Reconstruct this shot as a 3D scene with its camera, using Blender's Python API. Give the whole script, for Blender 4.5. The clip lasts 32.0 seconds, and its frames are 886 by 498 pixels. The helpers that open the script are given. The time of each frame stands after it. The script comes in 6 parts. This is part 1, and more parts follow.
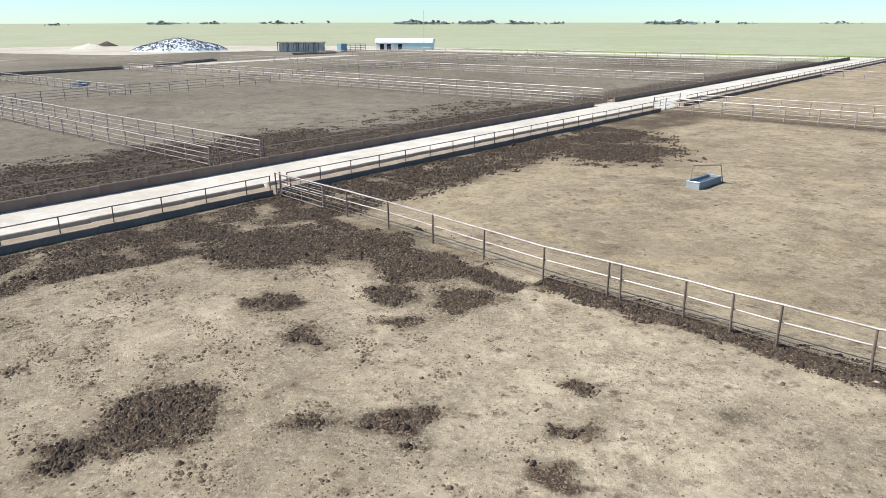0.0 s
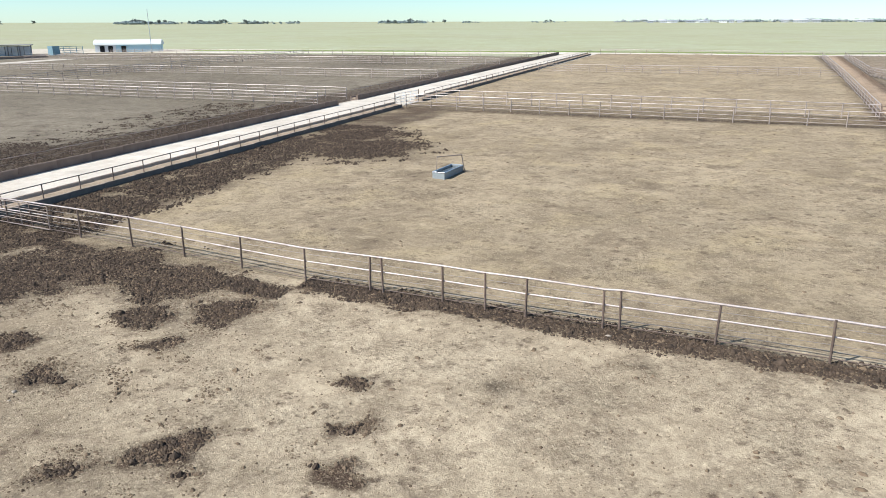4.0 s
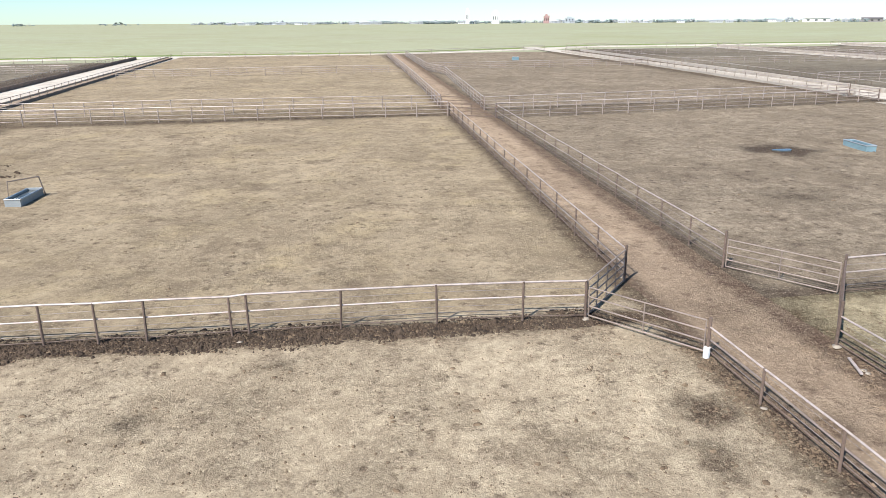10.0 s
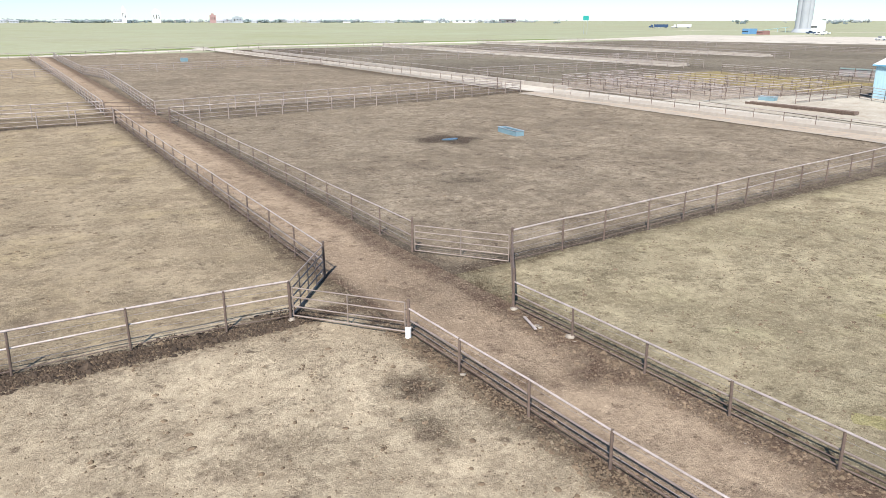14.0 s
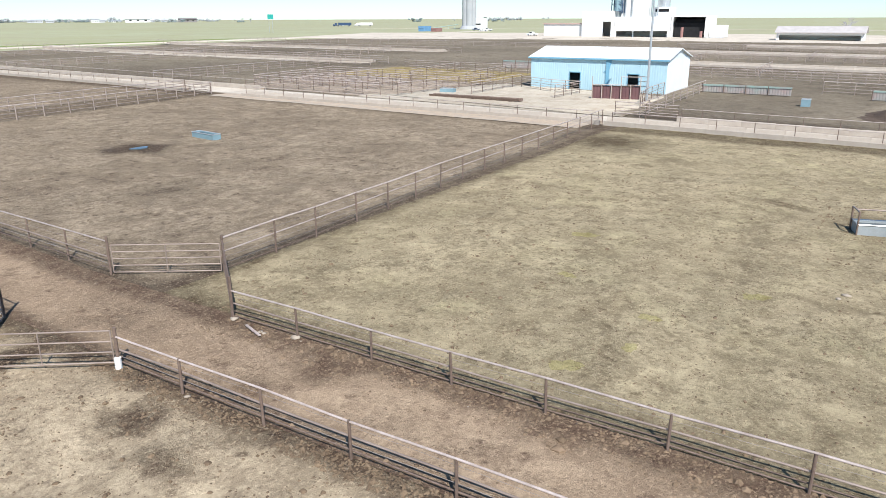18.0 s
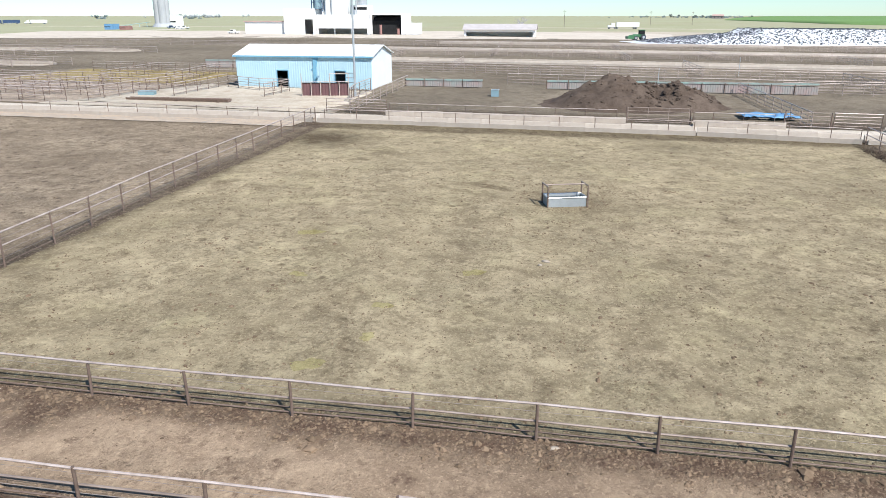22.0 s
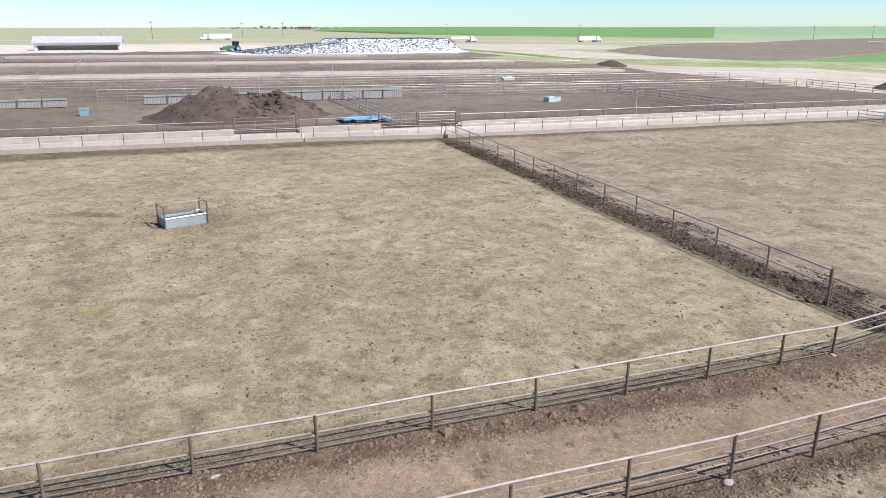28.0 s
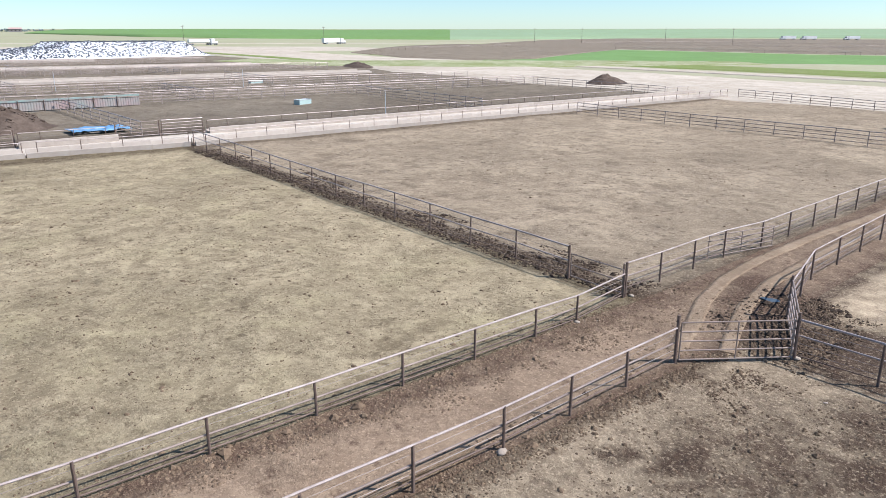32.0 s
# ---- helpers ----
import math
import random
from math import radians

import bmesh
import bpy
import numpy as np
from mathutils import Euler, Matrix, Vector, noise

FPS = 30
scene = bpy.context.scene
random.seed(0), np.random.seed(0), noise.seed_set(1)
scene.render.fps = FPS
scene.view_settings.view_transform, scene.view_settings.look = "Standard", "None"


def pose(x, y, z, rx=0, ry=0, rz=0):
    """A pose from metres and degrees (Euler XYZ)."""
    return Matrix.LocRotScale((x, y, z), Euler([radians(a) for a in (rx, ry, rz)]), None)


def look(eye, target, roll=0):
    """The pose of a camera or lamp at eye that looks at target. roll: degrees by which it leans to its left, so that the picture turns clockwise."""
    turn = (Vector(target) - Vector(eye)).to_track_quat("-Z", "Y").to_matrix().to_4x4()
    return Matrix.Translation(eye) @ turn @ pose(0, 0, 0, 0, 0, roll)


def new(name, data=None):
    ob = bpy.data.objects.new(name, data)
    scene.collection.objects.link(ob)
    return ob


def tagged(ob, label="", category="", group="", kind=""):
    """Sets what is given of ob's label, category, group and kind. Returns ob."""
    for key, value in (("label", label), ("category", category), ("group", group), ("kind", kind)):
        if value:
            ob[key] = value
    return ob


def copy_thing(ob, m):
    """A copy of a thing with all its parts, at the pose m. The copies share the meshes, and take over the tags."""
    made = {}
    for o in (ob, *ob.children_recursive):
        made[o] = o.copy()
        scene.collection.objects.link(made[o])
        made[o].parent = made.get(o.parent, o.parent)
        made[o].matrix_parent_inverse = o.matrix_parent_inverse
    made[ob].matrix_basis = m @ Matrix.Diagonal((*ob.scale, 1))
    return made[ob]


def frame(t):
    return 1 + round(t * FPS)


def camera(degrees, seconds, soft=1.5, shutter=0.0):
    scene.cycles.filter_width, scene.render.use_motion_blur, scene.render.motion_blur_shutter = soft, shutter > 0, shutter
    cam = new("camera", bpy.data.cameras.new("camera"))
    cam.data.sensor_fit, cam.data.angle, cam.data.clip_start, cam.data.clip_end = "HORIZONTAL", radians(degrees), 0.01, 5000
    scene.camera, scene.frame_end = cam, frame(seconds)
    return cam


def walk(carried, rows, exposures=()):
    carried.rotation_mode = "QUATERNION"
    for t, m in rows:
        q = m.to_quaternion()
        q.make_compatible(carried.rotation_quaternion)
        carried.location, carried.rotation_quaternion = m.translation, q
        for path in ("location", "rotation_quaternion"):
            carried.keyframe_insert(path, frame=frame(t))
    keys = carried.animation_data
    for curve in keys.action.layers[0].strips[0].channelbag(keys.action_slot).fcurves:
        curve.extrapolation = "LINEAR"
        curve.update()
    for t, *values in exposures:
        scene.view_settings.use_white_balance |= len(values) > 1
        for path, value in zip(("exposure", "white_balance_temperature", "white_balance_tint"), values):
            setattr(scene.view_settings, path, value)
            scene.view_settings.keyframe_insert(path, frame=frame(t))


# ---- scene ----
# ---------- camera ----------
EYE = 9.9
cam = camera(62.90, 32.0, 0.7)
PATH = [
    (0, pose(0, 0, EYE, 72.65, 0, 41.49) @ pose(0, 0, 0, 0, 0, -0.01)),
    (0.5, pose(0, 0, EYE, 72.63, 0, 39.18) @ pose(0, 0, 0, 0, 0, -0.05)),
    (1, pose(0, 0, EYE, 72.61, 0, 36.79) @ pose(0, 0, 0, 0, 0, -0.09)),
    (1.5, pose(0, 0, EYE, 72.60, 0, 34.31) @ pose(0, 0, 0, 0, 0, -0.14)),
    (2, pose(0, 0, EYE, 72.59, 0, 31.78) @ pose(0, 0, 0, 0, 0, -0.19)),
    (2.5, pose(0, 0, EYE, 72.58, 0, 29.24) @ pose(0, 0, 0, 0, 0, -0.23)),
    (3, pose(0, 0, EYE, 72.58, 0, 26.73) @ pose(0, 0, 0, 0, 0, -0.24)),
    (3.5, pose(0, 0, EYE, 72.59, 0, 24.27) @ pose(0, 0, 0, 0, 0, -0.20)),
    (5.5, pose(0, 0, EYE, 72.51, 0, 14.29) @ pose(0, 0, 0, 0, 0, -0.29)),
    (6, pose(0, 0, EYE, 72.55, 0, 11.87) @ pose(0, 0, 0, 0, 0, -0.30)),
    (6.5, pose(0, 0, EYE, 72.54, 0, 9.44) @ pose(0, 0, 0, 0, 0, -0.35)),
    (7, pose(0, 0, EYE, 72.53, 0, 6.97) @ pose(0, 0, 0, 0, 0, -0.40)),
    (7.5, pose(0, 0, EYE, 72.54, 0, 4.42) @ pose(0, 0, 0, 0, 0, -0.41)),
    (8, pose(0, 0, EYE, 72.55, 0, 1.76) @ pose(0, 0, 0, 0, 0, -0.39)),
    (8.5, pose(0, 0, EYE, 72.57, 0, -1.00) @ pose(0, 0, 0, 0, 0, -0.35)),
    (9, pose(0, 0, EYE, 72.58, 0, -3.74) @ pose(0, 0, 0, 0, 0, -0.32)),
    (9.5, pose(0, 0, EYE, 72.59, 0, -6.47) @ pose(0, 0, 0, 0, 0, -0.32)),
    (10, pose(0, 0, EYE, 72.61, 0, -9.24) @ pose(0, 0, 0, 0, 0, -0.35)),
    (10.5, pose(0, 0, EYE, 72.63, 0, -12.06) @ pose(0, 0, 0, 0, 0, -0.40)),
    (11, pose(0, 0, EYE, 72.65, 0, -14.97) @ pose(0, 0, 0, 0, 0, -0.42)),
    (11.5, pose(0, 0, EYE, 72.64, 0, -18.01) @ pose(0, 0, 0, 0, 0, -0.39)),
    (12, pose(0, 0, EYE, 72.61, 0, -21.10) @ pose(0, 0, 0, 0, 0, -0.30)),
    (12.5, pose(0, 0, EYE, 72.59, 0, -24.22) @ pose(0, 0, 0, 0, 0, -0.22)),
    (13, pose(0, 0, EYE, 72.57, 0, -27.43) @ pose(0, 0, 0, 0, 0, -0.14)),
    (13.5, pose(0, 0, EYE, 72.54, 0, -30.70) @ pose(0, 0, 0, 0, 0, -0.05)),
    (14, pose(0, 0, EYE, 72.53, 0, -33.95) @ pose(0, 0, 0, 0, 0, 0.01)),
    (14.5, pose(0, 0, EYE, 72.53, 0, -37.17) @ pose(0, 0, 0, 0, 0, 0.04)),
    (16.5, pose(0, 0, EYE, 72.52, 0, -48.80) @ pose(0, 0, 0, 0, 0, -0.17)),
    (17, pose(0, 0, EYE, 72.48, 0, -51.64) @ pose(0, 0, 0, 0, 0, -0.19)),
    (17.5, pose(0, 0, EYE, 72.44, 0, -54.49) @ pose(0, 0, 0, 0, 0, -0.21)),
    (18, pose(0, 0, EYE, 72.39, 0, -57.32) @ pose(0, 0, 0, 0, 0, -0.24)),
    (18.5, pose(0, 0, EYE, 72.33, 0, -60.08) @ pose(0, 0, 0, 0, 0, -0.27)),
    (19, pose(0, 0, EYE, 72.27, 0, -62.80) @ pose(0, 0, 0, 0, 0, -0.30)),
    (19.5, pose(0, 0, EYE, 72.21, 0, -65.53) @ pose(0, 0, 0, 0, 0, -0.30)),
    (20, pose(0, 0, EYE, 72.15, 0, -68.31) @ pose(0, 0, 0, 0, 0, -0.26)),
    (20.5, pose(0, 0, EYE, 72.14, 0, -71.13) @ pose(0, 0, 0, 0, 0, -0.15)),
    (21, pose(0, 0, EYE, 72.16, 0, -73.96) @ pose(0, 0, 0, 0, 0, -0.05)),
    (21.5, pose(0, 0, EYE, 72.15, 0, -76.80) @ pose(0, 0, 0, 0, 0, -0.02)),
    (22, pose(0, 0, EYE, 72.17, 0, -79.61) @ pose(0, 0, 0, 0, 0, -0.03)),
    (22.5, pose(0, 0, EYE, 72.22, 0, -82.40) @ pose(0, 0, 0, 0, 0, -0.02)),
    (23, pose(0, 0, EYE, 72.27, 0, -85.17) @ pose(0, 0, 0, 0, 0, -0.00)),
    (23.5, pose(0, 0, EYE, 72.34, 0, -87.85) @ pose(0, 0, 0, 0, 0, 0.03)),
    (24, pose(0, 0, EYE, 72.41, 0, -90.40) @ pose(0, 0, 0, 0, 0, 0.07)),
    (24.5, pose(0, 0, EYE, 72.48, 0, -92.89) @ pose(0, 0, 0, 0, 0, 0.11)),
    (25, pose(0, 0, EYE, 72.54, 0, -95.35) @ pose(0, 0, 0, 0, 0, 0.14)),
    (25.5, pose(0, 0, EYE, 72.63, 0, -97.78) @ pose(0, 0, 0, 0, 0, 0.14)),
    (27.5, pose(0, 0, EYE, 72.93, 0, -107.15) @ pose(0, 0, 0, 0, 0, -0.15)),
    (28, pose(0, 0, EYE, 72.94, 0, -109.72) @ pose(0, 0, 0, 0, 0, -0.13)),
    (28.5, pose(0, 0, EYE, 72.91, 0, -112.23) @ pose(0, 0, 0, 0, 0, -0.08)),
    (29, pose(0, 0, EYE, 72.89, 0, -114.66) @ pose(0, 0, 0, 0, 0, -0.03)),
    (29.5, pose(0, 0, EYE, 72.92, 0, -117.10) @ pose(0, 0, 0, 0, 0, -0.06)),
    (30, pose(0, 0, EYE, 72.96, 0, -119.52) @ pose(0, 0, 0, 0, 0, -0.13)),
    (30.5, pose(0, 0, EYE, 73.00, 0, -121.88) @ pose(0, 0, 0, 0, 0, -0.16)),
    (31, pose(0, 0, EYE, 73.02, 0, -124.23) @ pose(0, 0, 0, 0, 0, -0.15)),
    (31.5, pose(0, 0, EYE, 73.04, 0, -126.60) @ pose(0, 0, 0, 0, 0, -0.13)),
    (32, pose(0, 0, EYE, 73.06, 0, -128.95) @ pose(0, 0, 0, 0, 0, -0.09)),
]
# the white balance drifts a little: greener at the start, cooler at the end
walk(cam, PATH, [(0.0, 0.62, 6200, 6), (4.0, 0.61, 6270, 7), (8.0, 0.62, 6380, 9.5), (12.0, 0.62, 6370, 9.5), (16.0, 0.56, 6370, 9.0), (20.0, 0.54, 6360, 9.0), (28.0, 0.55, 6220, 13), (32.0, 0.58, 6160, 14)])

# ---------- world and sun ----------
SUN_ELEV, SUN_AZ = radians(47), radians(225)        # the sun stands south-west of the yards
world = bpy.data.worlds.new("sky")
scene.world = world
world.use_nodes = True
wn = world.node_tree
wn.nodes.clear()
sky = wn.nodes.new("ShaderNodeTexSky")
sky.sky_type, sky.sun_disc = "NISHITA", False
sky.sun_elevation, sky.sun_rotation = SUN_ELEV, radians(90) - SUN_AZ
sky.air_density, sky.dust_density, sky.ozone_density, sky.altitude = 0.85, 0.15, 3.0, 300
bg = wn.nodes.new("ShaderNodeBackground")
bg.inputs["Strength"].default_value = 0.095
wo = wn.nodes.new("ShaderNodeOutputWorld")
tint = wn.nodes.new("ShaderNodeMix")
tint.data_type, tint.blend_type = "RGBA", "MULTIPLY"
tint.inputs[0].default_value = 1.0
tint.inputs[7].default_value = (0.83, 0.985, 1.04, 1)
wn.links.new(sky.outputs[0], tint.inputs[6])
wn.links.new(tint.outputs[2], bg.inputs[0])
wn.links.new(bg.outputs[0], wo.inputs[0])
sun = new("sun", bpy.data.lights.new("sun", "SUN"))
sun.data.energy, sun.data.angle, sun.data.color = 5.0, radians(0.53), (1.0, 0.965, 0.92)
to_sun = Vector((math.cos(SUN_AZ) * math.cos(SUN_ELEV), math.sin(SUN_AZ) * math.cos(SUN_ELEV), math.sin(SUN_ELEV)))
sun.matrix_world = look(to_sun * 50, (0, 0, 0))


# ---------- materials ----------
def mix_rgb(nt, fac, a, b):
    n = nt.nodes.new("ShaderNodeMix")
    n.data_type = "RGBA"
    for sock, v in ((n.inputs[0], fac), (n.inputs[6], a), (n.inputs[7], b)):
        if hasattr(v, "is_output"):
            nt.links.new(v, sock)
        elif isinstance(v, tuple):
            sock.default_value = (*v, 1)
        else:
            sock.default_value = v
    return n.outputs[2]


def noise_fac(nt, vec, scale, lo, hi, detail=4.0, rough=0.6, dist=0.0):
    n = nt.nodes.new("ShaderNodeTexNoise")
    n.inputs["Scale"].default_value, n.inputs["Detail"].default_value = scale, detail
    n.inputs["Roughness"].default_value, n.inputs["Distortion"].default_value = rough, dist
    nt.links.new(vec, n.inputs["Vector"])
    r = nt.nodes.new("ShaderNodeMapRange")
    r.inputs[1].default_value, r.inputs[2].default_value = lo, hi
    nt.links.new(n.outputs["Fac"], r.inputs[0])
    return r.outputs[0]


def base(name, rough=0.8, metal=0.0, spec=0.3):
    m = bpy.data.materials.new(name)
    m.use_nodes = True
    nt = m.node_tree
    b = nt.nodes["Principled BSDF"]
    b.inputs["Roughness"].default_value, b.inputs["Metallic"].default_value = rough, metal
    b.inputs["Specular IOR Level"].default_value = spec
    tc = nt.nodes.new("ShaderNodeTexCoord")
    return m, nt, b, tc.outputs["Object"]


def bump(nt, b, height, strength, distance):
    n = nt.nodes.new("ShaderNodeBump")
    n.inputs["Strength"].default_value, n.inputs["Distance"].default_value = strength, distance
    nt.links.new(height, n.inputs["Height"])
    nt.links.new(n.outputs[0], b.inputs["Normal"])


def plain(name, col, col2=None, scale=3.0, rough=0.7, metal=0.0, spec=0.3, bump_s=0.0, fine=25.0, vary=0.0):
    """Two tones mixed at two scales, with a fine grain."""
    m, nt, b, vec = base(name, rough, metal, spec)
    col2 = col2 or tuple(c * 0.75 for c in col)
    c = mix_rgb(nt, noise_fac(nt, vec, scale, 0.35, 0.68), col, col2)
    g = noise_fac(nt, vec, fine, 0.3, 0.7)
    c = mix_rgb(nt, g, c, mix_rgb(nt, 0.25, c, tuple(x * 0.45 for x in col)))
    if vary:
        oi = nt.nodes.new("ShaderNodeObjectInfo")
        r = nt.nodes.new("ShaderNodeMapRange")
        r.inputs[3].default_value, r.inputs[4].default_value = 1 - vary, 1 + vary
        nt.links.new(oi.outputs["Random"], r.inputs[0])
        hs = nt.nodes.new("ShaderNodeHueSaturation")
        nt.links.new(r.outputs[0], hs.inputs["Value"])
        nt.links.new(c, hs.inputs["Color"])
        c = hs.outputs[0]
    nt.links.new(c, b.inputs["Base Color"])
    if bump_s:
        bump(nt, b, g, bump_s, 0.02)
    return m


def blotch(nt, vec, scale, reach, less):
    """Separate ragged spots of many sizes, some cells left empty."""
    n = nt.nodes.new("ShaderNodeTexNoise")
    n.inputs["Scale"].default_value, n.inputs["Detail"].default_value, n.inputs["Roughness"].default_value = scale * 2.6, 6, 0.7
    nt.links.new(vec, n.inputs["Vector"])
    v = nt.nodes.new("ShaderNodeTexVoronoi")
    v.inputs["Scale"].default_value = scale
    nt.links.new(vec, v.inputs["Vector"])
    sep = nt.nodes.new("ShaderNodeSeparateColor")
    nt.links.new(v.outputs["Color"], sep.inputs[0])
    a = nt.nodes.new("ShaderNodeMath")
    a.operation = "MULTIPLY_ADD"
    nt.links.new(sep.outputs[0], a.inputs[0])
    a.inputs[1].default_value, a.inputs[2].default_value = reach, -less - 0.35
    w = nt.nodes.new("ShaderNodeMath")
    w.operation = "MULTIPLY_ADD"
    nt.links.new(n.outputs["Fac"], w.inputs[0])
    w.inputs[1].default_value = 0.8
    nt.links.new(a.outputs[0], w.inputs[2])
    d = nt.nodes.new("ShaderNodeMath")
    d.operation = "SUBTRACT"
    nt.links.new(w.outputs[0], d.inputs[0])
    nt.links.new(v.outputs["Distance"], d.inputs[1])
    r = nt.nodes.new("ShaderNodeMapRange")
    r.inputs[1].default_value, r.inputs[2].default_value = -0.10, 0.12
    nt.links.new(d.outputs[0], r.inputs[0])
    return r.outputs[0]


def calc(nt, op, a, b, c=None):
    n = nt.nodes.new("ShaderNodeMath")
    n.operation = op
    for sock, v in zip(n.inputs, (a, b, c)):
        if v is None:
            continue
        if hasattr(v, "is_output"):
            nt.links.new(v, sock)
        else:
            sock.default_value = v
    return n.outputs[0]


def soil(name, tan, brown, dark, dark_lo, dark_hi, grain=1.0, straw=None, speck=1.0, spots=0.48, tone=0.92):
    """Trodden pen soil: dusty and trampled zones, dark manure stains, hoof marks, crumbs and a clumpy relief."""
    m, nt, b, vec = base(name, 0.95, 0.0, 0.12)

    def richer(col):
        grey = sum(col) / 3
        return tuple((grey + (x - grey) * 1.08) * tone for x in col)

    tan, brown, dark = richer(tan), richer(brown), richer(dark)
    dark = (dark[0] * 1.12, dark[1], dark[2] * 0.9)
    pale = tuple(min(1, x * 1.36) for x in tan)
    earth = tuple((a + d) / 2 for a, d in zip(brown, dark))
    crumb_ = noise_fac(nt, vec, 4.6 * grain, 0.40, 0.60, 7, 0.72, 0.2)
    broken = calc(nt, "MULTIPLY_ADD", crumb_, 0.85, 0.15)
    zone = noise_fac(nt, vec, 0.34 * grain, 0.42, 0.62, 6, 0.66, 0.6)
    c = mix_rgb(nt, noise_fac(nt, vec, 0.11 * grain, 0.36, 0.66, 5, 0.62, 0.6), tuple(x * 1.12 for x in tan), brown)
    if straw:
        c = mix_rgb(nt, noise_fac(nt, vec, 0.23 * grain, 0.5, 0.72, 4, 0.6, 0.4), c, straw)
    c = mix_rgb(nt, noise_fac(nt, vec, 0.55 * grain, 0.48, 0.74, 6, 0.66, 0.4), c, tuple(x * 0.8 for x in brown))
    c = mix_rgb(nt, noise_fac(nt, vec, 0.30 * grain, dark_lo, dark_hi, 6, 0.68, 0.5), c, dark)
    c = mix_rgb(nt, calc(nt, "MULTIPLY", noise_fac(nt, vec, 1.5 * grain, 0.52, 0.70, 8, 0.74, 0.4), calc(nt, "MULTIPLY", broken, 1.1 * spots / 0.48)), c, earth)
    c = mix_rgb(nt, noise_fac(nt, vec, 0.8 * grain, 0.54, 0.72, 6, 0.7, 0.5), c, tuple(min(1, x * 1.2) for x in tan))
    c = mix_rgb(nt, calc(nt, "MULTIPLY", noise_fac(nt, vec, 0.38 * grain, 0.50, 0.66, 9, 0.76, 0.8), calc(nt, "MULTIPLY", broken, 0.8 * spots / 0.48)), c, earth)
    c = mix_rgb(nt, calc(nt, "MULTIPLY", noise_fac(nt, vec, 0.19 * grain, 0.54, 0.70, 6, 0.65, 0.6), 0.35), c, pale)
    c = mix_rgb(nt, calc(nt, "MULTIPLY", noise_fac(nt, vec, 1.05 * grain, 0.46, 0.63, 7, 0.70, 0.7), 0.46 * spots / 0.48), c, earth)
    c = mix_rgb(nt, calc(nt, "MULTIPLY", noise_fac(nt, vec, 2.6 * grain, 0.51, 0.62, 7, 0.72, 0.5), calc(nt, "MULTIPLY", broken, 0.7 * spots / 0.48)), c, earth)
    worn_in = calc(nt, "MULTIPLY_ADD", zone, 0.7, 0.3)
    c = mix_rgb(nt, calc(nt, "MULTIPLY", noise_fac(nt, vec, 3.1 * grain, 0.53, 0.66, 8, 0.76, 0.5), calc(nt, "MULTIPLY", worn_in, 0.6 * speck)), c, dark)
    at = nt.nodes.new("ShaderNodeAttribute")
    at.attribute_name = "dung"
    worn = nt.nodes.new("ShaderNodeMapRange")
    worn.inputs[1].default_value, worn.inputs[2].default_value, worn.inputs[4].default_value = 0.05, 0.8, 0.85
    nt.links.new(at.outputs["Fac"], worn.inputs[0])
    c = mix_rgb(nt, worn.outputs[0], c, mix_rgb(nt, noise_fac(nt, vec, 0.9, 0.35, 0.65, 7, 0.74), tuple(x * 0.80 for x in brown), tuple(x * 0.42 for x in brown)))
    churn = calc(nt, "MULTIPLY_ADD", noise_fac(nt, vec, 1.3, 0.25, 0.8, 9, 0.78, 0.4), 1.15, at.outputs["Fac"])
    mr = nt.nodes.new("ShaderNodeMapRange")
    mr.inputs[1].default_value, mr.inputs[2].default_value = 1.0, 1.45
    nt.links.new(churn, mr.inputs[0])
    c = mix_rgb(nt, mr.outputs[0], c, dark)
    c = mix_rgb(nt, calc(nt, "MULTIPLY", blotch(nt, vec, 0.55 * grain, 0.62, 0.32), calc(nt, "MULTIPLY", broken, 1.35 * spots)), c, mix_rgb(nt, 0.5, earth, dark))
    c = mix_rgb(nt, calc(nt, "MULTIPLY", blotch(nt, vec, 1.7 * grain, 0.60, 0.26), calc(nt, "MULTIPLY", broken, 0.9 * speck)), c, dark)
    hoof = noise_fac(nt, vec, 6.5 * grain, 0.53, 0.63, 5, 0.68)
    c = mix_rgb(nt, calc(nt, "MULTIPLY", hoof, calc(nt, "MULTIPLY", worn_in, 0.75 * speck)), c, mix_rgb(nt, 0.5, earth, dark))
    light = noise_fac(nt, vec, 9.5 * grain, 0.54, 0.66, 4, 0.65)
    c = mix_rgb(nt, calc(nt, "MULTIPLY", light, 0.46 * speck), c, pale)
    fine = noise_fac(nt, vec, 21 * grain, 0.3, 0.7, 5, 0.75)
    c = mix_rgb(nt, calc(nt, "MULTIPLY", fine, 0.20 * speck), c, dark)
    nt.links.new(c, b.inputs["Base Color"])
    lumps = calc(nt, "MULTIPLY", noise_fac(nt, vec, 5.0 * grain, 0.32, 0.75, 7, 0.74), worn_in)
    wet = nt.nodes.new("ShaderNodeMapRange")
    wet.inputs[1].default_value, wet.inputs[2].default_value = 0.3, 0.9
    nt.links.new(at.outputs["Fac"], wet.inputs[0])
    pug = calc(nt, "MULTIPLY", noise_fac(nt, vec, 3.4, 0.3, 0.7, 6, 0.72, 0.3), calc(nt, "MULTIPLY", wet.outputs[0], 2.2))
    bump(nt, b, calc(nt, "ADD", calc(nt, "MULTIPLY_ADD", fine, 0.28, lumps), pug), 0.9 * min(1.0, speck + 0.1), 0.06)
    return m


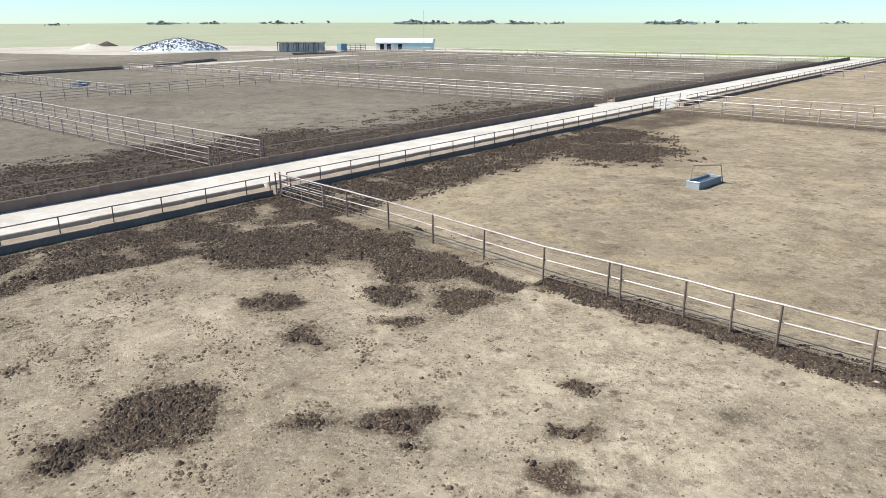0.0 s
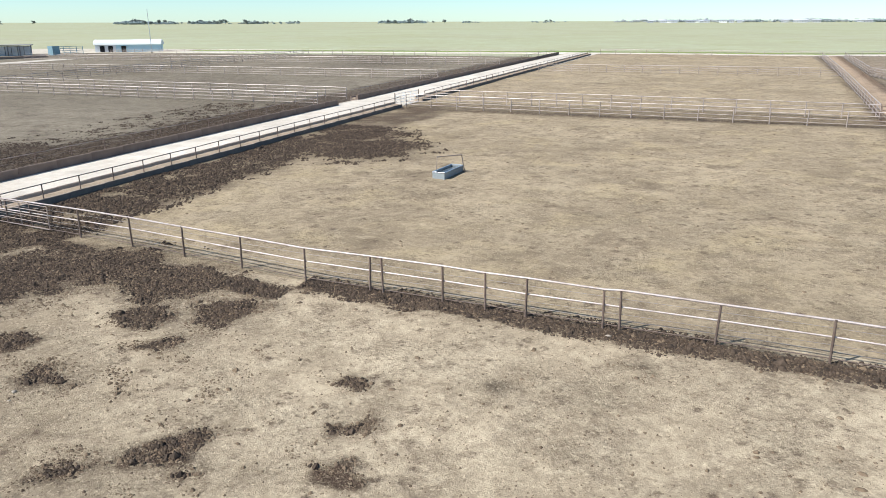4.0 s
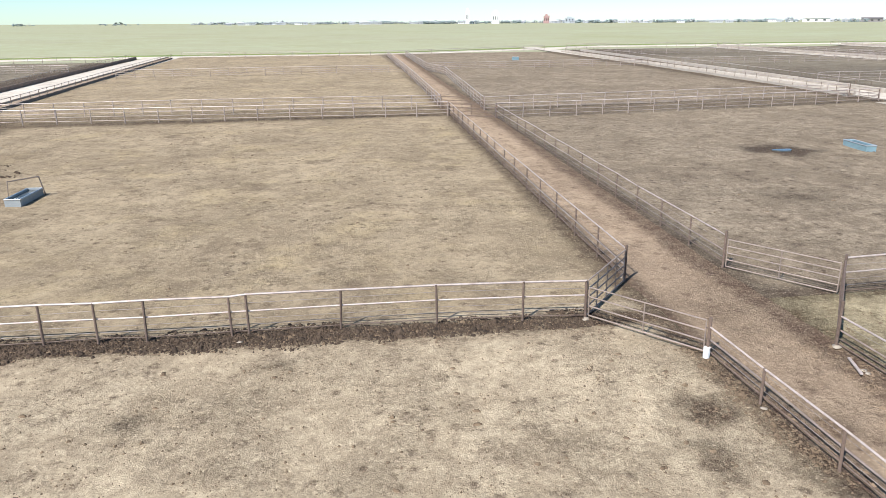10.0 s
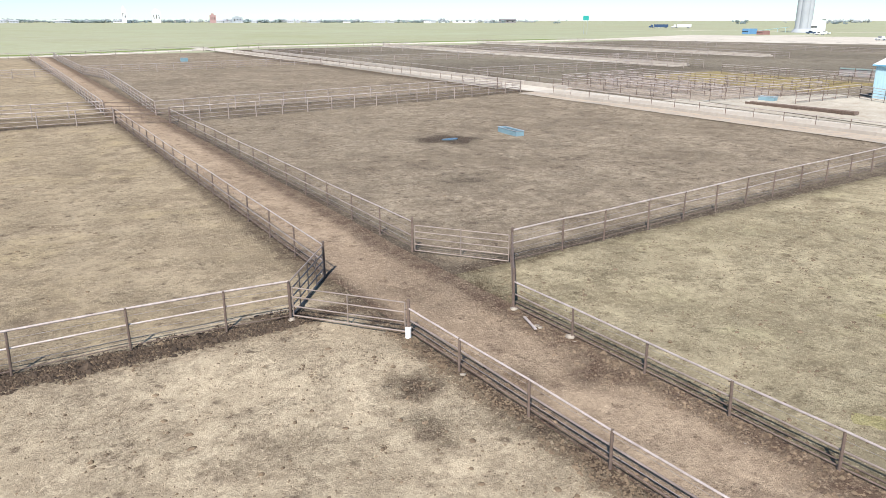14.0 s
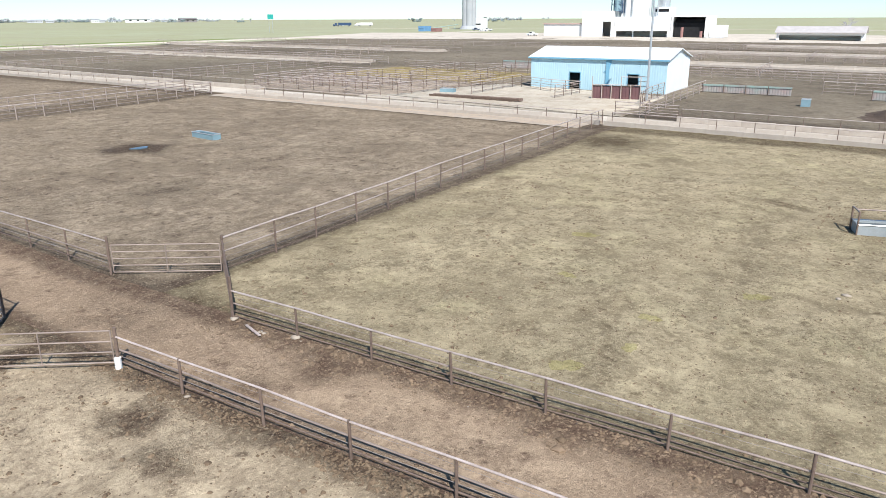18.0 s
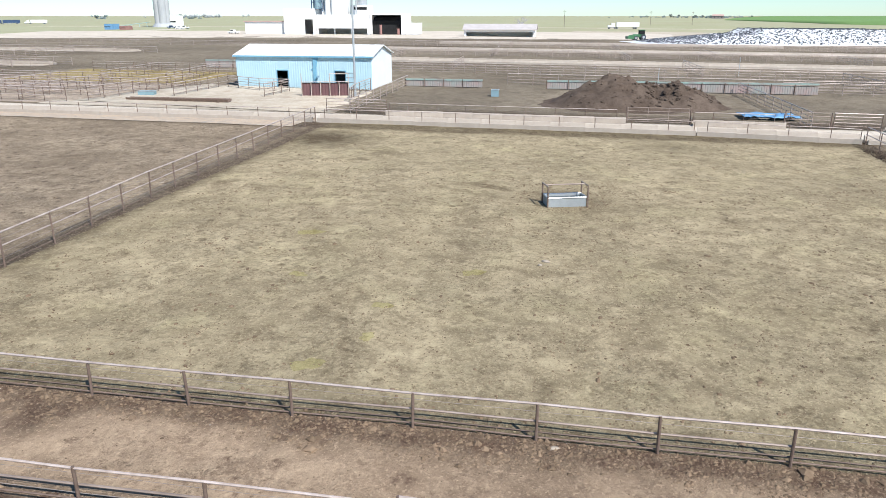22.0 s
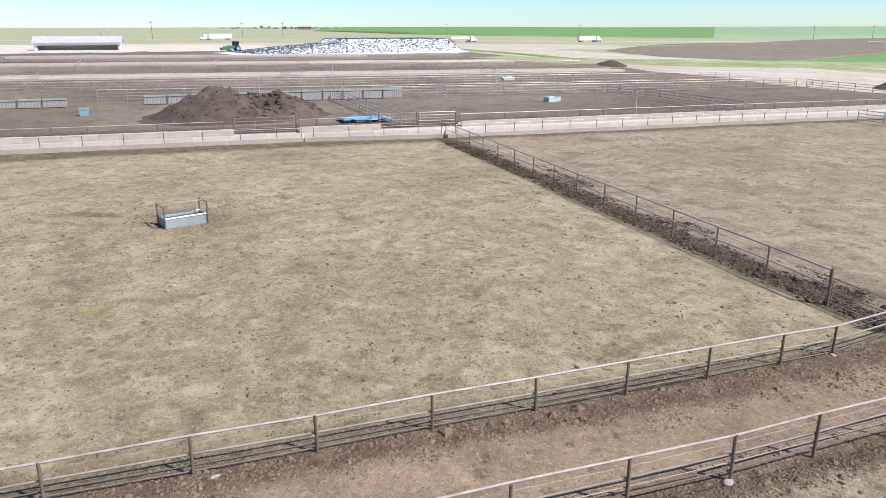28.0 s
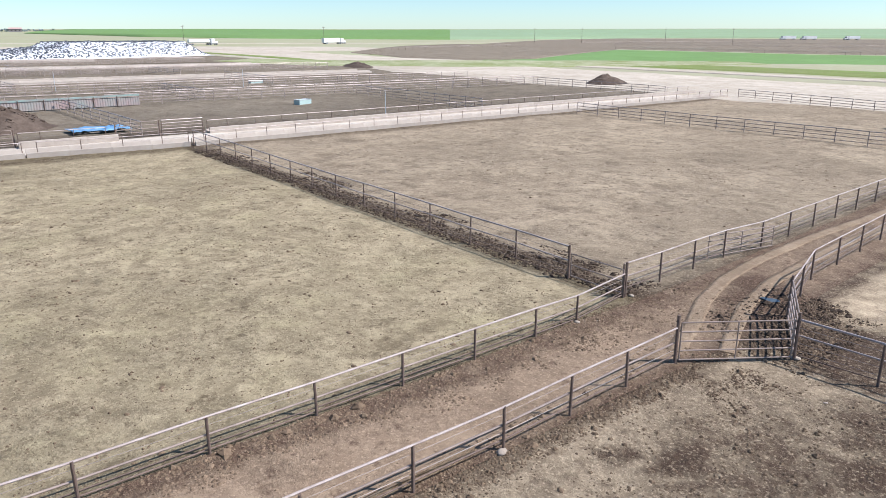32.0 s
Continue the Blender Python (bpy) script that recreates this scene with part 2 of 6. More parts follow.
M_PEN = soil("pen_soil_tan", (0.550, 0.450, 0.320), (0.412, 0.330, 0.228), (0.088, 0.067, 0.052), 0.60, 0.74, 1.0, None, 0.95, 0.54)
M_PEN_BROWN = soil("pen_soil_brown", (0.375, 0.305, 0.222), (0.255, 0.203, 0.145), (0.080, 0.063, 0.050), 0.54, 0.72, 1.0, None, 1.2, 0.72)
M_PEN_OLIVE = soil("pen_soil_olive", (0.462, 0.388, 0.260), (0.340, 0.284, 0.186), (0.100, 0.082, 0.056), 0.56, 0.72, 1.0, (0.430, 0.370, 0.220), 0.9, 0.66)
M_PEN_FAR = soil("pen_soil_far", (0.310, 0.266, 0.200), (0.216, 0.184, 0.138), (0.085, 0.069, 0.056), 0.52, 0.70)
M_PEN_SOUTH = soil("pen_soil_south", (0.450, 0.370, 0.265), (0.328, 0.265, 0.188), (0.095, 0.078, 0.060), 0.54, 0.70, 1.0, None, 1.1, 0.58)
M_PEN_NORTH = soil("pen_soil_north", (0.430, 0.345, 0.235), (0.308, 0.243, 0.163), (0.100, 0.078, 0.060), 0.56, 0.72, 1.0, (0.455, 0.355, 0.205))
M_SORT = soil("sorting_pen_soil", (0.440, 0.375, 0.305), (0.330, 0.275, 0.220), (0.16, 0.13, 0.10), 0.58, 0.74)
M_STRAW = soil("straw_soil", (0.370, 0.300, 0.150), (0.290, 0.230, 0.115), (0.15, 0.12, 0.07), 0.58, 0.74)
M_STAIN = soil("yellow_green_stain", (0.420, 0.365, 0.200), (0.330, 0.295, 0.155), (0.16, 0.14, 0.06), 0.56, 0.72)
M_LANE = soil("lane_soil", (0.465, 0.355, 0.250), (0.345, 0.258, 0.180), (0.115, 0.084, 0.066), 0.60, 0.78, 1.1)
M_MANURE = plain("manure", (0.105, 0.074, 0.052), (0.036, 0.027, 0.021), 3.0, 0.95, 0, 0.15, 0.6, 9)
M_CLOD = plain("soil_clod", (0.215, 0.155, 0.102), (0.105, 0.074, 0.050), 2.2, 0.95, 0, 0.12, 0.5, 12)
M_CLODTAN = plain("tan_clod", (0.255, 0.182, 0.122), (0.145, 0.102, 0.068), 2.2, 0.95, 0, 0.12, 0.5, 12)
M_CALICHE = soil("caliche_road", (0.680, 0.620, 0.535), (0.600, 0.540, 0.462), (0.500, 0.440, 0.370), 0.62, 0.8, 0.7, None, 0.45, 0.3, 0.80)
M_DIRTROAD = soil("dirt_road", (0.620, 0.560, 0.465), (0.520, 0.462, 0.375), (0.340, 0.290, 0.230), 0.62, 0.8, 0.3, None, 0.6, 0.4, 0.80)
# darker copy for the bunks' pen-side face, its shade put into the colour
M_CONC_DARK = plain("shaded_bunk_concrete", (0.225, 0.19, 0.163), (0.15, 0.125, 0.107), 0.8, 0.85, 0, 0.2, 0.25, 18, 0.06)
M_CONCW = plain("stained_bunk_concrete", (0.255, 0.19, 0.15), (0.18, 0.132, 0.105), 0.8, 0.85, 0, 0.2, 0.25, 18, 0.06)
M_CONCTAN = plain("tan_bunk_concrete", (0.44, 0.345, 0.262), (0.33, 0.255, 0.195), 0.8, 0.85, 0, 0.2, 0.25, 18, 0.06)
M_CONC = plain("bunk_concrete", (0.45, 0.395, 0.335), (0.365, 0.315, 0.265), 0.8, 0.85, 0, 0.2, 0.25, 18, 0.06)
M_FEED = plain("bunk_feed", (0.40, 0.31, 0.225), (0.29, 0.215, 0.15), 1.5, 0.95, 0, 0.1, 0.6, 14)
M_POST = plain("rusty_pipe_steel", (0.205, 0.148, 0.118), (0.120, 0.082, 0.064), 6.0, 0.7, 0.15, 0.4, 0.1, 40, 0.15)
M_RAIL = plain("worn_pipe_rail", (0.35, 0.278, 0.235), (0.22, 0.170, 0.142), 1.5, 0.55, 0.2, 0.5, 0.05, 30, 0.1)
M_TOPRAIL = plain("bleached_top_rail", (0.56, 0.475, 0.435), (0.36, 0.285, 0.245), 2.6, 0.5, 0.15, 0.5, 0.05, 30, 0.1)
M_FARRAIL = plain("weathered_alley_rail", (0.40, 0.33, 0.29), (0.27, 0.215, 0.18), 1.5, 0.6, 0.15, 0.4, 0.05, 30, 0.1)
M_CABLE = plain("steel_cable", (0.29, 0.25, 0.23), (0.19, 0.16, 0.145), 4.0, 0.6, 0.2, 0.4)
M_STONE = plain("post_footing", (0.40, 0.34, 0.275), (0.29, 0.24, 0.19), 2.0, 0.9, 0, 0.2, 0.4, 14)
M_DIRTTRACK = soil("wheel_track_soil", (0.33, 0.26, 0.185), (0.28, 0.215, 0.15), (0.18, 0.135, 0.10), 0.62, 0.8, 0.8)
M_HEAP = soil("heap_soil", (0.145, 0.113, 0.090), (0.100, 0.077, 0.062), (0.050, 0.039, 0.032), 0.5, 0.7, 0.8)
M_FIELD = soil("wheat_field", (0.315, 0.328, 0.222), (0.365, 0.342, 0.245), (0.268, 0.298, 0.185), 0.5, 0.72, 0.03, None, 1.0, 0.48, 0.95)
M_GREEN = soil("green_crop", (0.150, 0.255, 0.095), (0.180, 0.275, 0.115), (0.115, 0.205, 0.075), 0.5, 0.72, 0.05, None, 1.0, 0.48, 0.95)
# paler copy of the green crop, with distance haze mixed into its colour
M_PALEGREEN = soil("hazed_crop", (0.235, 0.330, 0.205), (0.270, 0.335, 0.225), (0.200, 0.290, 0.170), 0.5, 0.72, 0.03, None, 1.0, 0.4, 0.95)
M_WEEDS = soil("weedy_ground", (0.480, 0.450, 0.350), (0.300, 0.335, 0.175), (0.180, 0.225, 0.090), 0.46, 0.62, 0.22, None, 1.0, 0.6, 0.9)
M_GRASS = soil("verge_grass", (0.170, 0.235, 0.070), (0.230, 0.240, 0.110), (0.120, 0.180, 0.055), 0.5, 0.7, 0.3, None, 1.0, 0.48, 0.95)
M_BLUE = plain("blue_sheet_metal", (0.47, 0.66, 0.73), (0.42, 0.61, 0.69), 0.6, 0.5, 0.1, 0.4, 0.0, 12)
M_WHITE = plain("white_sheet_metal", (0.80, 0.805, 0.79), (0.73, 0.735, 0.72), 0.15, 0.5, 0.0, 0.4, 0.0, 10)
M_WHITEBLUE = plain("blue_white_sheet_metal", (0.78, 0.83, 0.84), (0.72, 0.78, 0.80), 0.5, 0.5, 0.05, 0.4, 0.0, 10)
M_TRIMBLUE = plain("blue_trim", (0.20, 0.42, 0.56), (0.16, 0.36, 0.50), 0.6, 0.5)
M_PINKROOF = plain("faded_red_roof", (0.52, 0.36, 0.32), (0.44, 0.30, 0.27), 0.4, 0.7)
M_CONCGREY = plain("grey_concrete", (0.42, 0.43, 0.44), (0.36, 0.37, 0.385), 0.15, 0.85)
M_TEALGREY = plain("pale_green_steel", (0.42, 0.54, 0.50), (0.36, 0.48, 0.45), 0.5, 0.6)
M_BALE = plain("old_bales", (0.66, 0.635, 0.60), (0.52, 0.495, 0.46), 0.6, 0.95, 0, 0.1, 0.4, 6)
# near-black for glass and chassis; also paints shade in the mill bay and doorways
M_DARK = plain("near_black", (0.02, 0.02, 0.022), (0.012, 0.012, 0.012), 1.0, 0.9)
M_GREY = plain("grey_roof", (0.27, 0.25, 0.24), (0.20, 0.185, 0.18), 0.7, 0.7, 0.1)
M_PALEROOF = plain("bleached_grey_roof", (0.50, 0.465, 0.455), (0.42, 0.39, 0.38), 0.5, 0.7)
# the next six far colours are paled: distance haze is painted into them
M_TREE = plain("hazed_foliage", (0.155, 0.18, 0.165), (0.11, 0.13, 0.12), 0.2, 0.9)
M_BARK = plain("hazed_bare_branches", (0.40, 0.385, 0.40), (0.31, 0.30, 0.31), 0.3, 0.9)
M_SCRUB = plain("hazed_scrub", (0.40, 0.42, 0.425), (0.31, 0.33, 0.335), 0.05, 0.95)
M_HOUSE = plain("hazed_house_wall", (0.52, 0.53, 0.545), (0.43, 0.44, 0.455), 0.2, 0.8)
M_BRICK = plain("hazed_elevator_brick", (0.42, 0.27, 0.25), (0.36, 0.23, 0.215), 0.3, 0.8)
M_GROVE = plain("hazed_shelter_belt", (0.225, 0.27, 0.27), (0.17, 0.21, 0.21), 0.05, 0.95)
M_STEEL = plain("galvanised_steel", (0.55, 0.57, 0.58), (0.46, 0.48, 0.50), 0.8, 0.4, 0.5, 0.5)
M_TROUGH = plain("trough_steel", (0.27, 0.40, 0.45), (0.21, 0.32, 0.36), 1.2, 0.5, 0.2)
M_GALV = plain("dull_galvanised_steel", (0.33, 0.355, 0.36), (0.26, 0.28, 0.285), 1.0, 0.6, 0.1)
M_WATER = plain("water", (0.085, 0.10, 0.105), (0.06, 0.075, 0.08), 1.0, 0.22, 0, 0.4)
M_TYRE = plain("tyre_rubber", (0.085, 0.095, 0.112), (0.05, 0.056, 0.068), 1.5, 0.8)
M_SHEETING = plain("white_silage_sheet", (0.76, 0.78, 0.80), (0.60, 0.63, 0.66), 0.15, 0.5)
M_TARP = plain("blue_tarp", (0.17, 0.34, 0.55), (0.12, 0.26, 0.44), 0.8, 0.5)
M_MAROON = plain("maroon_panel", (0.16, 0.085, 0.085), (0.12, 0.06, 0.065), 0.8, 0.6)
M_RED = plain("red_paint", (0.34, 0.19, 0.17), (0.28, 0.15, 0.135), 0.5, 0.6)
M_TEAL = plain("teal_paint", (0.05, 0.45, 0.40), (0.04, 0.38, 0.34), 0.5, 0.5)
M_TIN = plain("faded_rust_panel", (0.36, 0.27, 0.255), (0.29, 0.32, 0.295), 0.5, 0.6)
M_TEALWALL = plain("worn_green_paint", (0.29, 0.42, 0.38), (0.29, 0.27, 0.25), 0.7, 0.6)
M_VEHICLE = plain("vehicle_blue", (0.04, 0.075, 0.15), (0.03, 0.055, 0.11), 0.6, 0.35, 0, 0.5)
M_TRACTOR = plain("tractor_green", (0.07, 0.20, 0.09), (0.05, 0.15, 0.07), 0.6, 0.4, 0, 0.5)


# ---------- ground shape ----------
def gz(x, y):
    """The yards rise gently to the north-east, and the plain towards the horizon."""
    return 2.5 * math.tanh((0.00475 * x + 0.0094 * y) / 2.5) + 0.0022 * max(0.0, math.hypot(x, y) - 1800)


def P(x, y, dz=0.0):
    return Vector((x, y, gz(x, y) + dz))


def mesh_of(name, verts, faces, mats, smooth=False, idx=None):
    me = bpy.data.meshes.new(name)
    me.from_pydata([tuple(v) for v in verts], [], faces)
    for m in (mats if isinstance(mats, (list, tuple)) else [mats]):
        me.materials.append(m)
    if smooth:
        me.shade_smooth()
    if idx is not None:
        me.polygons.foreach_set("material_index", idx)
    me.update()
    return me


def part(name, me, parent, label="", at=None):
    """Links a mesh as one object under a thing or a part."""
    ob = new(name, me)
    ob.parent = parent
    if at is not None:
        ob.matrix_basis = at
    if label:
        ob["label"] = label
    return ob


def thing(name, at, label, category, group="", kind=""):
    ob = new(name)
    ob.empty_display_size = 0.2
    ob.matrix_basis = at if isinstance(at, Matrix) else Matrix.Translation(at)
    return tagged(ob, label, category, group, kind)


class Build:
    """Gathers vertices and faces of one mesh."""

    def __init__(self):
        self.v, self.f = [], []

    def box(self, x0, x1, y0, y1, z0, z1, m=None):
        n = len(self.v)
        for z in (z0, z1):
            for x, y in ((x0, y0), (x1, y0), (x1, y1), (x0, y1)):
                p = Vector((x, y, z))
                self.v.append(m @ p if m else p)
        for q in ((3, 2, 1, 0), (4, 5, 6, 7), (0, 1, 5, 4), (1, 2, 6, 5), (2, 3, 7, 6), (3, 0, 4, 7)):
            self.f.append(tuple(n + i for i in q))
        return self

    def tube(self, pts, r, sides=6, r1=None):
        """A pipe through the points, with closed ends."""
        n0 = len(self.v)
        pts = [Vector(p) for p in pts]
        for k, p in enumerate(pts):
            d = (pts[min(k + 1, len(pts) - 1)] - pts[max(k - 1, 0)]).normalized()
            a = d.cross(Vector((0, 0, 1)) if abs(d.z) < 0.9 else Vector((1, 0, 0))).normalized()
            b = d.cross(a)
            rr = r if r1 is None else r + (r1 - r) * k / (len(pts) - 1)
            for s in range(sides):
                w = 2 * math.pi * s / sides
                self.v.append(p + (a * math.cos(w) + b * math.sin(w)) * rr)
        for k in range(len(pts) - 1):
            for s in range(sides):
                i, j = n0 + k * sides + s, n0 + k * sides + (s + 1) % sides
                self.f.append((i, i + sides, j + sides, j))
        self.f.append(tuple(n0 + s for s in range(sides)))
        e = n0 + (len(pts) - 1) * sides
        self.f.append(tuple(e + s for s in reversed(range(sides))))
        return self

    def profile(self, prof, a, b, cap=True):
        """A closed outline (offset, height), swept from a to b on the ground plan; offset to the left of the way."""
        a, b = Vector(a), Vector(b)
        d = (b - a)
        left = Vector((-d.y, d.x, 0)).normalized()
        n, k = len(self.v), len(prof)
        for q in (a, b):
            for o, h in prof:
                self.v.append(q + left * o + Vector((0, 0, h)))
        for i in range(k):
            j = (i + 1) % k
            self.f.append((n + i, n + j, n + k + j, n + k + i))
        if cap:
            self.f.append(tuple(n + i for i in reversed(range(k))))
            self.f.append(tuple(n + k + i for i in range(k)))
        return self

    def mesh(self, name, mats, smooth=False, idx=None):
        return mesh_of(name, self.v, self.f, mats, smooth, idx)


def lump(rng, rad, flat=0.55):
    """A rough clod: a shaken icosahedron, as vertices and faces."""
    t = (1 + 5 ** 0.5) / 2
    vs = [(-1, t, 0), (1, t, 0), (-1, -t, 0), (1, -t, 0), (0, -1, t), (0, 1, t), (0, -1, -t), (0, 1, -t), (t, 0, -1), (t, 0, 1), (-t, 0, -1), (-t, 0, 1)]
    fs = [(0, 11, 5), (0, 5, 1), (0, 1, 7), (0, 7, 10), (0, 10, 11), (1, 5, 9), (5, 11, 4), (11, 10, 2), (10, 7, 6), (7, 1, 8),
          (3, 9, 4), (3, 4, 2), (3, 2, 6), (3, 6, 8), (3, 8, 9), (4, 9, 5), (2, 4, 11), (6, 2, 10), (8, 6, 7), (9, 8, 1)]
    sx, sy = rng.uniform(0.7, 1.3), rng.uniform(0.7, 1.3)
    out = []
    for v in vs:
        k = rad / 1.9 * rng.uniform(0.72, 1.2)
        out.append(Vector((v[0] * k * sx, v[1] * k * sy, v[2] * k * flat)))
    return out, fs


# manure: round wallows (x, y, radius, strength)
WALLOWS = [(-16.8, 7.6, 2.0, 1.0), (-16.8, 5.2, 0.9, 1.2), (-11.7, 11.6, 1.1, 1.3), (-8.1, 14.2, 0.6, 0.9), (-7.6, 12.3, 0.55, 1.3),
           (-16.2, 19.4, 1.4, 1.2), (-18.6, 18.0, 1.2, 0.9), (-21.1, 14.5, 1.2, 0.9), (-9.2, 16.2, 0.6, 0.9), (-13.5, 10.0, 0.9, 0.8),
           (-16.2, 16.4, 1.1, 0.7), (-17.8, 13.3, 1.1, 0.8), (-5.1, 17.1, 0.7, 0.6), (-1.8, 19.9, 0.5, 0.7), (-19.8, 21.0, 2.2, 1.1),
           (-27.0, 51.0, 5.0, 1.0), (-30.0, 57.0, 4.0, 0.9), (-27.0, 19.0, 4.5, 0.95), (-24.0, 21.5, 3.0, 1.0), (-31.5, 12.0, 3.0, 0.8),
           (11.9, 14.0, 1.0, 0.7), (9.6, 15.6, 1.0, 0.8), (8.6, 13.2, 0.8, 0.6), (2.0, 3.0, 3.0, 0.3), (-19.0, 11.0, 8.0, 0.26), (-12.0, 9.5, 5.0, 0.26), (-27.0, 12.0, 6.0, 0.4), (11.0, -23.6, 1.7, 1.4), (12.2, -26.2, 1.8, 1.4), (13.5, 21.5, 3.4, 0.42), (4.8, -17.0, 1.6, 1.0), (8.4, -24.0, 2.6, 1.2),
           (9.4, -13.0, 0.8, 0.9), (8.2, -13.8, 0.9, 1.0), (5.0, -20.5, 1.1, 1.1), (33.6, 49.2, 2.2, 1.25), (26.0, 36.0, 2.0, 0.6),
           (46.0, -18.0, 4.0, 0.3), (56.0, 20.0, 4.0, 0.8), (58.0, -8.0, 3.0, 0.45), (39.5, 0.0, 3.5, 0.5), (13.5, -27.5, 1.5, 1.1), (12.2, -25.6, 1.0, 1.2),
           (20.0, -23.8, 1.5, 0.8), (30.0, -24.2, 1.8, 0.6), (42.0, -24.5, 2.5, 0.6), (14.6, 13.0, 1.2, 0.7), (14.5, 6.0, 1.0, 0.6), (6.0, -15.0, 7.5, 0.62), (-26.0, 6.0, 7.0, 0.45), (-14.0, 8.0, 5.0, 0.3), (5.5, -19.5, 3.0, 0.75)]


def band(d, half, soft):
    return max(0.0, min(1.0, (half + soft - abs(d)) / soft))


def dung(x, y):
    """How much manure lies at a place, 0 to about 1.2."""
    v = 0.0
    qx = x + 0.8 * noise.noise((x * 0.55, y * 0.55, 21.0)) + 0.35 * noise.noise((x * 1.6, y * 1.6, 22.0))
    qy = y + 0.8 * noise.noise((x * 0.55, y * 0.55, 31.0)) + 0.35 * noise.noise((x * 1.6, y * 1.6, 32.0))
    for wx, wy, r, s in WALLOWS:
        if abs(qx - wx) < 2 * r and abs(qy - wy) < 2 * r:
            v = max(v, s * max(0.0, 1.35 - math.hypot(qx - wx, qy - wy) / r * 0.85))
    wob = 1.0 + 0.5 * noise.noise((x * 0.25, y * 0.25, 5.0))
    lx = x - lane_shift(y)
    if -36 < x and lx < 11.2:
        v = max(v, (0.82 + 0.5 * noise.noise((x * 0.42, y * 0.42, 14.0))) * band(x + 32.4, 2.6 * wob, 2.0) if y < 80 else 0)
        fy = 24.3 + (x + 35.3) * -0.13 if x < -15 else 23.0 - (x + 15) * 0.05
        v = max(v, 0.95 * band(y - fy + 0.25, 0.30 * wob, 0.8))
        v = max(v, 0.8 * band(y - 75.3, 0.6 * wob, 2.0), 0.6 * band(y - 78.6, 3.0, 1.4))
        v = max(v, 0.8 * band(lx - 11.1, 0.25 * wob, 1.1))
        v = max(v, 0.8 * band(y + 22.0, 0.5 * wob, 1.2))
    elif lx < 16.2:
        v = max(v, 0.75 * band(lx - 15.2, 0.45 * wob, 0.9), 0.7 * band(lx - 11.3, 0.15 * wob, 0.7))
        v = max(v, 0.58 * band(y + 45, 20, 26))
    if x < -44 or x > 70:
        v = max(v, 0.9 * band(x + 46.8, (8.0 if y < 44 else 3.0) * wob, 5.0), 0.85 * band(x - 73, 1.6 * wob, 3.0), 0.35 + 0.5 * noise.noise((x * 0.03, y * 0.03, 2.0)))
    if 15.2 < x < 65:
        v = max(v, 0.6 * band(y - 75.5 - 0.05 * (x - 17), 3.0, 1.4), 0.7 * band(y - 22.6, 0.4 * wob, 1.2), 0.95 * band(y + 22.6, 0.45 * wob, 1.3), 0.6 * band(lx - 15.6, 0.5 * wob, 1.0))
        v = max(v, 0.75 * band(x - 63, 1.2 * wob, 2.0))
        if y < -22:
            v = max(v, 0.15 + 0.45 * noise.noise((x * 0.08, y * 0.08, 9.0)))
    if 71 < x < 117 and 24 < y < 86:
        v *= 0.2
    return v


def steps(lo, hi, step):
    n = max(1, round((hi - lo) / step))
    return [lo + (hi - lo) * i / n for i in range(n + 1)]


def relief(x, y):
    """Trodden surface: low swells and hoof-pocked roughness, in metres."""
    a = noise.noise((x * 0.13, y * 0.13, 3.0)) * 0.07
    return a + noise.noise((x * 0.9, y * 0.9, 7.0)) * 0.025 + noise.noise((x * 1.7, y * 1.7, 1.0)) * 0.010


def lane_shift(y):
    """The lane drifts east at both ends."""
    return 0.036 * max(0.0, y - 25) + 0.055 * max(0.0, -22 - y)


def sheet(name, xs, ys, dz, mat, label, category, rel=1.0, kind="structure", group="", skew=False):
    vs, fs = [], []
    for y in ys:
        for x in xs:
            if skew:
                x += lane_shift(y)
            vs.append((x, y, gz(x, y) + dz + (relief(x, y) * rel if rel else 0)))
    n = len(xs)
    marks = [dung(v[0], v[1]) for v in vs] if rel else None
    for j in range(len(ys) - 1):
        for i in range(n - 1):
            a = j * n + i
            fs.append((a, a + 1, a + n + 1, a + n))
    me = mesh_of(name, vs, fs, mat, True)
    if marks:
        me.attributes.new("dung", "FLOAT", "POINT").data.foreach_set("value", marks)
    return tagged(new(name, me), label, category, group, kind)


# ---------- the ground to the horizon ----------
def graded(far, near):
    half = [near * i / 14 for i in range(15)]
    while half[-1] < far:
        half.append(half[-1] * 1.17)
    return [-v for v in reversed(half[1:])] + half


ax = graded(4600, 240)
vs, fs = [], []
for y in ax:
    for x in ax:
        vs.append((x, y, gz(x, y) - (0.14 if -300 < x < 320 and -190 < y < 262 else 0.02)))
for j in range(len(ax) - 1):
    for i in range(len(ax) - 1):
        a = j * len(ax) + i
        fs.append((a, a + 1, a + len(ax) + 1, a + len(ax)))
tagged(new("ground", mesh_of("ground", vs, fs, M_FIELD, True)), "pale green-grey wheat field stretching to the horizon", "field", "", "structure")

# pen floors and lanes
sheet("pen_floor_1", steps(-35.9, 11.15, 0.3), steps(-22.2, 23.0, 0.3), 0, M_PEN, "dry tan trodden pen soil with dark manure", "pen floor")
sheet("pen_floor_2", steps(-35.9, 15.47, 0.45), steps(23.0, 75.5, 0.45), 0, M_PEN_NORTH, "dry tan trodden pen soil behind pipe fence", "pen floor")
sheet("lane_floor", steps(11.15, 15.5, 0.3), steps(-110, 204, 0.5), 0.015, M_LANE, "brown packed soil of the cattle lane", "lane", skew=True)
sheet("pen_floor_3", steps(15.5, 64.7, 0.6), steps(22.3, 75.5, 0.6), 0, M_PEN_BROWN, "grey-brown dusty soil of an emptier pen", "pen floor")
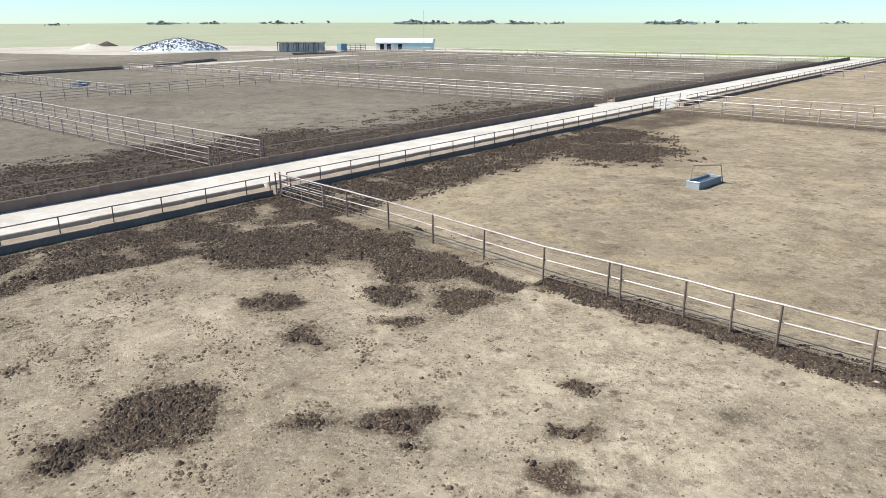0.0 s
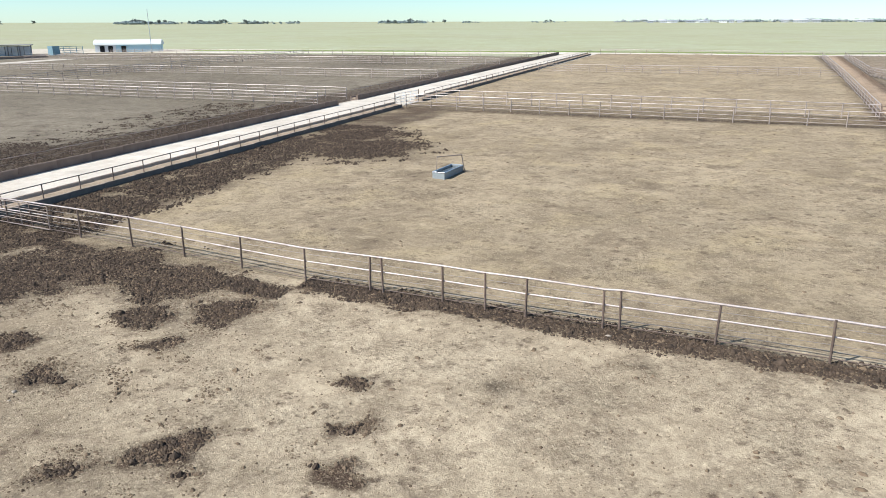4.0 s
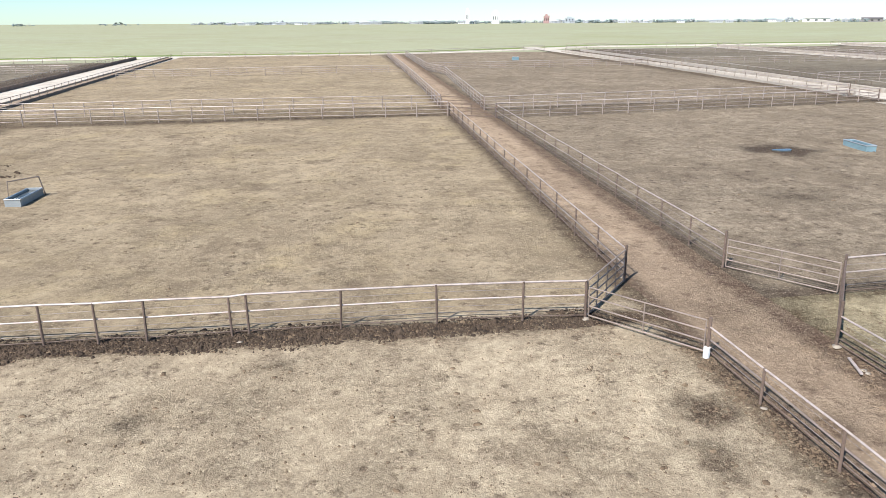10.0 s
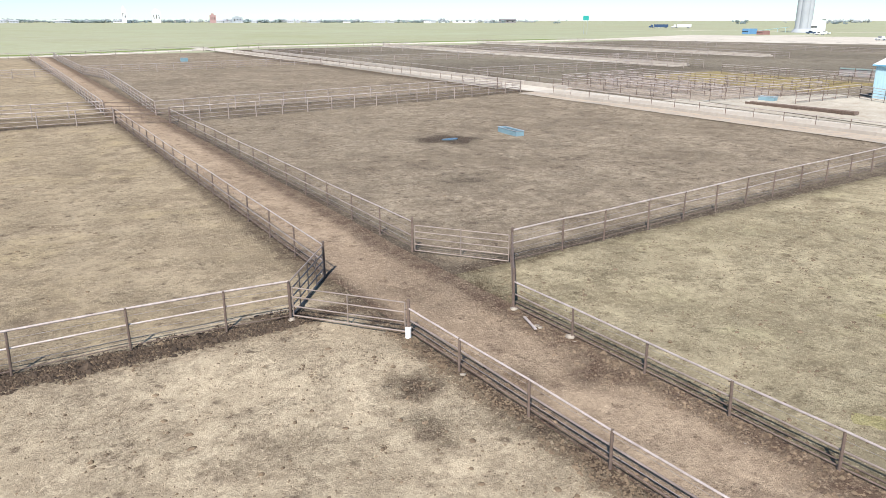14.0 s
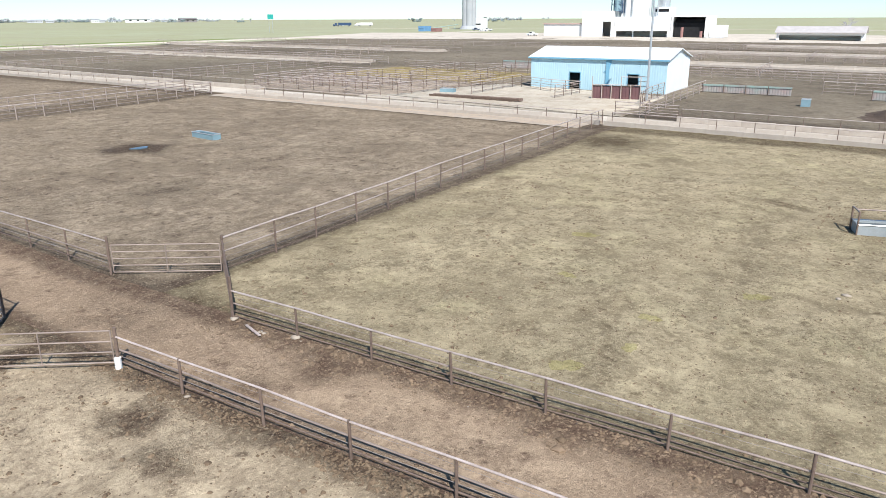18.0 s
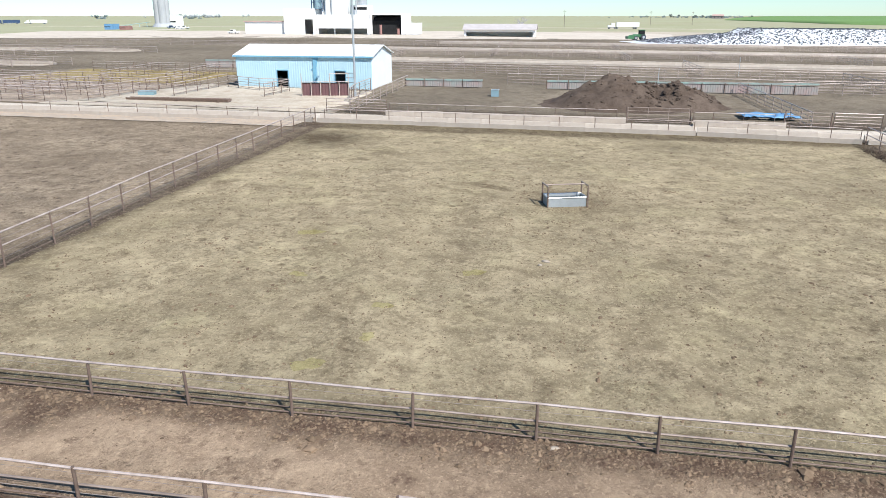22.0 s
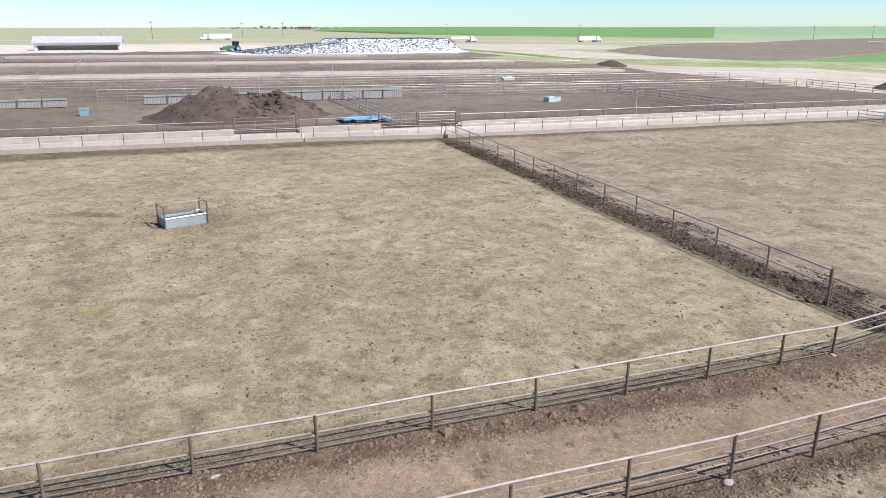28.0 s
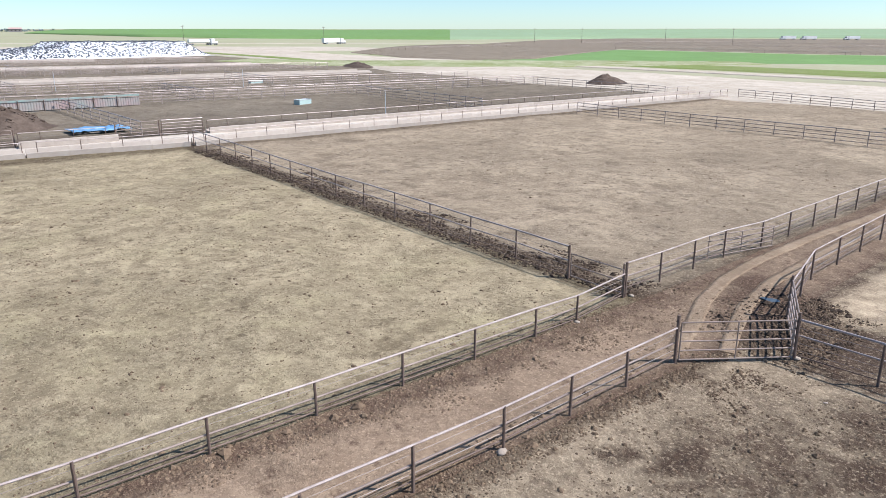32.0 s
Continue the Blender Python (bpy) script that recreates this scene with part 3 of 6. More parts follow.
sheet("pen_floor_4", steps(15.5, 64.7, 0.4), steps(-22.3, 22.3, 0.4), 0, M_PEN_OLIVE, "olive-tan pen soil with scattered dung", "pen floor")
sheet("pen_floor_5", steps(15.5, 64.7, 0.7), steps(-108, -22.3, 0.7), 0, M_PEN_SOUTH, "grey-brown trodden pen soil", "pen floor")
sheet("pen_floor_6", steps(-35.9, 15.47, 0.6), steps(-75, -22.2, 0.6), 0, M_PEN, "tan pen soil with dark wet patches", "pen floor")
sheet("pen_floor_north", steps(-35.9, 15.47, 1.2), steps(75.5, 205, 1.2), 0, M_PEN_NORTH, "tan soil of the northern pens", "pen floor")
sheet("pen_floor_north_2", steps(15.5, 64.7, 1.2), steps(75.5, 205, 1.2), 0, M_PEN_BROWN, "dark brown soil of the northern pens", "pen floor")
sheet("pen_floor_west", steps(-235, -66, 3.0) + steps(-64.5, -44.5, 1.0), steps(-60, 185, 2.0), 0, M_PEN_FAR, "grey-brown soil of the western pens", "pen floor")
sheet("pen_floor_east", steps(70.5, 300, 2.5), steps(-110, 215, 2.5), 0, M_PEN_FAR, "grey-brown soil of the eastern pens", "pen floor")
sheet("feed_road_1", steps(-44.6, -35.9, 0.9), steps(-60, 204, 2), 0.02, M_CALICHE, "white caliche feed road between concrete bunks", "road", 0.25)
sheet("feed_road_2", steps(64.7, 70.5, 0.9), steps(-114, 240, 2), 0.02, M_CALICHE, "white caliche feed road between concrete bunks", "road", 0.25)


def strip(name, line, dz, mat, label, category, thick=2.0):
    """A ground strip along a line of (x, y, half width)."""
    vs, fs, marks = [], [], []
    pts = []
    for (x0, y0, w0), (x1, y1, w1) in zip(line, line[1:]):
        n = max(1, int(math.hypot(x1 - x0, y1 - y0) / thick))
        pts += [(x0 + (x1 - x0) * i / n, y0 + (y1 - y0) * i / n, w0 + (w1 - w0) * i / n) for i in range(n)]
    pts.append(line[-1])
    for k, (x, y, w) in enumerate(pts):
        a, b = pts[max(0, k - 1)], pts[min(len(pts) - 1, k + 1)]
        d = Vector((b[0] - a[0], b[1] - a[1], 0)).normalized()
        for s in (-1.05, -1, -0.5, 0, 0.5, 1, 1.05):
            j = 1 + (0.12 * noise.noise((x * 0.4, y * 0.4, math.copysign(1, s))) if abs(s) >= 1 else 0)
            j += 0.10 * noise.noise((x * 0.05, y * 0.05, math.copysign(3, s))) if abs(s) >= 1 and thick >= 4 else 0
            px, py = x - d.y * w * s * j, y + d.x * w * s * j
            vs.append(P(px, py, -0.3 if abs(s) > 1 else dz + relief(px, py) * (1 if thick < 1 else 0.15)))
    for k in range(len(pts) - 1):
        for s in range(6):
            a = k * 7 + s
            fs.append((a, a + 1, a + 8, a + 7))
    return tagged(new(name, mesh_of(name, vs, fs, mat, True)), label, category, "", "structure")


# perimeter road, verges, yards and fields beyond the pens
strip("road_north", [(-240, 186, 3), (-160, 193, 3), (-48, 207, 3), (20, 206, 3), (60, 222, 3.5), (93, 240, 4), (226, 238, 5), (420, 240, 7)], 0.02, M_CALICHE, "pale perimeter road at the edge of the yards", "road", 6)
strip("verge_north", [(-200, 200, 1.5), (-48, 215, 2.5), (20, 214, 3), (60, 230, 3), (93, 249, 4), (226, 250, 4)], 0.01, M_GRASS, "bright green verge along the wheat field", "verge", 6)
strip("yard_east", [(300, 260, 60), (345, 120, 62), (350, 20, 60), (345, -40, 40)], 0.03, M_CALICHE, "pale caliche yard round the feed mill", "yard", 12)
strip("yard_shed", [(72, 41, 14), (80, 40, 15), (92.5, 38, 12)], 0.10, M_DIRTROAD, "pale dusty yard before the blue shed", "yard", 3)
sheet("bunk_apron", steps(61.4, 64.7, 0.6), steps(25, 74, 1.2), 0.04, M_CALICHE, "pale dusty apron before the feed bunk", "apron")
sheet("yard_edge", steps(70.3, 74.0, 0.9), steps(24.0, 58.0, 1.2), 0.07, M_DIRTROAD, "pale dusty edge of the shed yard beside the road", "yard")
sheet("sorting_yard", steps(71.6, 94, 1.0), steps(52, 82, 1.0), 0.03, M_SORT, "pale grey-tan trampled soil of the sorting pens", "pen floor")
sheet("sorting_yard_2", steps(94, 116, 1.0), steps(54, 84, 1.0), 0.035, M_STRAW, "olive straw-strewn soil of a sorting pen", "pen floor")
strip("yard_west", [(-330, 60, 50), (-300, 120, 55), (-230, 185, 22), (-170, 200, 8)], 0.03, M_DIRTROAD, "pale bare yard west of the pens", "yard", 10)
strip("track_dark_west", [(-330, 70, 18), (-250, 92, 14), (-215, 110, 6)], 0.06, M_PEN_FAR, "dark trodden soil west of the pens", "track", 8)
strip("dirt_road_south", [(330, -140, 22), (203, -136, 24), (140, -132, 24), (78, -131, 25), (40, -132, 24), (-60, -140, 20)], 0.04, M_DIRTROAD, "broad pale dirt road past the southern pens", "road", 8)
strip("dirt_road_south_2", [(300, -134, 3), (190, -168, 4), (110, -175, 4), (40, -178, 4)], 0.03, M_DIRTROAD, "pale dirt track through grass", "road", 8)
strip("highway", [(520, 420, 5), (545, 60, 6), (500, -160, 8), (470, -330, 9), (420, -700, 12)], 0.05, M_DIRTROAD, "pale highway strip east of the yards", "road", 20)
strip("pale_flat_east", [(395, 10, 40), (375, -110, 48), (350, -200, 42), (300, -250, 12)], 0.02, M_DIRTROAD, "pale bare ground behind the silage heap", "yard", 15)
strip("weedy_ground", [(232, -100, 10), (200, -116, 17), (184, -142, 22), (170, -168, 21), (152, -204, 18), (130, -240, 10)], 0.075, M_WEEDS, "patchy weeds and bare soil beside the dirt road", "verge", 6)
strip("verge_south", [(330, -118, 3), (250, -122, 4), (190, -120, 3)], 0.07, M_GRASS, "green weedy verge beside the dirt road", "verge", 6)
strip("verge_south_2", [(260, -178, 8), (170, -195, 12), (60, -205, 14)], 0.01, M_GRASS, "patchy grass between dirt tracks", "verge", 8)


def tract(name, rows, dz, mat, label, category):
    """A broad field or pen given by (bearing, near radius, far radius) about the yards."""
    vs, fs = [], []
    dense = []
    for (b0, n0, f0), (b1, n1, f1) in zip(rows, rows[1:]):
        for i in range(6):
            k = i / 6
            dense.append((b0 + (b1 - b0) * k, n0 + (n1 - n0) * k, f0 + (f1 - f0) * k))
    dense.append(rows[-1])
    for b_, n_, f_ in dense:
        a_ = radians(b_)
        wob = 3 * noise.noise((b_ * 0.8, 2.0, 4.0))
        for q in range(11):
            r_ = n_ - 3 + wob if q == 0 else f_ + 3 if q == 10 else n_ + wob + (f_ - n_ - wob) * (q - 1) / 8
            vs.append(P(r_ * math.cos(a_), r_ * math.sin(a_), -0.4 if q in (0, 10) else dz))
    for i in range(len(dense) - 1):
        for q in range(10):
            a_ = i * 11 + q
            fs.append((a_ + 11, a_ + 12, a_ + 1, a_))
    return tagged(new(name, mesh_of(name, vs, fs, mat, True)), label, category, "", "structure")


tract("green_field_east", [(-10.0, 1480, 1560), (-13, 1150, 4300), (-17, 900, 4300), (-24, 800, 4300), (-32, 790, 4300), (-39.5, 800, 4300)], 1.0, M_GREEN, "bright green crop beyond the highway", "field")
tract("pale_green_field_east", [(-39.5, 810, 4300), (-46, 860, 4300), (-55, 1000, 4300), (-70, 1050, 4300), (-100, 1050, 4300)], 0.8, M_PALEGREEN, "green crop towards the horizon, paled with painted haze", "field")
tract("green_field_south", [(-42, 262, 264), (-46, 252, 275), (-49, 250, 340), (-52, 252, 424), (-58, 260, 405), (-65, 275, 383), (-80, 300, 385), (-100, 310, 390)], 0.05, M_GREEN, "bright green crop beside the dirt roads", "field")
tract("holding_pad", [(-32, 335, 340), (-36, 280, 480), (-40, 262, 560), (-44, 266, 560), (-46, 280, 540), (-49, 345, 500), (-52, 428, 450)], 0.08, M_PEN_FAR, "brown bare holding pen on a low rise", "pen floor")
tract("pens_far_south", [(-41, 500, 520), (-47, 452, 800), (-52, 440, 950), (-58, 415, 950), (-65, 393, 950), (-80, 395, 950), (-100, 400, 900)], 0.11, M_PEN_FAR, "dark soil of distant cattle pens", "pen floor")
for n_, tr in enumerate(([(12.0, -19.4, 0.3), (12.9, -21.8, 0.3), (14.0, -24.2, 0.32), (14.9, -27.2, 0.32), (15.4, -31.0, 0.3), (15.7, -36.5, 0.3), (15.6, -48.0, 0.3)],
                         [(10.9, -20.6, 0.26), (11.7, -22.4, 0.28), (12.7, -25.0, 0.3), (13.4, -28.0, 0.3), (13.8, -31.5, 0.3), (14.2, -36.5, 0.3), (14.2, -48.0, 0.3)])):
    strip("wheel_track_%d" % (n_ + 1), tr, 0.028, M_DIRTTRACK, "smooth dusty wheel track curving along the lane", "wheel track", 0.5)

# dried yellow-green stains in the olive pen
rng = random.Random(33)
for x, y, r in ((18.2, 7.4, 0.55), (27.0, 3.7, 0.5), (23.0, 6.4, 0.4), (20.4, 6.2, 0.35), (31.0, 12.0, 0.6), (25.5, 10.5, 0.4)):
    ph = rng.uniform(0, 6)
    vs = [P(x, y, relief(x, y) + 0.012)]
    for q in (0.55, 1.0):
        for k in range(16):
            a_ = k * math.pi / 8
            d_ = r * q * (1 + 0.28 * math.sin(2 * a_ + ph) + 0.18 * math.sin(5 * a_ + 2 * ph))
            px, py = x + d_ * math.cos(a_), y + d_ * math.sin(a_)
            vs.append(P(px, py, relief(px, py) + (0.012 if q < 1 else -0.01)))
    fs = [(0, 1 + k, 1 + (k + 1) % 16) for k in range(16)] + [(1 + k, 17 + k, 17 + (k + 1) % 16, 1 + (k + 1) % 16) for k in range(16)]
    tagged(new("soil_stain", mesh_of("soil_stain", vs, fs, M_STAIN, True)), "dried yellow-green stain on the pen soil", "stain", "", "structure")

# ---------- fences ----------
POST_MESH = {}


def post_mesh(h, r=0.045, mat=None):
    mat = mat or M_POST
    key = (round(h, 2), r, mat.name)
    if key not in POST_MESH:
        POST_MESH[key] = Build().tube([(0, 0, -0.25), (0, 0, h - 0.01), (0, 0, h)], r, 8).mesh("post", mat)
    return POST_MESH[key]


def fence(line, h, rails, label, group="pen fences", spacing=3.05, rng_seed=1, post_r=0.040, extra=()):
    """Pipe fence along a broken line: posts, and rails of (height share, radius, material)."""
    rng = random.Random(rng_seed)
    pts = []
    for (x0, y0), (x1, y1) in zip(line, line[1:]):
        n = max(1, round(math.hypot(x1 - x0, y1 - y0) / spacing))
        for i in range(n):
            pts.append((x0 + (x1 - x0) * i / n, y0 + (y1 - y0) * i / n))
    pts.append(line[-1])
    o = P(*pts[0])
    f = thing("pipe_fence", o, label, "fence", group)
    me = post_mesh(h, 0.050, M_FARRAIL) if rails is RAILS_FAR else post_mesh(h, post_r)
    for x, y in pts + list(extra):
        m = Matrix.Translation(P(x, y) - o) @ pose(0, 0, 0, rng.gauss(0, 0.8), rng.gauss(0, 0.8), rng.uniform(0, 360))
        part("post", me, f, at=m)
    for share, r, mat in rails:
        q = [P(x, y, h * share - (0.01 if share > 0.98 else 0)) - o + Vector((0, 0, rng.gauss(0, 0.014))) for x, y in pts]
        d = q[-1] - q[0]
        side = Vector((0, 0, 0)) if share > 0.98 else Vector((-d.y, d.x, 0)).normalized() * (post_r + r * 0.7)
        part("cable" if r < 0.015 else "rail", Build().tube([p + side for p in q], r, 6 if r > 0.015 else 4).mesh("rail", mat), f)
    return f


RAILS_HIGH = [(1.0, 0.038, M_TOPRAIL), (0.79, 0.008, M_CABLE), (0.59, 0.029, M_TOPRAIL), (0.41, 0.008, M_CABLE), (0.25, 0.008, M_CABLE), (0.10, 0.018, M_POST)]
RAILS_D = [(1.0, 0.031, M_TOPRAIL), (0.77, 0.006, M_CABLE), (0.50, 0.028, M_RAIL), (0.24, 0.018, M_POST), (0.10, 0.022, M_POST)]
RAILS_LOW = [(1.0, 0.029, M_TOPRAIL), (0.80, 0.006, M_CABLE), (0.56, 0.030, M_RAIL), (0.36, 0.010, M_CABLE), (0.20, 0.022, M_POST)]
RAILS_FAR = [(1.0, 0.043, M_TOPRAIL), (0.72, 0.034, M_FARRAIL), (0.46, 0.034, M_FARRAIL), (0.20, 0.030, M_FARRAIL)]

RAILS_SORT = [(1.0, 0.045, M_TOPRAIL), (0.80, 0.030, M_TOPRAIL), (0.61, 0.030, M_RAIL), (0.42, 0.030, M_TOPRAIL), (0.22, 0.030, M_RAIL)]

# round the near pen
fence([(-35.3, 25.0), (-25.0, 24.2), (-15.0, 22.95), (-12.1, 22.85), (-11.55, 22.83), (-9.1, 22.72), (-7.45, 22.63), (-5.95, 22.52), (-3.3, 22.45), (-2.75, 22.44), (0.2, 22.38), (3.4, 22.25), (6.3, 22.0), (8.4, 21.7)],
      1.40, RAILS_HIGH, "pale pipe-and-cable fence on rusty posts between two pens", rng_seed=2, extra=[(-33.8, 24.9)])
fence([(15.3 + (18.3 - y) * 0.0081, y) for y in (18.3, 15.35, 12.4, 9.6, 6.75, 3.6, 0.55, -2.3, -5.25, -8.2, -11.05, -13.85, -16.6, -18.7)] + [(16.1, -22.0)], 1.02, RAILS_D, "low pipe fence with a pale top rail along the lane", rng_seed=3)
fence([(11.0 + (18.3 - y) * 0.0145, y) for y in (18.3, 15.55, 12.5, 9.7, 6.85, 4.0, 3.0)], 1.02, RAILS_LOW, "pipe fence with two thick rails along the lane", rng_seed=4)
fence([(11.22, 2.9), (11.25, -11.0), (11.5, -18.6)], 1.20, RAILS_LOW, "pipe fence with two thick rails along the lane", rng_seed=5, spacing=2.6)
fence([(18.3, 22.1), (21.2, 22.15), (23.85, 22.25), (27.0, 22.4), (38.0, 22.9), (64.3, 23.8)], 1.45, RAILS_HIGH, "rusty pipe-and-cable fence between two pens", rng_seed=5)
fence([(19.0, -22.1), (38.0, -22.3), (62.8, -22.8)], 1.40, RAILS_HIGH, "rusty pipe fence beside dark churned soil", rng_seed=6)
fence([(11.1, 24.8), (11.9, 50.0), (12.8, 74.0)], 1.35, RAILS_LOW, "pipe fence with pale top rail along the cattle lane", rng_seed=7)
fence([(15.7, 25.7), (16.4, 50.0), (17.0, 70.8)], 1.35, RAILS_LOW, "pipe fence with pale top rail along the cattle lane", rng_seed=8)
fence([(16.3, -22.2), (16.6, -30.0), (16.4, -33.0), (17.0, -45.0), (18.2, -70.0), (18.6, -108.0)], 1.30, RAILS_LOW, "weathered pipe fence along the southern lane", rng_seed=9)
fence([(11.2, -25.2), (12.6, -30.0), (13.6, -42.0), (14.2, -70.0)], 1.35, RAILS_LOW, "weathered pipe fence along the southern lane", rng_seed=10)
fence([(9.3, -21.8), (6.9, -22.0), (-35.3, -22.6)], 1.35, RAILS_HIGH, "pipe fence across dark wet soil", rng_seed=11)
# cross alleys to the north
fence([(-35.2, 76.8), (-16.0, 75.4), (12.6, 73.8)], 1.45, RAILS_FAR, "pale pipe fence of a cross alley", rng_seed=12)
fence([(-33.6, 82.2), (-16.0, 82.2), (12.9, 80.4)], 1.45, RAILS_FAR, "pale pipe fence of a cross alley", rng_seed=13)
fence([(17.0, 71.2), (34.0, 71.8), (63.0, 75.2)], 1.45, RAILS_FAR, "pale pipe fence of a cross alley", rng_seed=14)
fence([(17.2, 77.4), (34.0, 78.6), (63.2, 80.8)], 1.45, RAILS_FAR, "pale pipe fence of a cross alley", rng_seed=15)
fence([(12.9, 80.4), (15.0, 130.0), (17.0, 190.0)], 1.4, RAILS_FAR, "pipe fence along the northern lane", rng_seed=16)
fence([(17.2, 77.4), (21.2, 127.0), (19.6, 138.0), (21.8, 192.0)], 1.4, RAILS_FAR, "pipe fence along the northern lane", rng_seed=17)
fence([(-34.5, 134.0), (15.2, 134.0)], 1.4, RAILS_FAR, "pipe fence between northern pens", rng_seed=18)
fence([(20.0, 138.0), (64.4, 140.0)], 1.4, RAILS_FAR, "pipe fence between northern pens", rng_seed=19)
fence([(-34.5, 198.0), (16.8, 193.0), (22.0, 193.0), (65.5, 214.0)], 1.4, RAILS_FAR, "wire and pipe boundary fence before the field", rng_seed=20, spacing=4)
# west pens
for k, (ya, xa, xb, yb) in enumerate(((27.2, -46.2, -104, 27.8), (31.5, -46.2, -104, 32.0), (49.0, -104, -163, 48.0), (75.6, -46.2, -163, 77.0), (82.6, -46.2, -163, 84.5),
                                     (114.0, -46.4, -180, 112.0), (150.0, -47, -180, 146.0), (184.0, -47.5, -180, 176.0), (-20.0, -46.2, -163, -20.0), (4.0, -104, -163, 2.0))):
    fence([(xa, ya), ((xa + xb) / 2, (ya + yb) / 2), (xb, yb)], 1.45, RAILS_FAR, "pale pipe fence between western pens", rng_seed=30 + k)
fence([(-104, -20), (-104, 74)], 1.45, RAILS_FAR, "pale pipe fence behind western pens", rng_seed=41)
fence([(-110, 84), (-112, 180)], 1.45, RAILS_FAR, "pale pipe fence behind western pens", rng_seed=42)
# south-east pens
fence([(18.4, -72.6), (36.0, -72.0), (61.0, -71.0)], 1.35, RAILS_FAR, "pipe fence between southern pens", rng_seed=43)
fence([(18.7, -108.0), (40.0, -106.5), (61.5, -110.0)], 1.35, RAILS_FAR, "pipe fence before the dirt road", rng_seed=44)
# east pens: along the bunk and across
for k, (xa, ya, yb) in enumerate(((100.5, -105, -26), (104.5, -105, 10), (121.5, -105, 60), (126.0, -80, 60), (172.0, -100, 70), (176.0, -100, 70), (218.0, -85, 60), (222.0, -85, 60))):
    fence([(xa, ya), (xa, (ya + yb) / 2), (xa + 1.5, yb)], 1.5, RAILS_FAR, "pale pipe fence behind eastern pens", rng_seed=50 + k, spacing=3.6)
for k, (xa, xb, y) in enumerate(((71, 100, 22.5), (71, 100, -21), (71, 100, -64), (71, 100, -104), (104, 121, -40), (127, 147, -20), (127, 147, 22), (127, 147, -62), (155, 172, -10), (155, 172, -55),
                                 (155, 172, 40), (177, 194, -30), (177, 194, 20), (202, 218, -10), (71.5, 116, 98), (71.5, 116, 140), (71.5, 116, 182), (124, 160, 118), (124, 160, 160), (75, 118, 222))):
    fence([(xa, y), (xb, y + 0.8)], 1.45, RAILS_FAR, "pale pipe fence across eastern pens", rng_seed=70 + k, spacing=3.4)
for k, (x, ya, yb) in enumerate(((117, 92, 222), (123, 92, 222), (165, 100, 225), (205, 90, 225))):
    fence([(x, ya), (x + 2, yb)], 1.45, RAILS_FAR, "pale pipe fence behind north-eastern pens", rng_seed=95 + k, spacing=3.8)
# sorting pens beside the shed
for k, ln in enumerate(([(73, 56), (73, 78), (92, 80)], [(79, 56), (79, 79)], [(85, 52), (85, 80)], [(92, 50), (92, 80)], [(73, 62), (92, 63)], [(73, 70), (92, 71)], [(74, 54), (94, 52)],
                        [(82, 36.5), (88.5, 36), (88.5, 40), (92, 46)], [(79.5, 25.2), (83.5, 26.0), (92.5, 26.5)], [(80, 47), (94, 47)], [(94, 56), (112, 58)], [(94, 66), (112, 68)], [(112, 50), (112, 80)])):
    fence(ln, 1.6, RAILS_SORT, "pale weathered pipe panels of the sorting pens", rng_seed=110 + k, spacing=2.6)
# far south pens
for k, ln in enumerate(([(265, -338), (160, -350), (20, -400)], [(330, -420), (210, -450), (30, -480)], [(400, -500), (260, -560), (40, -600)], [(300, -206), (340, -330)], [(380, -440), (330, -620)], [(200, -440), (180, -700)])):
    fence(ln, 1.6, RAILS_FAR[:2], "distant pipe fence round far pens", rng_seed=130 + k, spacing=6)


# ---------- gates ----------
def gate(a, b, h, n, label, braces=1, lift=0.12, posts=(True, True), post_h=1.5, mat=None):
    """A pipe gate between two posts."""
    o = P(*a)
    g = thing("pipe_gate", o, label, "gate", "pen gates")
    pa, pb = P(*a) - o, P(*b) - o
    for p, on in ((pa, posts[0]), (pb, posts[1])):
        if on:
            part("gate_post", post_mesh(post_h, 0.052), g, at=Matrix.Translation(p))
    d = (pb - pa).normalized()
    pa2, pb2 = pa + d * 0.12, pb - d * 0.12
    for i in range(n):
        z = Vector((0, 0, lift + (h - lift) * i / (n - 1)))
        part("bar", Build().tube([pa2 + z, pb2 + z], 0.025, 8).mesh("bar", mat or M_RAIL), g)
    for i in range(braces + 2):
        p = pa2 + (pb2 - pa2) * i / (braces + 1)
        part("upright", Build().tube([p + Vector((0, 0, lift)), p + Vector((0, 0, h))], 0.023, 8).mesh("upright", mat or M_RAIL), g)
    for p in (pa, pb):
        part("hinge", Build().tube([p + Vector((0, 0, h * 0.8)), p + d * (0.14 if p is pa else -0.14) + Vector((0, 0, h * 0.8))], 0.022, 6).mesh("hinge", M_POST), g)
    return g


gate((11.0, 18.3), (8.4, 21.7), 1.18, 4, "closed four-bar pipe gate between pen and lane", 1, 0.18, (True, True), 1.28)
gate((8.4, 21.7), (11.1, 24.8), 1.35, 5, "closed pipe gate at the pen corner", 3, 0.1, (False, True))
gate((15.7, 25.7), (18.3, 22.1), 1.2, 5, "closed five-bar pipe gate between pen and lane", 1, 0.08, (True, True), 1.55)
gate((15.3, 18.3), (18.3, 22.1), 1.35, 6, "rusty pipe gate at the pen corner", 3, 0.1, (True, False), 1.5, M_POST)
gate((11.5, -18.6), (9.3, -21.8), 1.35, 5, "closed five-bar pipe gate before wheel tracks", 1, 0.1, (True, True), 1.6)
gate((9.3, -21.8), (11.2, -25.2), 1.45, 6, "narrow pipe gate at the pen corner", 2, 0.1, (False, True), 1.6)
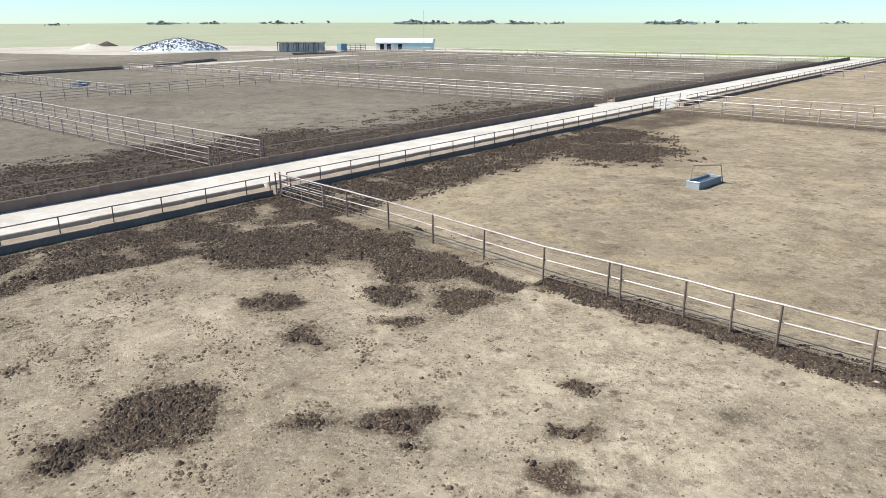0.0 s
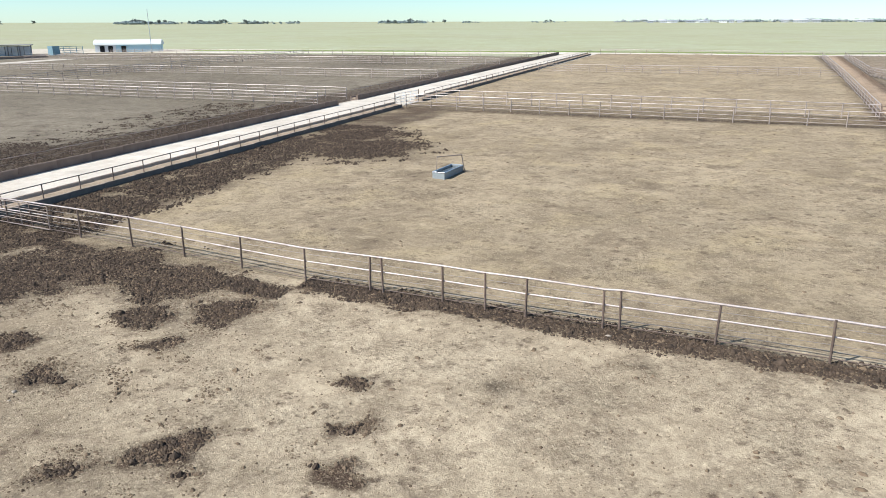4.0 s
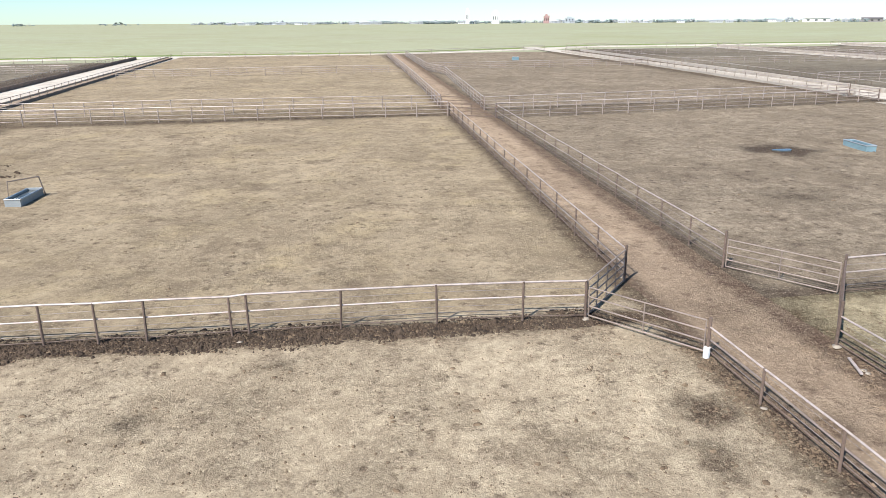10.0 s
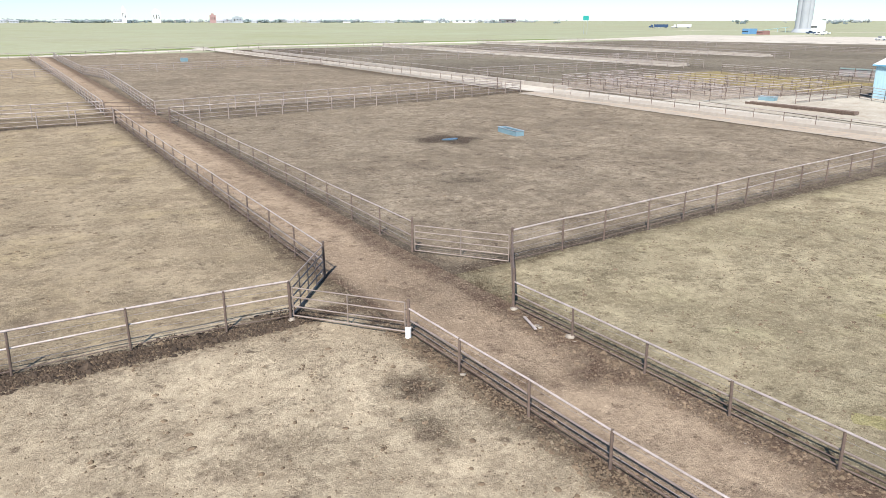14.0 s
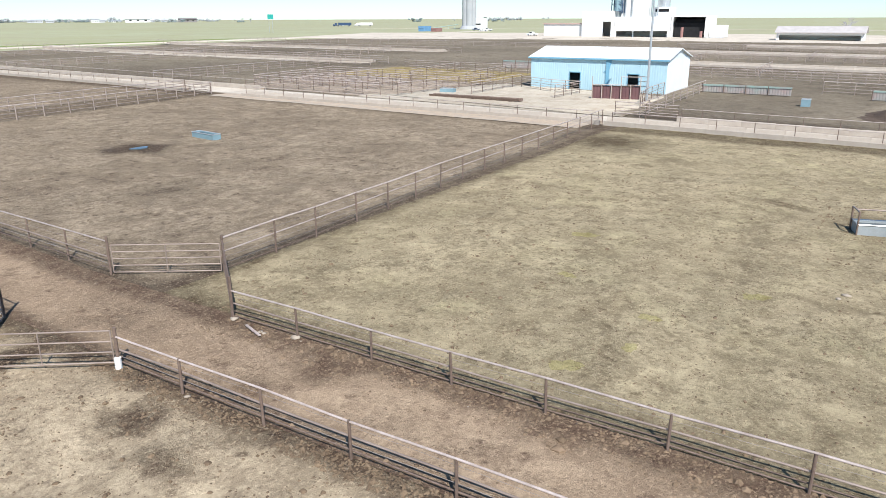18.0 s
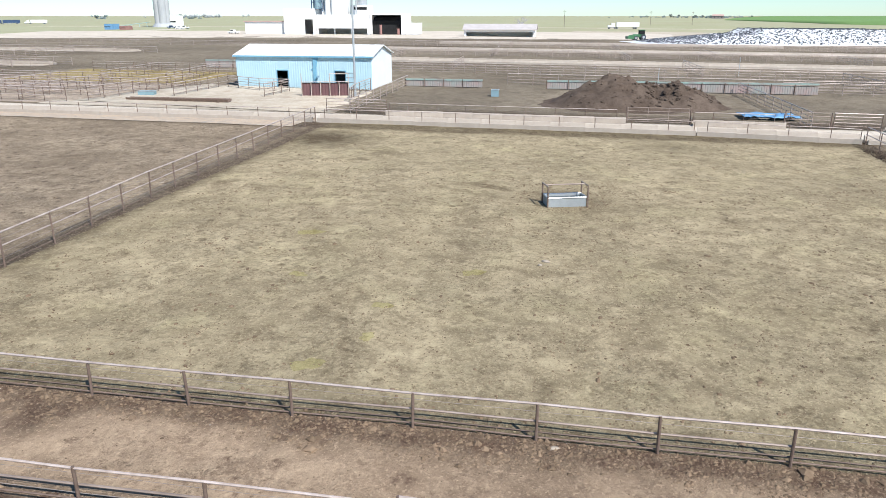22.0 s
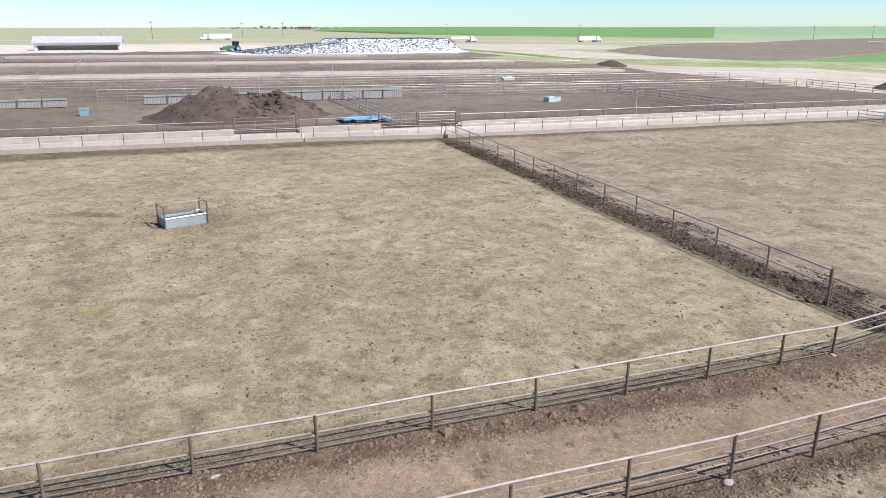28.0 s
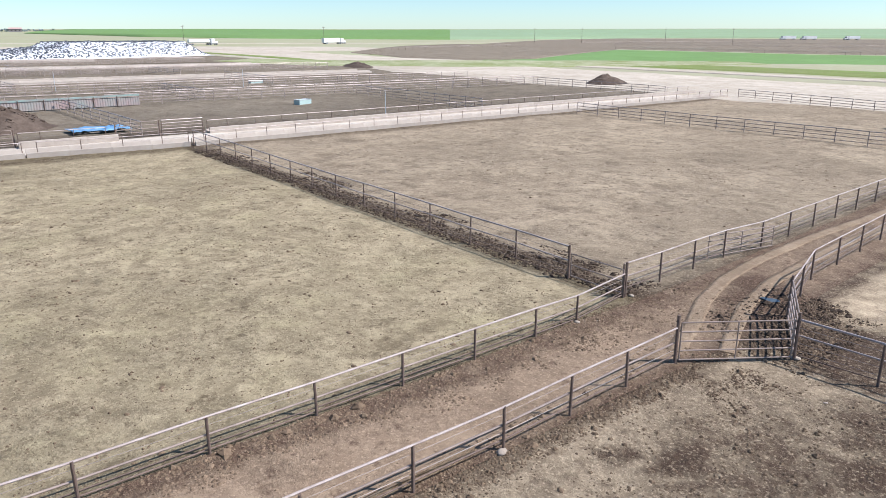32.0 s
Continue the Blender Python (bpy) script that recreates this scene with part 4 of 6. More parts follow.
gate((16.1, -22.1), (19.0, -22.1), 1.1, 3, "low pipe gate beside the lane", 0, 0.15, (True, True), 1.45)
gate((16.9, -29.0), (16.0, -33.4), 1.1, 5, "pipe gate standing along the lane fence", 1, 0.12, (False, False))
gate((-36.6, 76.8), (-36.0, 82.2), 1.4, 5, "white pipe gate across the end of the feed bunk", 2, 0.1, mat=M_WHITE)
gate((-44.6, 27.0), (-46.2, 31.8), 1.3, 4, "pale pipe gate of the western alley", 1)
gate((12.6, 74.2), (17.0, 71.0), 1.3, 4, "rusty pipe gate across the cattle lane", 1, mat=M_POST)
gate((12.9, 80.4), (17.2, 77.6), 1.3, 4, "rusty pipe gate across the cattle lane", 1, mat=M_POST)
gate((-34.9, 25.0), (-30.4, 24.55), 1.3, 5, "pale five-bar pipe gate beside the feed bunk", 1, 0.15, (True, False))
gate((63.1, 75.4), (63.3, 80.6), 1.3, 5, "pale pipe gate at the feed road", 2)
gate((21.2, 127.2), (19.6, 137.8), 1.3, 5, "pipe gate at the jog of the northern lane", 3)

gate((70.9, -4.6), (70.9, -10.4), 1.45, 5, "rusty pipe gate between two feed bunks", 2, 0.15)
gate((70.9, -18.6), (70.9, -22.6), 1.45, 5, "rusty pipe gate between two feed bunks", 1, 0.15)
fence([(70.9, -22.8), (70.8, -26.8)], 1.45, RAILS_SORT, "pale pipe fence beside the feed road", rng_seed=150)
fence([(70.9, 18.7), (71.0, 25.0)], 1.45, RAILS_SORT, "pale pipe fence beside the feed road", rng_seed=151)

# ---------- concrete feed bunks ----------
SECTION = 3.05
PROF = [(0.0, -0.15), (0.0, 0.36), (0.03, 0.39), (0.12, 0.39), (0.16, 0.35), (0.30, 0.14), (0.72, 0.14), (0.90, 0.57), (0.95, 0.62), (1.04, 0.62), (1.08, 0.58), (1.12, -0.15)]


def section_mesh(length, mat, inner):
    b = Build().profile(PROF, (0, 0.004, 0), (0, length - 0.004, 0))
    # slot 0: only the outer pen-side face, painted dark as shaded
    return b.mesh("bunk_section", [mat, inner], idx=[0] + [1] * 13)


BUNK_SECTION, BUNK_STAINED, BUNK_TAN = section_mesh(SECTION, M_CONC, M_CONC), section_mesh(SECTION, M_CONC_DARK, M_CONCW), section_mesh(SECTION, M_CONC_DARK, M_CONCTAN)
FULL_BED = Build().profile([(0.17, 0.12), (0.17, 0.31), (0.34, 0.36), (0.58, 0.40), (0.80, 0.42), (0.82, 0.12)], (0, 0, 0), (0, SECTION, 0)).mesh("feed", M_FEED)
FEED_BED = Build().profile([(0.22, 0.10), (0.26, 0.22), (0.45, 0.27), (0.70, 0.24), (0.76, 0.10)], (0, 0, 0), (0, SECTION, 0)).mesh("feed", M_FEED)


def bunk(a, b, label, rail=True, near=True, step=SECTION):
    """Feed bunk of precast sections from a to b; the pen lies to the right of the way, the road to the left."""
    ax_, ay = a
    bx, by = b
    length = math.hypot(bx - ax_, by - ay)
    n = max(1, round(length / step))
    fit = Matrix.Diagonal((1, length / n / SECTION, 1, 1))
    turn = math.degrees(math.atan2(by - ay, bx - ax_)) - 90
    o = P(ax_, ay)
    t = thing("feed_bunk", o, label, "feed bunk", "feed bunks")
    rng = random.Random(int(ax_ * 7 + ay))
    tops = []
    for i in range(n):
        x, y = ax_ + (bx - ax_) * i / n, ay + (by - ay) * i / n
        m = Matrix.Translation(P(x, y, rng.uniform(-0.01, 0.01)) - o) @ pose(0, 0, 0, 0, 0, turn + rng.gauss(0, 0.08)) @ fit
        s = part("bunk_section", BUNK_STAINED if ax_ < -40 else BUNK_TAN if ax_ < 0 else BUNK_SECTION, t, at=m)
        if near:
            part("feed", FULL_BED if -40 < ax_ < 0 else FEED_BED, s, "brown feed ration")
        if rail:
            q = P(x, y) - o + pose(0, 0, 0, 0, 0, turn).to_3x3() @ Vector((-0.075, 0.80, 0.36))
            part("neck_post", NECK_POST, t, at=Matrix.Translation(q))
            tops.append(q)
    if rail:
        q = P(bx, by) - o + pose(0, 0, 0, 0, 0, turn).to_3x3() @ Vector((-0.075, -0.15, 0.36))
        part("neck_post", NECK_POST, t, at=Matrix.Translation(q))
        tops.append(q)
        for z, r in ((0.84, 0.030), (0.45, 0.006)):
            part("neck_rail" if r > 0.02 else "cable", Build().tube([p + Vector((0, 0, z + rng.gauss(0, 0.01))) for p in tops], r, 6).mesh("neck_rail", (M_TOPRAIL if ax_ > 0 else M_RAIL) if r > 0.02 else M_CABLE), t)
    return t


NECK_POST = Build().tube([(0, 0, -0.06), (0, 0, 0.86)], 0.032, 8).mesh("neck_post", M_POST)
bunk((-35.5, -58), (-35.5, 24.9), "grey concrete feed bunk with pipe neck rail", step=2.62)
bunk((-35.5, 25.2), (-35.5, 76.4), "grey concrete feed bunk with pipe neck rail", step=2.62)
bunk((-35.6, 82.6), (-36.5, 196), "grey concrete feed bunk with pipe neck rail")
bunk((-44.8, 76.2), (-44.6, -58), "brown-stained concrete feed bunk along the road")
bunk((-46.6, 198), (-45.2, 81.8), "brown-stained concrete feed bunk along the road")
bunk((63.2, 70), (64.6, 24.2), "cream concrete feed bunk with pipe neck rail")
bunk((64.6, 23.8), (64.3, -10), "cream concrete feed bunk with pipe neck rail")
bunk((64.3, -10.1), (62.9, -22.6), "cream concrete feed bunk with pipe neck rail")
bunk((62.8, -23.0), (63.3, -110), "cream concrete feed bunk with pipe neck rail")
bunk((66.0, 200), (63.4, 81), "cream concrete feed bunk with pipe neck rail")
bunk((70.7, -4.5), (70.7, 18.5), "cream concrete feed bunk beyond the road")
bunk((70.7, -18.5), (70.7, -10.5), "cream concrete feed bunk beyond the road")
bunk((71.5, -112), (70.7, -27), "cream concrete feed bunk beyond the road")
bunk((70.7, 73.5), (74.5, 205), "cream concrete feed bunk beyond the road")
for x, ya, yb in ((148, -98, 62), (195, -92, 60), (240, -60, 45)):
    sheet("feed_road_east_%d" % x, steps(x, x + 7.5, 2.5), steps(ya, yb, 8), 0.03, M_CALICHE, "pale caliche feed road in the eastern yards", "road", 0.3)
    bunk((x, yb), (x, ya), "pale concrete feed bunk of the eastern pens", False, False)
    bunk((x + 7.5, ya), (x + 7.5, yb), "pale concrete feed bunk of the eastern pens", False, False)
for x, ya, yb in ((119, 96, 220), (166, 108, 225)):
    sheet("feed_road_north_%d" % x, steps(x, x + 5, 2.5), steps(ya, yb, 8), 0.03, M_CALICHE, "pale caliche feed road in the north-eastern yards", "road", 0.3)
    bunk((x + 5, ya), (x + 6, yb), "pale concrete feed bunk of the north-eastern pens", False, False)
sheet("feed_road_west", steps(-172, -165.4, 2.2), steps(-20, 150, 8), 0.03, M_CALICHE, "pale feed road in the western yards", "road", 0.3)
bunk((-164.6, 40), (-164.6, 78), "dark-stained concrete feed bunk of the western pens", False, False)
bunk((-164.8, 86), (-178, 110), "dark-stained concrete feed bunk of the western pens", False, False)
bunk((-187, 142), (-183, 156), "dark-stained concrete feed bunk of the western pens", False, False)


# ---------- water troughs, tanks, tarp ----------
def tank(at, size, turn, label, mat=None, pipe=False, lip=0.04):
    """An open steel water tank with a rolled rim, water in it and, if asked, a pipe guard."""
    lx, ly, h = size
    t = thing("water_trough", Matrix.Translation(P(*at)) @ pose(0, 0, 0, 0, 0, turn), label, "water trough", "water troughs")
    mat = mat or M_TROUGH
    b, w = Build(), 0.05
    b.box(-lx / 2, lx / 2, -ly / 2, -ly / 2 + w, -0.05, h).box(-lx / 2, lx / 2, ly / 2 - w, ly / 2, -0.05, h)
    b.box(-lx / 2, -lx / 2 + w, -ly / 2 + w, ly / 2 - w, -0.05, h).box(lx / 2 - w, lx / 2, -ly / 2 + w, ly / 2 - w, -0.05, h)
    b.box(-lx / 2 + w, lx / 2 - w, -ly / 2 + w, ly / 2 - w, -0.05, 0.08)
    part("basin", b.mesh("basin", mat), t)
    r = [(-lx / 2, -ly / 2, h), (lx / 2, -ly / 2, h), (lx / 2, ly / 2, h), (-lx / 2, ly / 2, h), (-lx / 2, -ly / 2, h)]
    part("rim", Build().tube(r, lip, 6).mesh("rim", M_STEEL), t, "galvanised rim")
    part("water_surface", Build().box(-lx / 2 + w, lx / 2 - w, -ly / 2 + w, ly / 2 - w, 0.081, h - 0.12).mesh("water_surface", M_WATER), t, "still water")
    for sx in (-1, 1):
        part("skid", Build().box(-lx / 2, lx / 2, sx * ly * 0.3 - 0.06, sx * ly * 0.3 + 0.06, -0.1, 0.0).mesh("skid", M_POST), t)
    if pipe:
        for sx in (-1, 1):
            for sy in (-1, 1):
                part("guard_post", post_mesh(1.15, 0.045), t, at=Matrix.Translation((sx * lx * 0.52, sy * ly * 0.56, 0)))
            part("guard_rail", Build().tube([(sx * lx * 0.52, -ly * 0.56, 1.12), (sx * lx * 0.52, ly * 0.56, 1.12)], 0.04, 8).mesh("guard_rail", M_RAIL), t)
        part("guard_rail", Build().tube([(-lx * 0.52, 0, 1.12), (lx * 0.52, 0, 1.12)], 0.04, 8).mesh("guard_rail", M_RAIL), t)
    return t


tank((39.9, 48.8), (3.1, 0.75, 0.40), 82, "pale blue steel water trough in a dusty pen")
tank((38.6, 0.4), (2.1, 1.0, 0.5), -72, "grey steel water trough with pipe guard", M_GALV, True)
t = tank((-17.0, 43.5), (2.9, 0.85, 0.42), 86, "pale grey steel water trough in a tan pen", M_GALV)
part("guard_pipe", Build().tube([(1.3, -0.6, 0.05), (1.0, -0.5, 1.2), (-0.6, 0.5, 1.25), (-0.7, 0.55, 0.0)], 0.04, 8).mesh("guard_pipe", M_RAIL), t, "bent pipe guard")
tank((44.1, 166.3), (1.4, 1.0, 0.7), 0, "pale blue water tank in a northern pen")
tank((90.9, -48.7), (2.4, 1.0, 0.6), -70, "pale steel water trough in an eastern pen", M_TEALGREY)
tank((90.0, 10.0), (0.9, 0.9, 0.8), 0, "small pale blue water drum in an eastern pen")
tank((80.7, 50.9), (1.9, 0.9, 0.55), -80, "pale blue steel trough near the shed")
tank((130.0, -60.0), (2.6, 1.0, 0.55), -80, "pale grey-green trough in an eastern pen", M_TEALGREY)
tank((-127.0, 52.5), (3.6, 1.2, 0.5), 132, "pale grey water trough in a western pen", M_CONCGREY)
tank((30.0, -88.0), (2.4, 1.4, 0.8), 0, "pale blue trough in a southern pen")

puddle = Build()
ring = [(33.7 + 0.7 * math.cos(a) * (1 + 0.25 * math.sin(3 * a)), 48.9 + 0.5 * math.sin(a) * (1 + 0.2 * math.cos(2 * a))) for a in [i * math.pi / 12 for i in range(24)]]
puddle.v = [P(x, y, 0.075) for x, y in ring] + [P(x, y, -0.1) for x, y in ring]
puddle.f = [tuple(range(24))] + [(i, i + 24, (i + 1) % 24 + 24, (i + 1) % 24) for i in range(24)]
tagged(new("puddle", puddle.mesh("puddle", M_WATER)), "shallow blue-grey puddle beside a trough", "puddle", "", "structure")
ring = [(12.4 + 0.34 * math.cos(a) * (1 + 0.25 * math.sin(2 * a)), -26.2 + 0.2 * math.sin(a) * (1 + 0.4 * math.cos(3 * a))) for a in [i * math.pi / 8 for i in range(16)]]
puddle = Build()
puddle.v = [P(x, y, 0.08) for x, y in ring] + [P(x, y, -0.1) for x, y in ring]
puddle.f = [tuple(range(16))] + [(i, i + 16, (i + 1) % 16 + 16, (i + 1) % 16) for i in range(16)]
tagged(new("puddle_2", puddle.mesh("puddle", M_WATER)), "small wet puddle in dark manure", "puddle", "", "structure")

# blue tarp, crumpled on the soil
rng = random.Random(5)
vs, fs = [], []
for j in range(15):
    for i in range(23):
        x, y = 75.6 + j * 0.22, -21.3 + i * 0.24
        if 3 < j < 11 and 8 < i < 15:
            h = 0.12
        else:
            h = 0.25 + 0.35 * abs(noise.noise((x * 0.9, y * 0.9, 2.0))) + 0.1 * noise.noise((x * 3, y * 3, 1.0))
        vs.append(P(x + 0.3 * noise.noise((y, x, 4.0)), y + 0.3 * noise.noise((x, y, 8.0)), h))
for j in range(14):
    for i in range(22):
        a = j * 23 + i
        if not (4 < j < 10 and 9 < i < 14):
            fs.append((a, a + 1, a + 24, a + 23))
ob = new("tarp", mesh_of("tarp", vs, fs, M_TARP, True))
sol = ob.modifiers.new("thick", "SOLIDIFY")
sol.thickness = 0.02
tagged(ob, "crumpled bright blue tarp on dark soil", "tarp")

# low steel slab and maroon panels before the shed
t = thing("steel_bunk", P(76, 44.2), "long low rusty steel trough on skids", "feed trough")
part("trough_body", Build().profile([(-0.4, 0.1), (-0.5, 0.40), (-0.45, 0.40), (-0.32, 0.16), (0.32, 0.16), (0.45, 0.40), (0.5, 0.40), (0.4, 0.1)], (0, -6.2, 0), (0, 6.2, 0)).mesh("trough_body", M_POST), t)
for y in (-5, 0, 5):
    part("skid", Build().box(-0.7, 0.7, y - 0.15, y + 0.15, -0.1, 0.1).mesh("skid", M_POST), t)


def corrugated(b, a, c, z0, z1, proud, back, pitch):
    """One folded metal sheet from a to c (plan), standing proud to its right, closed at the back."""
    a, c = Vector((a[0], a[1], 0)), Vector((c[0], c[1], 0))
    d = (c - a)
    n_ = max(2, int(d.length / pitch))
    out = Vector((d.y, -d.x, 0)).normalized()
    line = []
    for i in range(n_):
        for f_, o_ in ((0.0, 0), (0.35, 0), (0.45, 1), (0.9, 1)):
            line.append(a + d * ((i + f_) / n_) + out * (proud if o_ else proud * 0.25))
    line.append(c + out * proud * 0.25)
    k = len(line)
    n0 = len(b.v)
    for z in (z0, z1):
        b.v += [p + Vector((0, 0, z)) for p in line] + [p - out * back + Vector((0, 0, z)) for p in line]
    for i in range(k - 1):
        b.f += [(n0 + i, n0 + i + 1, n0 + 2 * k + i + 1, n0 + 2 * k + i), (n0 + k + i + 1, n0 + k + i, n0 + 3 * k + i, n0 + 3 * k + i + 1),
                (n0 + 2 * k + i, n0 + 2 * k + i + 1, n0 + 3 * k + i + 1, n0 + 3 * k + i), (n0 + i + 1, n0 + i, n0 + k + i, n0 + k + i + 1)]
    b.f += [(n0, n0 + 2 * k, n0 + 3 * k, n0 + k), (n0 + k - 1, n0 + 2 * k - 1, n0 + 4 * k - 1, n0 + 3 * k - 1)]
    return b


def panel_wall(a, b, h, mat, label, n, name="windbreak", cat="windbreak"):
    o = P(*a)
    t = thing(name, o, label, cat, "solid panels")
    pa, pb = P(*a) - o, P(*b) - o
    d = (pb - pa).normalized()
    side = Vector((-d.y, d.x, 0))
    for i in range(n):
        q0, q1 = pa + (pb - pa) * (i / n), pa + (pb - pa) * ((i + 1) / n)
        w = corrugated(Build(), q0 + d * 0.03, q1 - d * 0.03, 0.1 + q0.z, h + q0.z, 0.035, 0.02, 0.3)
        part("sheet_panel", w.mesh("sheet_panel", mat), t)
        part("post", post_mesh(h + 0.15, 0.05), t, at=Matrix.Translation(q0 - side * 0.1))
    if mat is M_TIN:
        part("top_sheet", Build().box(0, (pb - pa).length, -0.05, 0.05, h - 0.2, h + 0.02, Matrix.Translation(pa - side * 0.05) @ pose(0, 0, 0, 0, 0, math.degrees(math.atan2(d.y, d.x)))).mesh("top_sheet", M_TEALWALL), t, "green-painted upper strip")
    part("top_rail", Build().tube([pa - side * 0.06 + Vector((0, 0, h)), pb - side * 0.06 + Vector((0, 0, h))], 0.04, 6).mesh("top_rail", M_RAIL), t)
    return t


panel_wall((84.2, 32.6), (85.6, 27.2), 1.6, M_MAROON, "faded maroon sheet panels of a loading pen", 5)
t = thing("loading_pen", P(84.2, 32.6), "tall pale pipe frame of a small loading pen", "pen")
for i in range(6):
    q = P(84.0 + 1.4 * i / 5, 32.6 - 5.4 * i / 5) - P(84.2, 32.6)
    part("post", post_mesh(2.7 if i in (0, 3, 5) else 1.75, 0.05, M_TOPRAIL), t, at=Matrix.Translation(q))
for z in (1.72, 2.65):
    part("rail", Build().tube([Vector((-0.2, 0, z)), Vector((1.2, -5.4, z))] if z < 2 else [Vector((0.64, -3.24, z)), Vector((1.2, -5.4, z))], 0.045, 6).mesh("rail", M_TOPRAIL), t)
panel_wall((99.5, 23.5), (99.5, 12.8), 1.05, M_TIN, "rusty green-painted windbreak panels", 4)
panel_wall((100.2, 4.2), (100.8, -30.0), 1.2, M_TIN, "rusty green-painted windbreak panels", 12)
panel_wall((124.0, 66), (124.0, 58), 1.4, M_TIN, "rusty green-painted windbreak panels", 3)

# tall mast by the shed, and poles along the roads
def mast(x, y, h, r, label, lamp=False):
    t = thing("light_pole", P(x, y), label, "pole", "poles")
    part("pole", Build().tube([(0, 0, -0.3), (0, 0, h * 0.5), (0, 0, h)], r, 10, r * 0.6).mesh("pole", M_STEEL), t)
    part("footing", Build().tube([(0, 0, -0.1), (0, 0, 0.18)], r * 2.4, 10).mesh("footing", M_STONE), t)
    if lamp:
        part("lamp_arm", Build().tube([(0, 0, h - 0.2), (0.9, 0, h + 0.05)], 0.04, 6).mesh("lamp_arm", M_STEEL), t)
        part("lamp_head", Build().tube([(0.8, 0, h + 0.05), (1.35, 0, h + 0.02)], 0.13, 8, 0.09).mesh("lamp_head", M_STEEL), t)
    return t


mast(84.8, 26.2, 13.5, 0.16, "tall grey steel pole beside the blue shed", True)
mast(-174, 187, 13.0, 0.12, "slim tall mast beside the blue building")
mast(70.6, -48.5, 3.2, 0.06, "slim steel post beside the feed road")
mast(101.3, -10.3, 3.0, 0.06, "slim steel post behind the soil heap")
mast(121.0, -53.6, 3.2, 0.06, "slim steel post among the pens")
mast(128.0, -25.6, 3.2, 0.06, "slim steel post among the pens")
for k, (a_, d_) in enumerate(((-49.4, 620), (-55.4, 560), (-45.9, 640), (-60.0, 600), (1.3, 560), (-4.9, 700), (-7.8, 700), (-20.0, 650), (-30.0, 650))):
    x, y = d_ * math.cos(radians(a_)), d_ * math.sin(radians(a_))
    t = thing("utility_pole", P(x, y), "distant wooden utility pole beside the highway", "utility pole", "utility poles")
    part("pole", Build().tube([(0, 0, 0), (0, 0, 12)], 0.15, 6, 0.10).mesh("pole", M_POST), t)
    part("crossarm", Build().box(-0.1, 0.1, -1.2, 1.2, 11.0, 11.25).mesh("crossarm", M_POST), t)


# ---------- blue shed ----------
def roof_gable(b, x0, x1, y0, y1, z0, z1, over=0.35, thick=0.12):
    """Gable roof with its ridge along y."""
    xm = (x0 + x1) / 2
    prof = [(x0 - over, z0 - 0.08), (xm, z1), (x1 + over, z0 - 0.08), (x1 + over, z0 - 0.08 + thick), (xm, z1 + thick), (x0 - over, z0 - 0.08 + thick)]
    n = len(b.v)
    for y in (y0 - over, y1 + over):
        for x, z in prof:
            b.v.append(Vector((x, y, z)))
    for i in range(6):
        j = (i + 1) % 6
        b.f.append((n + i, n + j, n + 6 + j, n + 6 + i))
    b.f += [(n, n + 1, n + 4, n + 5), (n + 1, n + 2, n + 3, n + 4), (n + 6, n + 11, n + 10, n + 7), (n + 7, n + 10, n + 9, n + 8)]


SX0, SX1, SY0, SY1, SH, SR = 94.0, 104.5, 26.7, 45.6, 4.2, 5.4
shed = thing("shed", P(SX0, SY0, 0), "pale blue sheet-metal shed with white gable roof", "shed")
LX, LY = SX1 - SX0, SY1 - SY0
doors = [(3.6, 5.0), (11.6, 13.1)]
ys = [0.0] + [v for d in doors for v in d] + [LY]
for i in range(0, len(ys), 2):
    part("wall", Build().box(0, 0.2, ys[i], ys[i + 1], -0.2, SH).mesh("wall", M_BLUE), shed)
    part("cladding", corrugated(Build(), (-0.004, ys[i + 1] - 0.01), (-0.004, ys[i] + 0.01), 0.05, SH - 0.02, 0.022, 0.005, 0.32).mesh("cladding", M_BLUE), shed, "pale blue ribbed cladding")
for d0, d1 in doors:
    part("lintel", Build().box(-0.03, 0.2, d0, d1, 2.3, SH).mesh("lintel", M_BLUE), shed)
w = Build().box(LX - 0.2, LX, 0, LY, -0.2, SH)
part("wall", w.mesh("wall", M_BLUE), shed)
for y0 in (0.0, LY - 0.2):
    w = Build()
    n = len(w.v)
    for y in (y0, y0 + 0.2):
        for x, z in ((0.2, -0.2), (LX - 0.2, -0.2), (LX - 0.2, SH), (LX / 2, SR - 0.02), (0.2, SH)):
            w.v.append(Vector((x, y, z)))
    w.f += [(4, 3, 2, 1, 0), (5, 6, 7, 8, 9)] + [(i, (i + 1) % 5, 5 + (i + 1) % 5, 5 + i) for i in range(5)]
    part("gable_wall", w.mesh("gable_wall", M_WHITEBLUE), shed, "blue-white end wall")
    if y0 == 0.0:
        part("cladding", corrugated(Build(), (0.02, -0.004), (LX - 0.02, -0.004), 0.0, SH - 0.05, 0.022, 0.005, 0.32).mesh("cladding", M_WHITEBLUE), shed)
w = Build()
roof_gable(w, 0, LX, 0, LY, SH, SR, 0.3)
roof = part("roof", w.mesh("roof", M_WHITE), shed, "white sheet-metal roof")
for i in range(20):
    y = -0.2 + (LY + 0.4) * i / 19
    part("roof_seam", Build().tube([(-0.28, y, SH + 0.05), (LX / 2, y, SR + 0.13), (LX + 0.28, y, SH + 0.05)], 0.025, 4).mesh("roof_seam", M_WHITE), roof)
part("eave_trim", Build().box(-0.36, -0.3, -0.3, LY + 0.3, SH - 0.16, SH + 0.03).mesh("eave_trim", M_TRIMBLUE), roof, "darker blue eave trim")
